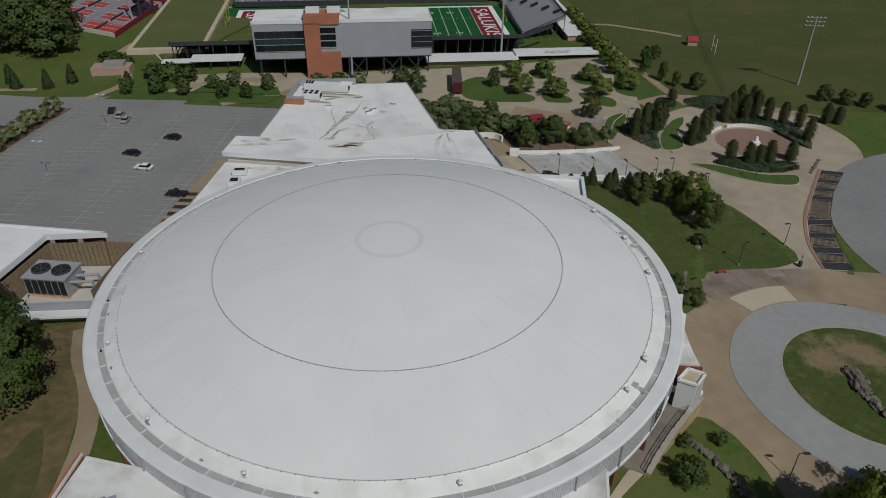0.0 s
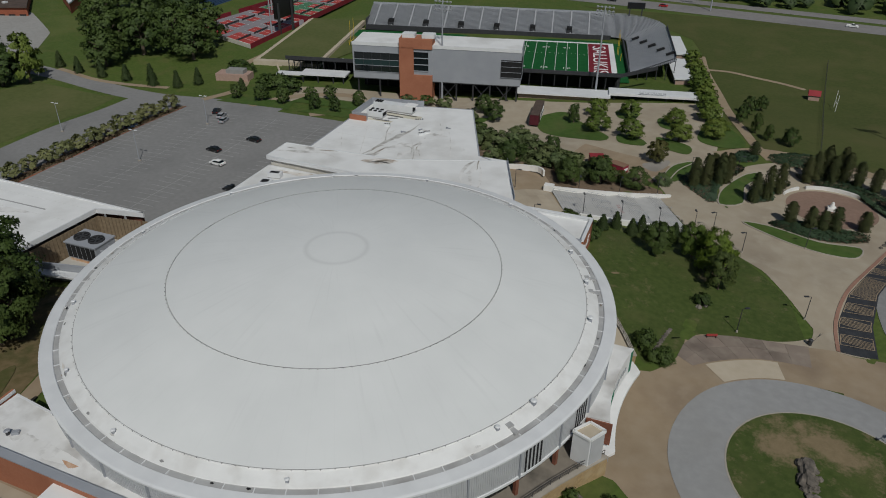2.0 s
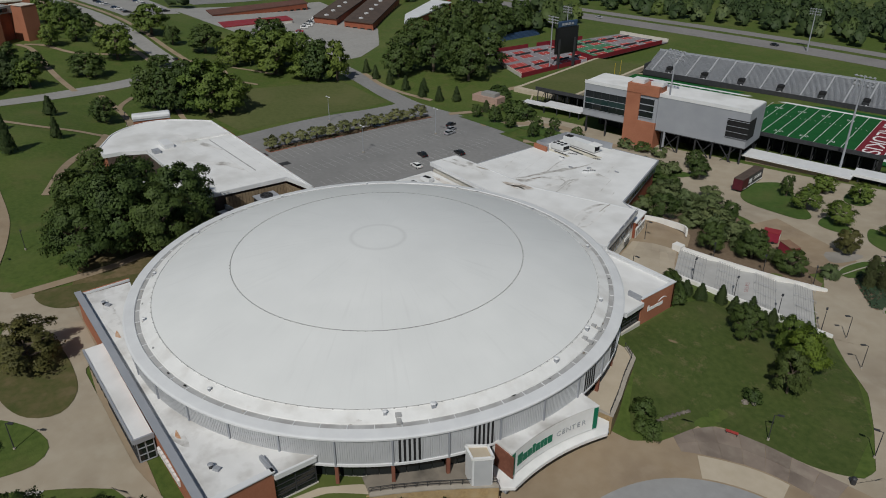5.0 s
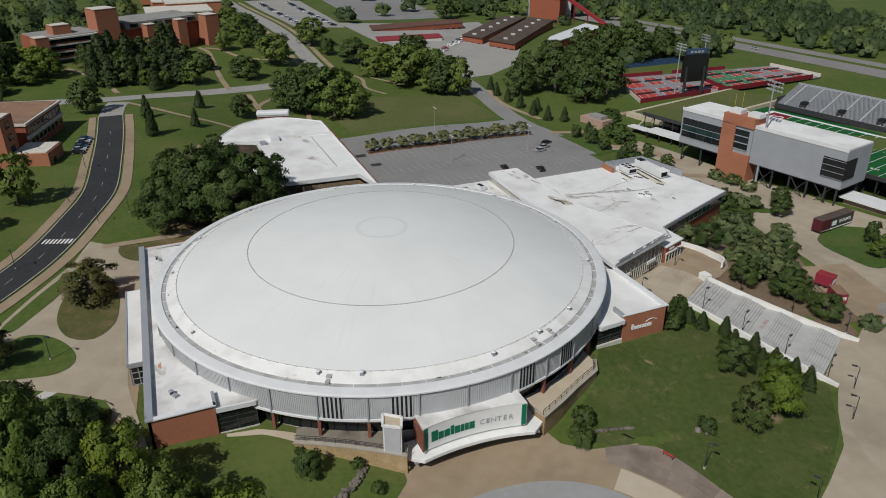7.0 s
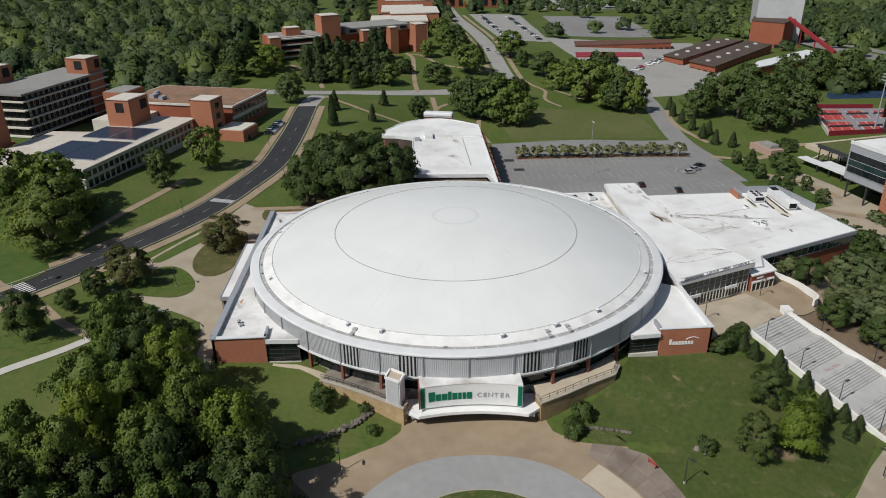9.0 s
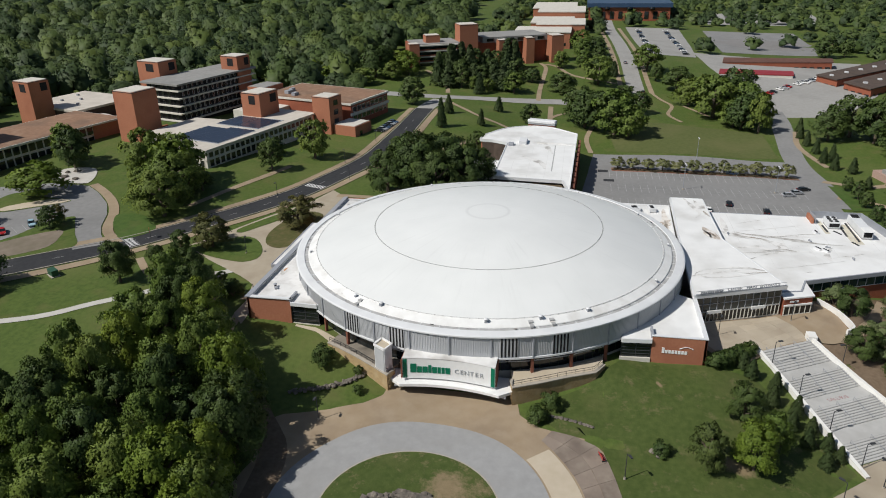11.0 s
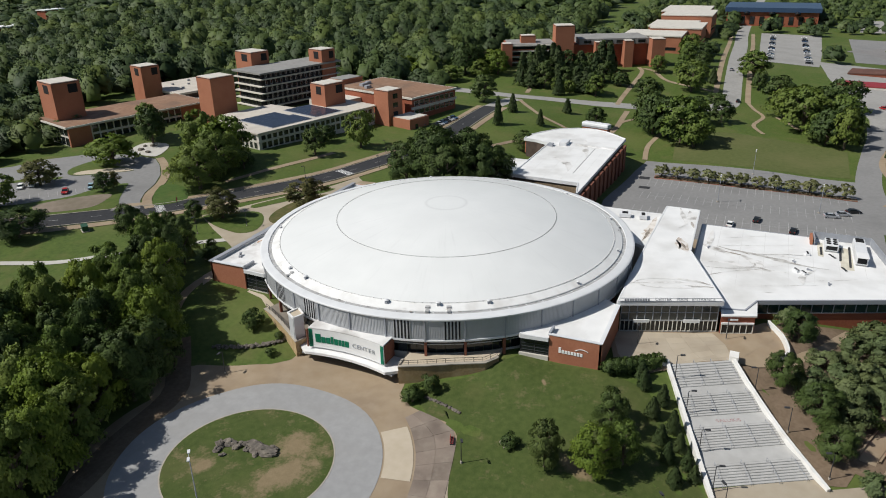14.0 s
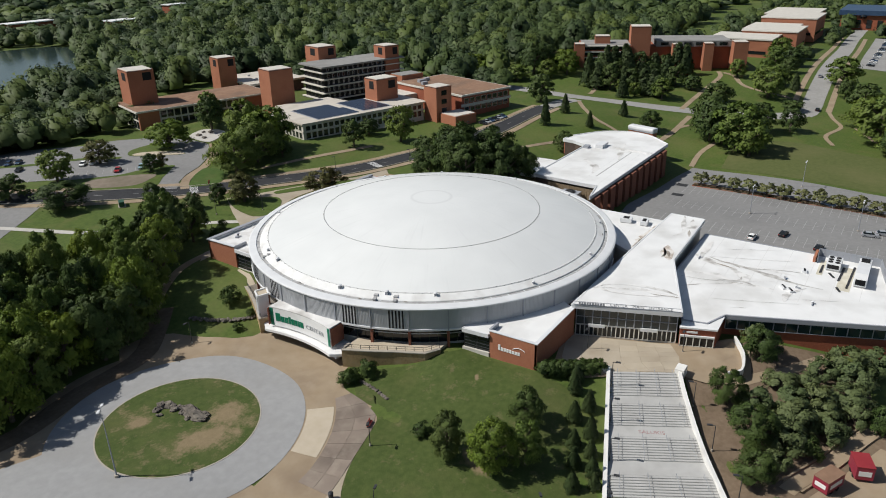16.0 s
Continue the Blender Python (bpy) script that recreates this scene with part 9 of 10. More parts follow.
for x, y, h, r, k in ((-237.8, -29.2, 7, 3.4, "mid"), (-243.9, -17.9, 8, 4.6, "mid"), (-240.2, -37.2, 7.4, 3.4, "mid"), (-250.5, 13, 7, 4.4, "mid"), (-302.6, 35, 9, 3.4, "dark"), (-297.7, 41, 9, 3.6, "cone"), (-262, -80, 13, 7.4, "bright"), (-270, -96, 14, 8, "dark"), (-252, -88, 10, 6.4, "mid")):
    plant(pick(k, 2), x, y, h, r, "before the far hall", "trees before the far hall")
NW = [(-186.4, 142.9, 17.5, 9), (-176, 150, 18, 9), (-166, 158, 18.5, 9.5), (-158, 168, 18, 9), (-172, 170, 17, 8.6), (-152, 152, 16, 8), (-180, 132, 14, 7.4), (-224.6, 177.2, 14.3, 8.4), (-243.2, 208.9, 15, 8), (-226.2, 215.3, 19, 8), (-225.3, 232, 19.5, 9), (-214, 244, 18, 7.6), (-204, 184, 16, 8), (-196, 166, 14, 8), (-236, 222, 18, 8), (-212, 226, 17, 8), (-426, 199, 14.7, 8.2), (-432, 214, 10.5, 5), (-457, 249, 11.7, 8)]
for x, y, h, r in NW:
    plant(pick("dark" if (x + y) % 3 < 2.2 else "mid", 3), x, y, h, r * 1.15, "by the service road", "trees by the service road")
for x, y in ((-183.6, 121.1), (-172, 121.2), (-160.4, 121.9), (-147.3, 121.3), (-136.6, 122.5), (-130.6, 127.3), (-196, 124), (-152, 126), (-206, 112)):
    plant(pick("cone", 2), x, y, 6.6, 2.3, "along the path", "small trees along the path")
for k in range(12):
    plant(pick("open", 2), -124.2 + 0.2 * k, 37.5 + 5.8 * k, 4.5 + 0.5 * math.sin(3 * k), 3.3 + 0.3 * math.sin(5 * k), "in the median", "young trees in the median")
for k in range(60):
    plant(pick("rusty", 2), -122.6 + 0.035 * k + float(rng.uniform(-0.7, 0.7)), 36.0 + 1.12 * k, 0.75, float(rng.uniform(0.5, 0.85)), "in the parking lot median", "shrubs in the median")
for x, y, h, r, k in ((-106.5, 117.9, 5.2, 2.5, "small"), (-96.4, 118.4, 6.2, 3.2, "small"), (-87, 117.8, 5.6, 2.8, "small"), (-73.5, 116.7, 5.4, 2.5, "small"), (-66, 117, 5, 2.3, "small"), (-74, 128, 5, 2.3, "small"), (-98, 133, 4.6, 4.4, "shrub"), (-92, 131, 4.4, 3.8, "shrub"), (-104, 134, 4.2, 3.8, "shrub"), (-80, 125, 4.6, 2.4, "small"), (-128, 150, 2.4, 5, "shrub"), (-121, 146, 2.4, 4, "shrub"), (-62, 127, 5, 2.6, "small"), (-110, 126, 4.8, 2.2, "cone")):
    plant(pick(k, 2), x, y, h, r, "near the stadium west gate", "plants near the stadium gate")
STADIUM_TREES = [(12.3, 137.4, 6.4, 2.3, "small"), (21, 131.4, 5.9, 4.2, "round"), (18.3, 147, 5.2, 4.0, "round"), (29, 147.4, 5.4, 4.0, "round"), (32.4, 127, 5.9, 4.2, "round"), (43.9, 142.6, 5.4, 3.8, "round"), (46.6, 128.9, 5.7, 4.1, "round"), (42.1, 110.4, 6.4, 3.2, "bronze"), (42.6, 225.4, 5.0, 4.0, "round"), (45, 210.6, 5.2, 4.1, "round"), (48.4, 192.3, 5.5, 4.3, "round"), (51, 174.4, 5.7, 4.3, "round"), (53.9, 151.6, 5.9, 4.4, "round"), (56.5, 136, 5.9, 4.4, "round"), (46.8, 201.5, 5.2, 4.1, "round"), (49.8, 183, 5.4, 4.1, "round"), (52.6, 162.5, 5.5, 4.2, "round")]
for x, y, h, r, k in STADIUM_TREES:
    plant(pick(k, 2), x, y, h, r, "in the forecourt", "trees in the stadium forecourt")
BANK = [(22.7, 80.7, 7.4, 4.0, "dark"), (30.1, 87.0, 7.4, 5.0, "dark"), (38.6, 89.6, 5.4, 4.6, "dark"), (27.5, 92.5, 5, 4.2, "hedge"), (21.5, 92.4, 5.4, 4.6, "hedge"), (16.5, 96.5, 4.6, 4.2, "hedge"), (6.2, 83.6, 7.0, 4.6, "dark"), (1.6, 81.5, 4.6, 3.6, "hedge"), (-2.5, 98.5, 5.2, 5, "hedge"), (-8, 103, 4.4, 4.6, "hedge"), (9.1, 99.9, 4.2, 5, "hedge"), (12, 88.5, 3.4, 3.8, "hedge"), (12.5, 106.3, 5, 2.8, "shrub"), (3, 94.5, 3.4, 3.4, "hedge"), (-13, 130, 6.4, 4.2, "dark"), (-18.5, 136, 6, 4, "dark"), (-47.5, 137, 2.8, 3.4, "hedge"), (-41, 138.4, 3, 3.4, "shrub"), (-34, 138.4, 2.8, 3.2, "hedge"), (-1, 118, 3.6, 4.4, "hedge"), (-14, 116, 3, 4, "shrub"), (4, 111, 3.4, 4, "hedge"), (-10, 111, 3.2, 4, "hedge"), (45.5, 95.5, 2.6, 3, "hedge"), (-22, 117.5, 3.4, 4, "shrub"), (-29, 115, 3, 3.6, "hedge"), (-36, 113, 3, 3.6, "dark"), (-42, 111.5, 4.4, 3.2, "dark"), (21, 85.5, 4.4, 3.6, "hedge"), (17, 91.4, 4.8, 4.0, "hedge"), (13.4, 95.4, 5, 4, "hedge"), (25.6, 89.6, 4.2, 3.4, "hedge"), (26.5, 95.6, 3.4, 3, "shrub"), (19.6, 98.4, 4.2, 3.6, "hedge"), (2, 101, 5, 4.4, "hedge"), (12.6, 102, 3.8, 3, "hedge"), (-38, 119, 3.2, 3.8, "hedge"), (-33.5, 120.5, 3, 3.6, "hedge"), (-29, 122, 3.2, 3.8, "shrub"), (-24.5, 124.4, 3, 3.6, "hedge"), (-20.5, 126.6, 3.2, 3.6, "hedge"), (33.5, 92, 2.6, 2.6, "hedge"), (9, 92.5, 3.2, 3.2, "hedge")]
for x, y, h, r, k in BANK:
    plant(pick(k, 2), x, y, h, r * 0.88, "on the mulched bank", "plants on the bank")
for x, y, h, r, k in ((62.1, 44.6, 8.6, 3.3, "olive"), (60.5, 52.4, 8.8, 4.4, "bright"), (56, 56.4, 8, 3.4, "mid"), (48.6, 52.8, 7.4, 3.6, "dark")):
    plant(pick(k, 2), x, y, h, r, "on the front lawn", "trees on the front lawn")
for x, y, h, r in ((36, 56.5, 4.6, 1.7), (42.3, 59.2, 4.8, 1.7), (47.7, 61.5, 4.3, 1.6), (51.6, 63.3, 4.8, 1.5), (56.4, 65.1, 4.3, 1.6), (38.5, 60.4, 5, 1.6), (44.1, 63.1, 5.2, 1.6), (48, 64.8, 4.2, 1.5), (51.5, 66.6, 4.2, 1.5), (54, 68, 3.6, 1.3), (33, 55.5, 4, 1.8)):
    plant(pick("cone", 2), x, y, h * 0.88, r * 1.06, "along the stair wall", "evergreens along the stairs")
for k in range(9):
    plant(pick("shrub", 2), 33.6 - 0.9 * k + 1.4, 49.8 + 0.95 * k, 2.5, 2.0, "in a hedge beside the plaza", "hedge beside the plaza")
for x, y, h, r in ((59.5, 37.6, 2.2, 1.7), (54.4, 16.2, 2.6, 2.0), (50.6, 18.4, 3.4, 2.0), (44.8, -28, 4, 2.4), (46, -20.4, 1.6, 1.1), (51.5, -19, 1.6, 1.2), (52.5, 16, 2.2, 1.6)):
    plant(pick("shrub", 2), x, y, h, r, "on the lawn beside the entrance", "shrubs by the entrance")
COLUMNS_A = [(53.4, 97, 8.4), (56.1, 98.1, 9.4), (59.6, 100.5, 9.3), (61.4, 102.1, 8.9), (57.5, 104, 7.5), (68.4, 93.1, 8.4), (71.6, 96.6, 9.6), (74.7, 102.5, 9), (68.2, 125.2, 4.6), (84.1, 115.6, 8.8), (86.5, 117.6, 10), (90.7, 119, 9.6), (91.7, 117, 9.1), (94.7, 115.3, 7.7), (98.7, 113.1, 7.2), (103, 111.8, 7), (102.2, 101.3, 7.4), (111.9, 115.6, 6), (115, 115, 5.4), (76.8, 84.4, 6.1), (81.3, 83.2, 6.2), (84.1, 83.8, 5.6), (86.8, 84.3, 7), (93.7, 88, 5.4), (82, 113.5, 7.8), (88.3, 115.6, 8.2)]
for x, y, h in COLUMNS_A:
    plant(pick("column", 2), x, y, h * 1.0, 1.95, "round the brick plaza", "cypresses round the plaza")
JUNIPER = leafy("juniper_leaves", (0.022, 0.044, 0.024), (0.050, 0.086, 0.046), (0.056, 0.086, 0.042), 0.1, 0.5, 0.5)
HEDGES = ([(49.5, 100.3), (53.8, 93.5), (59, 88.8), (59.4, 96.7), (62.4, 105.9), (65.9, 113.7), (64.5, 116.3), (61.1, 112.5), (54.3, 107.4)], [(67, 97), (68.1, 92.8), (73.1, 96.8), (73.6, 102), (78, 110.2), (76.7, 111.4), (72.1, 107)], [(72.5, 127.2), (73.6, 122.9), (79.1, 121.7), (84.6, 123.7), (86.4, 130.6), (80.1, 131.7)],
          [(79.4, 117.2), (83, 112.7), (88.4, 112.3), (94.6, 109), (98.2, 104.9), (101.5, 96.2), (104, 106.4), (98.5, 112.8), (91.8, 118.4), (85.9, 119.4)], [(72.4, 82.4), (77.8, 78.9), (83.6, 78.4), (88.7, 79.4), (94.1, 82.3), (94.5, 85.4), (90.1, 85.8), (85.7, 86.2), (78.9, 86.2)], [(62.7, 121), (64.8, 119.1), (69.2, 122.3), (68.3, 125.9), (64.6, 126.5)])
for outline in HEDGES:
    r_ = np.random.default_rng(len(outline))
    ring = np.array(bed_ring(outline, 0.8))
    mid = ring.mean(0)
    n = 3600 if len(outline) > 7 else 2000
    k, u = r_.integers(len(ring), size=n), np.sqrt(r_.uniform(0, 1.0, n))
    xy = mid + (ring[k] - mid) * u[:, None] + r_.normal(0, 0.16, (n, 2))
    up = 0.95 * np.sqrt(np.clip(1.08 - u ** 6, 0.02, 1)) * r_.uniform(0.65, 1.0, n) + 0.12 * np.sin(1.7 * xy[:, 0]) * np.cos(1.3 * xy[:, 1])
    at = np.concatenate([xy, (height(xy[:, 0], xy[:, 1]) + 0.12 + up)[:, None]], 1)
    lean = np.concatenate([(ring[k] - mid) / 8 * (u ** 4)[:, None], np.full((n, 1), 0.75)], 1)
    v, lit = leaf_sprays(at, lean, 0.34, r_, 1.4, 0.5)
    tagged(new("hedge", leaf_mesh("hedge", v, lit, np.arange(len(v)).reshape(-1, 3), [JUNIPER])), "low spreading blue-green juniper hedge under the cypresses", "hedge", "juniper hedges round the plaza")
    paved("soil_hedge", bed(outline, 0.1), MULCH, "dark mulch under the juniper hedge", "soil")
for x, y, h, r in ((63.8, 153.7, 6, 2.0), (68.3, 145, 6.4, 2.0), (72, 140, 5, 1.8), (78, 138, 5.4, 2.6), (117, 133, 5, 2.5), (123, 131, 4.4, 2.7), (128, 129, 4.4, 2.5), (66, 165, 6, 2.4), (136, 126, 5, 3), (142, 124, 6, 3.4), (70, 172, 5, 2.2)):
    plant(pick("small", 3), x, y, h, r, "by the playing field", "trees by the playing field")
# the wood south-west of the entrance circle: a rim along the drive, then the depth behind it
WOOD_NORTH = [(35.5, -58), (42, -54), (49, -50), (56, -44), (63, -38.5), (70, -34.5), (78, -32.5), (90, -30.5), (102, -28), (116, -32), (134, -37)]
WOOD_SOUTH = [(34, -69), (42, -69), (50, -67.5), (58, -68), (66, -70), (76, -75), (88, -82), (100, -88), (116, -94), (134, -98)]
north_, south_ = even(WOOD_NORTH, 101), even(WOOD_SOUTH, 101)
stand = []
for k in range(4000):
    u, v = int(rng.integers(101)), float(rng.uniform())
    p, q = north_[u], south_[u]
    spot = (p[0] + (q[0] - p[0]) * v, p[1] + (q[1] - p[1]) * v)
    if v > 0.14 and rng.uniform() > 0.75 or any(math.dist(spot, o) < (6.0 if v < 0.2 else 7.0) for o in stand):
        continue
    k_ = len(stand)
    stand.append(spot)
    kind_ = pick("bright", 2) if k_ % 6 == 2 else pick("mid", 3) if k_ % 7 == 3 else pick("big" if k_ % 5 < 3 else "dark", 3)
    plant(kind_, *spot, float(rng.uniform(12.5, 16.5)), float(rng.uniform(4.8, 7.0)), "in the wood", "trees of the wood by the drive")
for x, y, h, r, k in ((58.5, -41, 13, 4.6, "mid"), (66, -36.8, 12.5, 4.6, "big"), (22, -58.5, 3.4, 2.6, "shrub"), (19.5, -60.5, 2.6, 2.0, "shrub"), (26.5, -64, 9.5, 4.2, "mid"), (21.5, -69, 11, 4.6, "dark"), (28, -70, 12, 5, "dark"), (15.5, -64.5, 3.0, 1.8, "small"), (0.5, -83.5, 6.5, 3.4, "small")):
    plant(pick(k, 2), x, y, h, r, "beside the wood", "trees at the edge of the wood")


# far woods, too many to count
def wood_crown(lobes, sprays, size, r_):
    """One far crown of unit radius and height: rounded leaf masses with loose sprays over them."""
    verts, lit, faces, n0 = [], [], [], 0
    rings, sides, tips, outs = 4, 7, [], []
    for k in range(lobes):
        a, hz = k * 2.39996 + r_.uniform(-0.5, 0.5), (k + 0.5) / lobes
        d = 0.56 * math.sqrt(max(0.0, 1 - (1.08 * hz - 0.12) ** 2)) * r_.uniform(0.75, 1.15)
        c = np.array((d * math.cos(a), d * math.sin(a), 0.30 + 0.5 * hz))
        rad = r_.uniform(0.46, 0.62) * (1.12 - 0.35 * hz)
        out = unit(np.array((d * math.cos(a), d * math.sin(a), 0.75 * hz)))
        for q in range(rings + 1):
            th = math.pi * q / rings
            for m in range(sides):
                ph = 2 * math.pi * (m + 0.5 * (q % 2)) / sides
                u = np.array((math.sin(th) * math.cos(ph), math.sin(th) * math.sin(ph), math.cos(th)))
                w = rad * 0.8 * (1 + 0.36 * r_.uniform(-1, 1) * (0 < q < rings))
                verts.append(c + u * w * np.array((1, 1, 0.5)))
                lit.append(unit(u * 0.6 + out * 0.65 + np.array((0, 0, 0.28))))
        for q in range(rings):
            for m in range(sides):
                p00, p01 = n0 + q * sides + m, n0 + q * sides + (m + 1) % sides
                p10, p11 = p00 + sides, p01 + sides
                faces += ([(p00, p10, p11)] if q < rings - 1 else []) + ([(p00, p11, p01)] if q else [])
        n0 += (rings + 1) * sides
        share = sprays // lobes
        for w in ball(4, r_, 0.0):
            u = ball(share // 4, r_, -0.1)
            tips.append(c + (w * 0.55 + u * r_.uniform(0.5, 0.75, (len(u), 1))) * rad * np.array([1, 1, 0.52]))
            outs.append(unit(u * 0.40 + w * 0.36 + out * 0.58 + np.array([0, 0, 0.28])))
    loose, shade = leaf_sprays(np.concatenate(tips), np.concatenate(outs), size, r_, 1.7, 0.35)
    faces += [(n0 + 3 * t, n0 + 3 * t + 1, n0 + 3 * t + 2) for t in range(len(loose) // 3)]
    return np.concatenate([np.array(verts), loose]), np.concatenate([np.array(lit), shade]), np.array(faces, dtype=np.int32)


def woods(name, label, places, lobes=6, sprays=240, size=0.1, mix=(0.46, 0.34, 0.16, 0.04)):
    r_ = np.random.default_rng(5)
    base = [wood_crown(lobes, sprays, size, r_) for _ in range(9)]
    out, lights, tris, tones, n0 = [], [], [], [], 0
    for x, y, h, r in places:
        v, lit, f = base[int(r_.integers(9))]
        a, wide = r_.uniform(0, 6.28), r_.uniform(0.85, 1.15)
        c, s = math.cos(a), math.sin(a)
        out.append(np.stack([x + r * wide * (v[:, 0] * c - v[:, 1] * s), y + r / wide * (v[:, 0] * s + v[:, 1] * c), ground_z(x, y) - 0.5 + h * v[:, 2]], 1))
        lights.append(np.stack([lit[:, 0] * c - lit[:, 1] * s, lit[:, 0] * s + lit[:, 1] * c, lit[:, 2]], 1))
        tris.append(f + n0)
        tones.append(np.full(len(f), r_.choice(4, p=mix), dtype=np.int32))
        n0 += len(v)
    me = leaf_mesh(name, np.concatenate(out), np.concatenate(lights), np.concatenate(tris), (WOODLEAF, WOODDARK, WOODWARM, SAGELEAF), np.concatenate(tones))
    return tagged(new(name, me), label, "woods", kind="stuff")


def scatter(gap, inside, box, hmin, hmax, rmin, rmax):
    """Tree places on a loose grid, about a gap apart."""
    out = []
    for gx in np.arange(box[0], box[1], gap):
        for gy in np.arange(box[2], box[3], gap):
            x, y = gx + rng.uniform(-0.42, 0.42) * gap, gy + rng.uniform(-0.42, 0.42) * gap
            if inside(x, y):
                k = rng.uniform() ** 1.5
                out.append((float(x), float(y), float(hmin + (hmax - hmin) * k), float(rmin + (rmax - rmin) * (0.4 * k + 0.6 * rng.uniform()))))
    return out


def in_pond(x, y, ring=POND_WEST + POND_EAST[::-1]):
    x, y = -125 + (x + 125) * 0.93, -450 + (y + 450) * 0.95
    return sum((a[1] > y) != (b[1] > y) and x < a[0] + (y - a[1]) * (b[0] - a[0]) / (b[1] - a[1]) for a, b in zip(ring, ring[1:] + ring[:1])) % 2 == 1


def west_wood(x, y):
    a = (x + 67.7) * HALL.e[0] + (y + 110.5) * HALL.e[1]
    b = (x + 67.7) * HALL.p[0] + (y + 110.5) * HALL.p[1]
    if in_pond(x, y) or b < 30 or (-80 < a < 118 and b < (152 if 20 < a < 70 else 138) and not (b > 100 and a > 70)):
        return False
    if a < -48 and b < 72:
        return False
    if x < -230 and y > -110:
        return x < -330 and y < -60 - 0.12 * (-330 - x)
    return y < -95


woods("west_woods", "dense green woods beyond the campus halls", scatter(17, lambda x, y: west_wood(x, y) and x > -640 and y > -620, (-640, 40, -620, -60), 11, 23, 7, 10.5), 8, 420, 0.095)
woods("distant_woods", "hazy distant woods at the edge of the town", scatter(38, lambda x, y: (x < -640 or y < -620) and y < -90, (-1500, 200, -1300, -90), 13, 24, 16, 22), 5, 60, 0.13)
woods("north_woods", "dense green woods beyond the highway", scatter(13, lambda x, y: y > 362 - 0.13 * abs(x + 90), (-520, 300, 340, 470), 9, 16, 4.5, 7), 6, 168, 0.11, (0.14, 0.80, 0.03, 0.03))
woods("far_campus_trees", "scattered trees between far campus buildings", scatter(19, lambda x, y: not (abs(y - 52) < 12 or (-620 < x and 62 < y < 225 and x > -560 and rng.uniform() > 0.12) or (-640 < x < -360 and -35 < y < 28) or (-400 < x and 95 < y < 300 and rng.uniform() > 0.05)) and rng.uniform() > 0.3, (-1000, -335, -60, 420), 8, 15, 5.5, 9), 6, 170, 0.12)
woods("road_trees", "row of trees behind the western parking lot", scatter(11, lambda x, y: y < -188 - 0.5 * x and y < -200 and y > -290, (-60, 120, -290, -190), 10, 16, 6, 8.5), 8, 480, 0.085)
woods("mast_trees", "trees beyond the maintenance sheds", scatter(13, lambda x, y: y > 215 and x < -200 and not (-440 < x < -250 and y < 296), (-420, -200, 215, 300), 10, 16, 6, 8), 6, 120, 0.12)

# ---- vehicles, lamps, rocks and other small things ----
def car(x, y, yaw, paint, label, lift=0.12, van=False, pickup=False):
    t = thing("car", label, "car", "parked cars", at=pose(x, y, ground_z(x, y) + lift, 0, 0, yaw))
    l, w = (2.3, 0.92) if not van else (2.6, 1.0)
    body = Geo()
    prof = [(-l, 0.35), (-l, 0.85), (-l * 0.93, 0.95), (l * 0.5, 0.95), (l * 0.95, 0.78), (l, 0.6), (l, 0.35)]
    body.add([(a, s * w, z) for s in (-1, 1) for a, z in prof], [tuple(range(7)), tuple(range(13, 6, -1))] + [(i + 7, i, (i + 1) % 7, (i + 1) % 7 + 7) for i in range(7)])
    part("body", body, paint, t, bevel=0.06)
    top = [(-l * 0.82, 0.95), (-l * 0.6, 1.45), (l * 0.12, 1.45), (l * 0.5, 0.95)] if not pickup else [(-l * 0.15, 0.95), (-l * 0.08, 1.6), (l * 0.25, 1.6), (l * 0.5, 0.95)]
    cab = Geo().add([(a, s * w * (0.93 if z < 1 else 0.78), z) for s in (-1, 1) for a, z in top], [(0, 1, 2, 3), (7, 6, 5, 4), (4, 0, 3, 7), (5, 1, 0, 4), (6, 2, 1, 5), (7, 3, 2, 6)])
    part("cabin_glass", cab, GLASS, t)
    rx0, rx1 = top[1][0], top[2][0]
    part("roof_panel", Geo().box(rx0, rx1, -w * 0.78, w * 0.78, top[1][1], top[1][1] + 0.05), paint, t, bevel=0.02)
    for a in (-l * 0.62, l * 0.62):
        for s in (-1, 1):
            wh = part("wheel", Geo().tube((a, s * (w - 0.12), 0.33), (a, s * (w + 0.04), 0.33), 0.33, 0.33, 14), RUBBER, t)
            part("rim", Geo().tube((a, s * (w + 0.04), 0.33), (a, s * (w + 0.06), 0.33), 0.19, 0.19, 10), SILVERPAINT, wh)
    for s in (-1, 1):
        part("headlight", Geo().box(l - 0.05, l + 0.02, s * 0.62 - 0.18, s * 0.62 + 0.18, 0.6, 0.75), WHITEPAINT, t)
        part("tail_light", Geo().box(-l - 0.02, -l + 0.05, s * 0.66 - 0.15, s * 0.66 + 0.15, 0.65, 0.85), REDCAR, t)
    return t


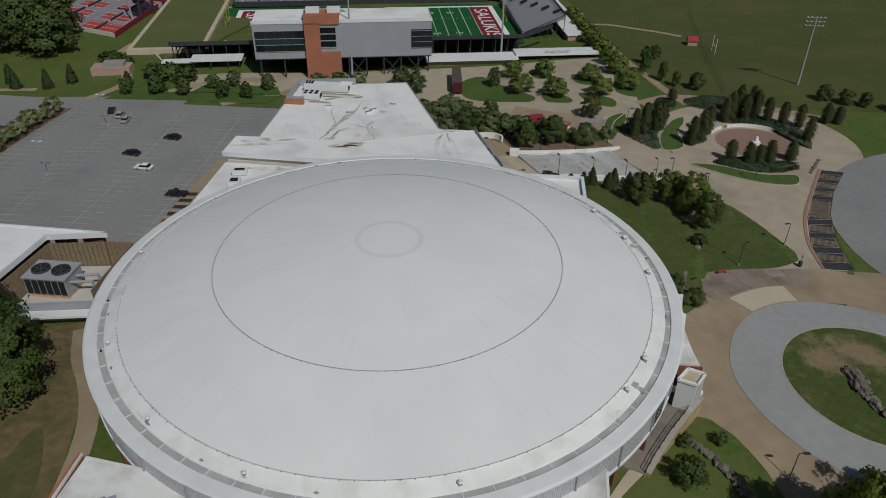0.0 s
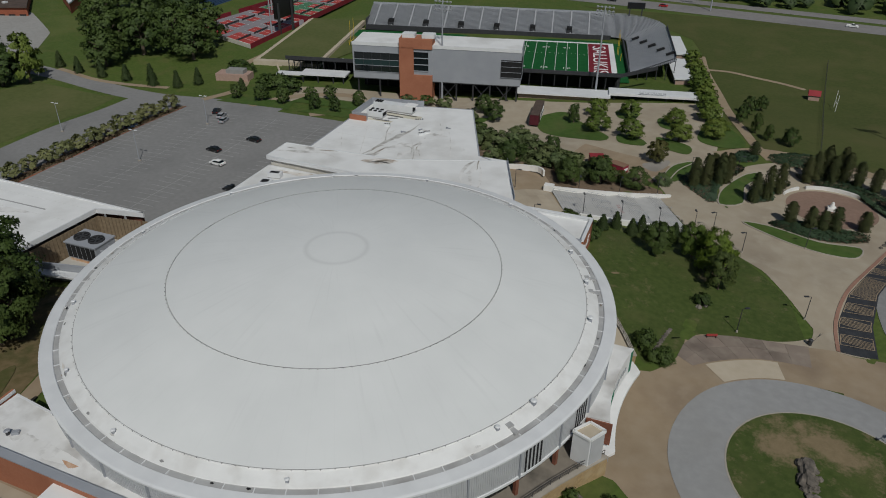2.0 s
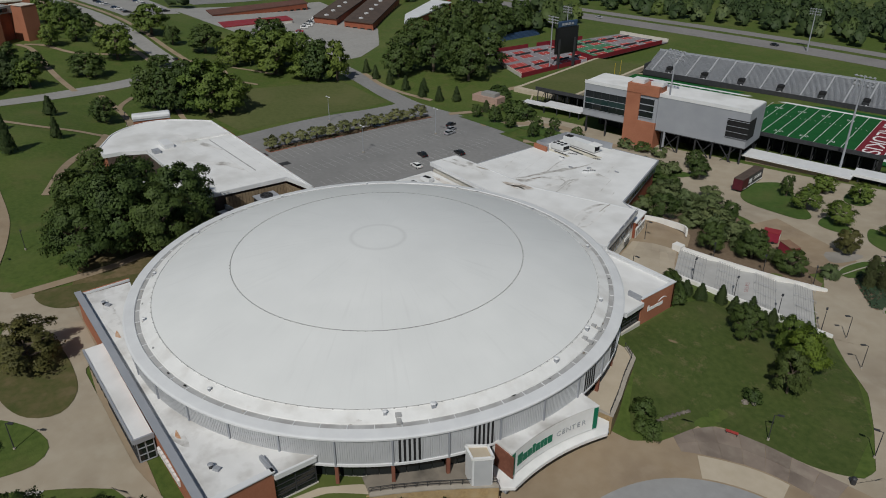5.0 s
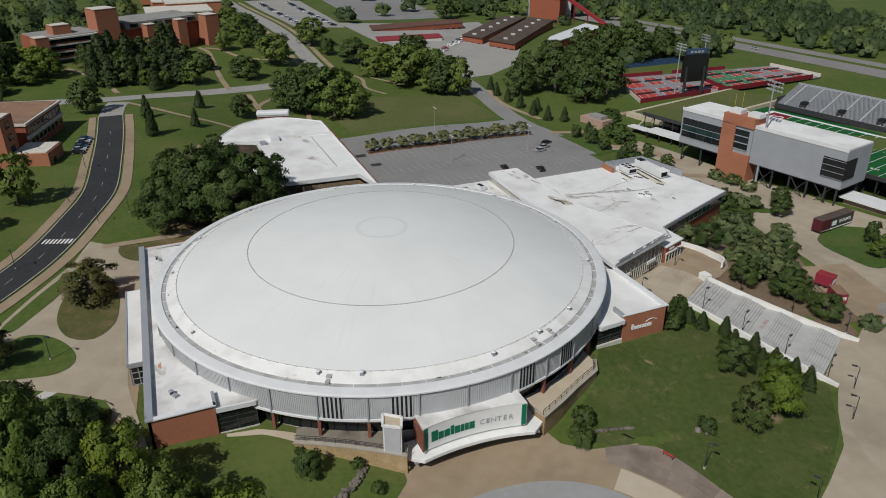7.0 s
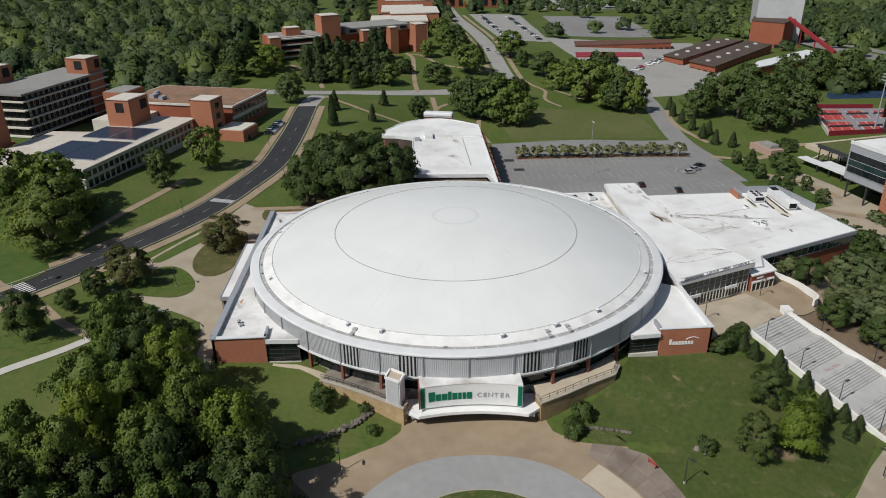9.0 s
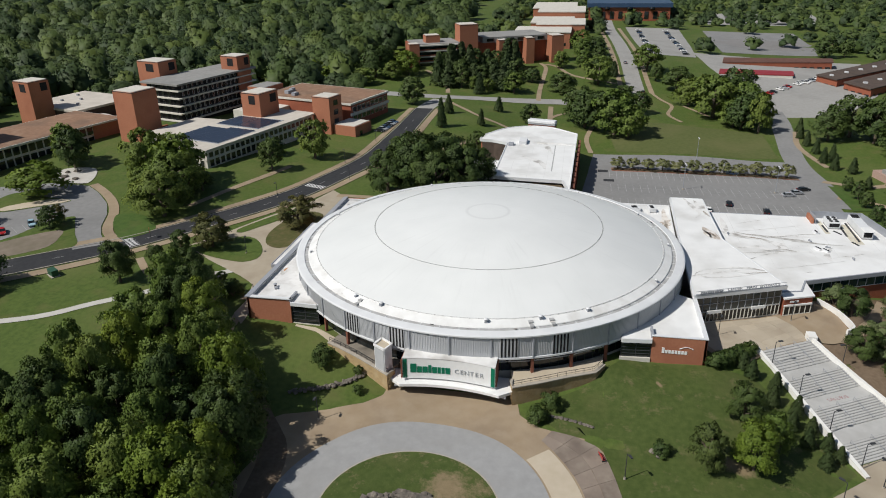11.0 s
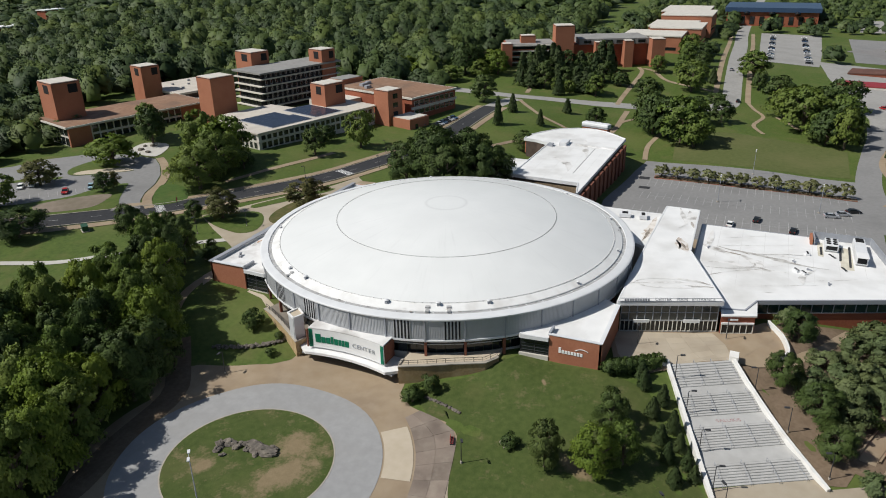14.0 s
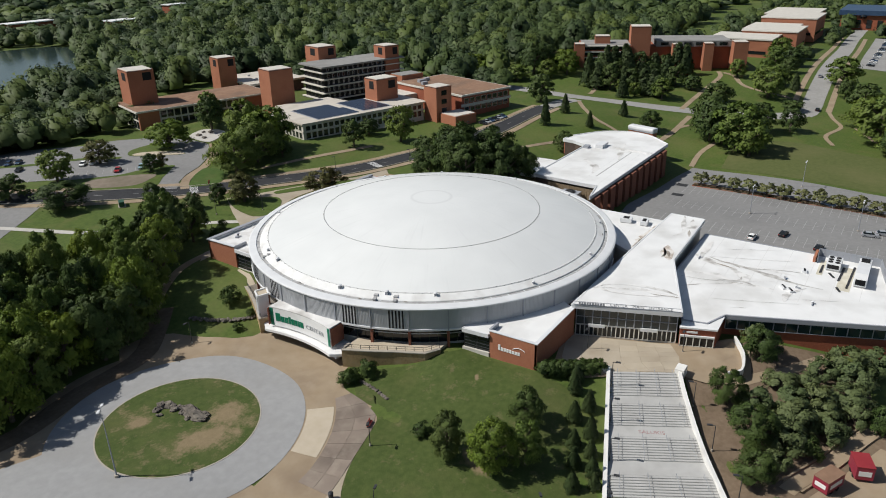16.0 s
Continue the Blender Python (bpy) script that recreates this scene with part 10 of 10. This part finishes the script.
for x, y, yaw, paint, lab, kw in ((-76.5, 65.5, 175, WHITEPAINT, "white compact suv parked in the lot", {}), (-83.4, 73.2, 172, BLACKPAINT, "black sedan parked in the lot", {}), (-76.4, 83.9, 172, BLACKPAINT, "black suv parked in the lot", {}), (-96, 95.5, 100, SILVERPAINT, "silver sedan parked in the lot", {}), (-99.5, 99, 105, SILVERPAINT, "silver hatchback parked in the lot", {}),
                                  (-104, 102.5, 110, BLACKPAINT, "black sedan at the edge of the lot", {}), (-62, 52.5, 178, BLACKPAINT, "black pickup parked in the lot", {"pickup": True, "van": True}), (-121.8, 81, 85, BLUEPAINT, "dark blue car beyond the median", {}),
                                  (-2, -141, 43, REDCAR, "red car in the western lot", {}), (-9.2, -137, 43, ICEPAINT, "light blue car in the western lot", {}), (-0.4, -160.6, 43, WHITEPAINT, "white car beside the grass median", {}), (-3.4, -158.8, 43, WHITEPAINT, "white hatchback beside the grass median", {}), (12, -191, 43, BLUEPAINT, "dark blue car in the western lot", {}), (9, -189, 43, BLUEPAINT, "dark blue hatchback in the western lot", {}), (14.8, -178, 43, BLACKPAINT, "black car in the western lot", {}),
                                  (-270, 57, 180, BLACKPAINT, "dark car on the avenue", {}), (-330, 49, 180, SILVERPAINT, "silver car on the avenue", {}), (-215, 318, 5, SILVERPAINT, "silver car on the highway", {}), (-100, 331, 2, BLACKPAINT, "black car on the highway", {}), (20, 323, -6, REDCAR, "red car on the highway", {}), (-8, 327, -4, BLACKPAINT, "dark car on the highway", {}), (110, 311, -6, WHITEPAINT, "white pickup on the highway", {"pickup": True, "van": True})):
    car(x, y, yaw, paint, lab, **kw)
for k in range(6):
    a, b = 79 + 2.9 * k, -24 + 0.4 * k
    x, y = HALL.at(a, b)
    car(x, y, 70, (BLACKPAINT, SILVERPAINT, BLUEPAINT)[k % 3], "parked car before the brick hall")
for k in range(26):
    x, y = -316 - 3.4 * (k % 13) + 28 * (k // 13), 168 + 3.0 * (k % 13) - 26 * (k // 13) + float(rng.uniform(-1, 1))
    if k % 4 == 3:
        continue
    car(x + 8, y - 14, 45 + float(rng.uniform(-4, 4)), (WHITEPAINT, WHITEPAINT, SILVERPAINT, REDCAR, BLACKPAINT)[k % 5], "service car parked by the maintenance sheds")
for k in range(40):
    x, y = -385 - 8.4 * (k % 20), 70 + 24 * (k // 20)
    if k % 5 == 4:
        continue
    car(x, y, 90, (BLACKPAINT, SILVERPAINT, WHITEPAINT, BLUEPAINT)[k % 4], "parked car in the far lot")



def trailer(x, y, yaw, l, w, h, paint, label, lid=None):
    t = thing("food_trailer", label, "trailer", at=pose(x, y, ground_z(x, y) + 0.12, 0, 0, yaw))
    part("trailer_body", Geo().box(-l, l, -w, w, 0.55, h), paint, t, bevel=0.06)
    part("trailer_roof", Geo().box(-l - 0.05, l + 0.05, -w - 0.05, w + 0.05, h, h + 0.12), lid or paint, t)
    part("white_panel", Geo().box(-l * 0.7, l * 0.7, w, w + 0.04, 1.3, h * 0.75), WHITEPAINT, t)
    part("white_panel", Geo().box(l, l + 0.04, -w * 0.7, w * 0.7, 1.3, h * 0.75), WHITEPAINT, t)
    for a in (-l * 0.35, l * 0.35):
        for s in (-1, 1):
            part("wheel", Geo().tube((a, s * (w - 0.25), 0.4), (a, s * w, 0.4), 0.4, 0.4, 12), RUBBER, t)
    return t


trailer(26.0, 104.0, 20, 2.0, 1.4, 3.0, KIOSKPAINT, "maroon and white food kiosk with a red roof", REDROOF)
trailer(33.0, 99.8, -25, 2.3, 1.3, 2.8, KIOSKPAINT, "maroon food trailer with white panels", BROWNROOF)
event = trailer(-0.2, 137, 97, 7.4, 1.45, 4.0, DARKMETAL, "long dark event trailer with maroon end and white letters", DARKROOF)
part("maroon_wrap", Geo().box(-7.42, -3.2, -1.5, -1.44, 0.6, 3.95), DARKMAROON, event, "maroon printed front part")
part("maroon_wrap", Geo().box(-7.46, -7.38, -1.45, 1.45, 0.6, 3.95), DARKMAROON, event, "maroon printed end")
part("sill_band", Geo().box(-7.4, 7.4, -1.5, -1.44, 0.6, 0.9), WHITEPAINT, event)
part("emblem", Geo().prism([(-2.6, -1.53), (-0.6, -1.53), (-0.6, -1.47), (-2.6, -1.47)], 1.6, 3.0), WHITEPAINT, event, "plain white emblem shape", bevel=0.02)
lettering("trailer_letters", "SALUKIS", WHITEPAINT, event, pose(3.3, -1.5, 2.4, 90, 0, 0), 1.5, 0.03, "white letters on the trailer side")


def street_lamp(x, y, h=5.6, yaw=0.0, double=False, lift=0.1, pole=DARKMETAL):
    t = thing("street_lamp", "dark slim lamp post with a flat lamp head" if not double else "tall pale lamp post with twin heads", "street lamp", "lamp posts", at=pose(x, y, ground_z(x, y) + lift, 0, 0, yaw))
    part("lamp_pole", Geo().tube((0, 0, 0), (0, 0, h), 0.09 if h < 8 else 0.14, 0.06, 8), pole, t)
    part("pole_base", Geo().tube((0, 0, -0.2), (0, 0, 0.35), 0.22 if h < 8 else 0.4, 0.2 if h < 8 else 0.4, 10), KERB, t)
    for s in ((1,) if not double else (1, -1)):
        part("lamp_arm", Geo().beam((0, 0, h), (0.9 * s, 0, h + 0.1), 0.07, 0.07), pole, t)
        part("lamp_head", Geo().box(0.6 * s - 0.1, 0.6 * s + 0.7 * s + 0.1 if s > 0 else 0.6 * s + 0.1, -0.2, 0.2, h + 0.04, h + 0.2) if s > 0 else Geo().box(-1.3, -0.5, -0.2, 0.2, h + 0.04, h + 0.2), pole if not double else FASCIA, t)
    return t


street_lamp(95.3, 0.5, 13.4, 40, True, 0.2, GREYMETAL)
for x, y, yaw in ((66.3, 31.2, 30), (78.7, 42, 200), (20.9, 52.6, 0), (11.6, 69.5, 0), (66.5, 64.5, 220), (59.8, 73, 220), (30.5, 61.5, 110), (39, 64.7, 110), (47.5, 68, 110), (55.5, 71, 110), (26.5, 76, 290), (36, 82, 290), (45, 88.5, 290), (80, 72, 30), (22, -61, 0), (8, -76, 0), (-2, -66, 40), (-30, -60, 0), (60, -24, 0), (52, 104, 0), (64, 110, 0), (-48, -76, 0), (-90, -66, 0), (-120, -62, 0), (-75, -50, 0), (-178, 4, 0), (-70, -58, 0)):
    street_lamp(x, y, 5.2, yaw)
for x, y in ((-100, 60), (-100, 92), (-140, 70)):
    street_lamp(x, y, 9.5, 0, True, 0.1, GREYMETAL)


def boulder(r, seed, squash=0.7):
    g = Geo()
    n, m = 12, 7
    v = []
    for j in range(m + 1):
        th = math.pi * j / m
        for i in range(n):
            ph = 2 * math.pi * i / n
            d = Vector((math.sin(th) * math.cos(ph), math.sin(th) * math.sin(ph), math.cos(th)))
            k = r * (1 + 0.5 * noise.noise(d * 1.3 + Vector((seed * 7.1, 0, 0))) + 0.38 * noise.noise(d * 3.3 + Vector((seed, 2, 0))))
            v.append((d.x * k, d.y * k, d.z * k * squash))
    f = [(j * n + i, (j + 1) * n + i, (j + 1) * n + (i + 1) % n, j * n + (i + 1) % n) for j in range(m) for i in range(n)]
    return g.add(v, f).mesh("rock")


rocks = [boulder(1.0, s) for s in range(6)]
for me in rocks:
    me.materials.append(ROCK)
outcrop = thing("rock_outcrop", "pile of large weathered limestone boulders on the grass island", "rocks")
ROCKS = ((80.2, -9.4, 1.0, 0.9), (78.9, -9.6, 1.3, 0.9), (77.8, -8.2, 1.5, 1.1), (77.6, -6.4, 1.2, 0.7), (78.4, -6.8, 0.9, 0.8), (76.9, -5.0, 1.3, 0.9), (77.9, -4.6, 1.0, 0.8), (78.6, -2.4, 0.9, 0.6), (76.0, -0.2, 1.0, 1.0), (80.9, -7.6, 0.7, 0.6))
for x, y, turn, a, b, c in ((77.1, -1.7, 98, 3.0, 1.25, 1.15), (76.6, -3.4, 80, 1.7, 1.1, 1.0), (77.7, -0.3, 110, 1.7, 0.8, 0.7)):
    part("rock", rocks[int(turn) % 6], ROCK, outcrop).matrix_basis = pose(x, y, ground_z(x, y) + 0.45, 4, 6, turn) @ Matrix.Diagonal((a, b, c, 1))
for k, (x, y, size, sq) in enumerate(ROCKS):
    ob = part("rock", rocks[k % 6], ROCK, outcrop)
    ob.matrix_basis = pose(x, y, ground_z(x, y) + 0.4, 0, 14 * math.sin(k), 57 * k) @ Matrix.Diagonal((size * 0.86, size * 0.62, size * sq * 0.7, 1))
rockwall = thing("rock_wall", "dry wall of rough limestone boulders in the slope", "rocks")
for k in range(34):
    s = k / 33
    x, y = 46.0 + 9.6 * s - 1.8 * s * s + 0.4 * math.sin(2.3 * k), -19.3 - 5.0 * s - 7.6 * s * s
    ob = part("rock", rocks[k % 6], ROCK, rockwall)
    ob.matrix_basis = pose(x, y, ground_z(x, y) + 0.3, 0, 0, 83 * k) @ Matrix.Diagonal((0.42 + 0.3 * (k % 3) / 2, 0.34 + 0.2 * (k % 4) / 3, 0.42, 1))
rockline = thing("rock_line", "line of pale flat stones in the lawn", "rocks")
for k in range(24):
    s = k / 23
    x, y = 52.2 + 2.4 * s, 16.5 + 9.5 * s
    ob = part("rock", rocks[k % 6], ROCK, rockline)
    ob.matrix_basis = pose(x, y + 0.3 * math.sin(3 * k), ground_z(x, y) + 0.15, 0, 0, 61 * k) @ Matrix.Diagonal((0.42, 0.32, 0.22, 1))
for x, y, s in ((59.0, 36.2, 0.6), (60.2, 37.2, 0.5), (-52.5, -157.8, 1.2), (-51.4, -152.6, 1.1), (-58.4, -156.8, 1.2), (-56.7, -159.6, 0.9), (96.7, 80.5, 0.45), (97.6, 82, 0.5), (98.5, 83.6, 0.55), (99.4, 85.2, 0.45), (100.3, 86.8, 0.5), (101.2, 88.4, 0.5)):
    t = thing("boulder", "single pale limestone boulder", "rock", "single boulders", at=pose(x, y, ground_z(x, y) + 0.2, 0, 0, 40 * x))
    part("stone", boulder(s, x), ROCK, t)


def bench(x, y, yaw, paint, label):
    t = thing("bench", label, "bench", at=pose(x, y, ground_z(x, y) + 0.12, 0, 0, yaw))
    for k in range(3):
        part("seat_slat", Geo().box(-1.0, 1.0, -0.25 + 0.18 * k, -0.1 + 0.18 * k, 0.42, 0.47), paint, t)
        part("back_slat", Geo().box(-1.0, 1.0, 0.26, 0.31, 0.55 + 0.16 * k, 0.67 + 0.16 * k), paint, t)
    for a in (-0.85, 0.85):
        part("leg", Geo().box(a - 0.05, a + 0.05, -0.25, 0.3, 0, 0.42), DARKMETAL, t)


transformer = thing("transformer_box", "dark green metal transformer cabinet on the grass", "transformer", at=pose(18, -109.8, ground_z(18, -109.8), 0, 0, 58))
part("cabinet_body", Geo().box(-1.5, 1.5, -0.8, 0.8, 0.15, 1.6), BOXGREEN, transformer, bevel=0.06)
part("cabinet_lid", Geo().box(-1.56, 1.56, -0.86, 0.86, 1.6, 1.72), BOXGREEN, transformer, bevel=0.03)
part("concrete_pad", Geo().box(-1.8, 1.8, -1.1, 1.1, -0.1, 0.15), KERB, transformer)
for k in (-0.72, 0.72):
    part("cabinet_door", Geo().box(k - 0.66, k + 0.66, -0.84, -0.8, 0.3, 1.5), BOXGREEN, transformer)
bench(61.9, 27.6, 200, REDPAINT, "red slatted bench at the edge of the forecourt")
bin_ = thing("litter_bin", "dark round litter bin on the promenade", "bin", at=pose(79.2, 33.4, ground_z(79.2, 33.4) + 0.1))
part("bin_body", Geo().tube((0, 0, 0), (0, 0, 1.1), 0.4, 0.42, 12), DARKMETAL, bin_)
part("bin_lid", Geo().tube((0, 0, 1.1), (0, 0, 1.3), 0.46, 0.25, 12), DARKMETAL, bin_)
for x, y in ((-8, -98), (24, -68)):
    t = thing("banner_sign", "red campus sign on a slim post", "sign", "red campus signs", at=pose(x, y, ground_z(x, y) + 0.15, 0, 0, 30))
    part("sign_post", Geo().tube((0, 0, 0), (0, 0, 3.2), 0.06), DARKMETAL, t)
    part("sign_panel", Geo().box(-0.7, 0.7, -0.05, 0.05, 2.0, 3.2), REDCAR, t)
fountain = thing("plaza_statue", "pale stone statue on a plinth in the brick plaza", "statue")
part("statue_block", Geo().box(PLAZA[0] - 1, PLAZA[0] + 1, PLAZA[1] - 1, PLAZA[1] + 1, ground_z(*PLAZA), ground_z(*PLAZA) + 1.0).tube((*PLAZA, ground_z(*PLAZA) + 1.0), (*PLAZA, ground_z(*PLAZA) + 2.4), 0.7, 0.3, 10), WHITEWALL, fountain)
wallp = thing("plaza_wall_ring", "white curved seat wall round the brick plaza", "wall")
for a0, a1 in ((52, 118), (128, 158)):
    base = ground_z(*PLAZA) - 0.2
    part("wall_piece", Geo().prism(arc(PLAZA, 11.95, a0, a1, 24) + arc(PLAZA, 12.45, a0, a1, 24)[::-1], base, base + 1.25), WHITEWALL, wallp)
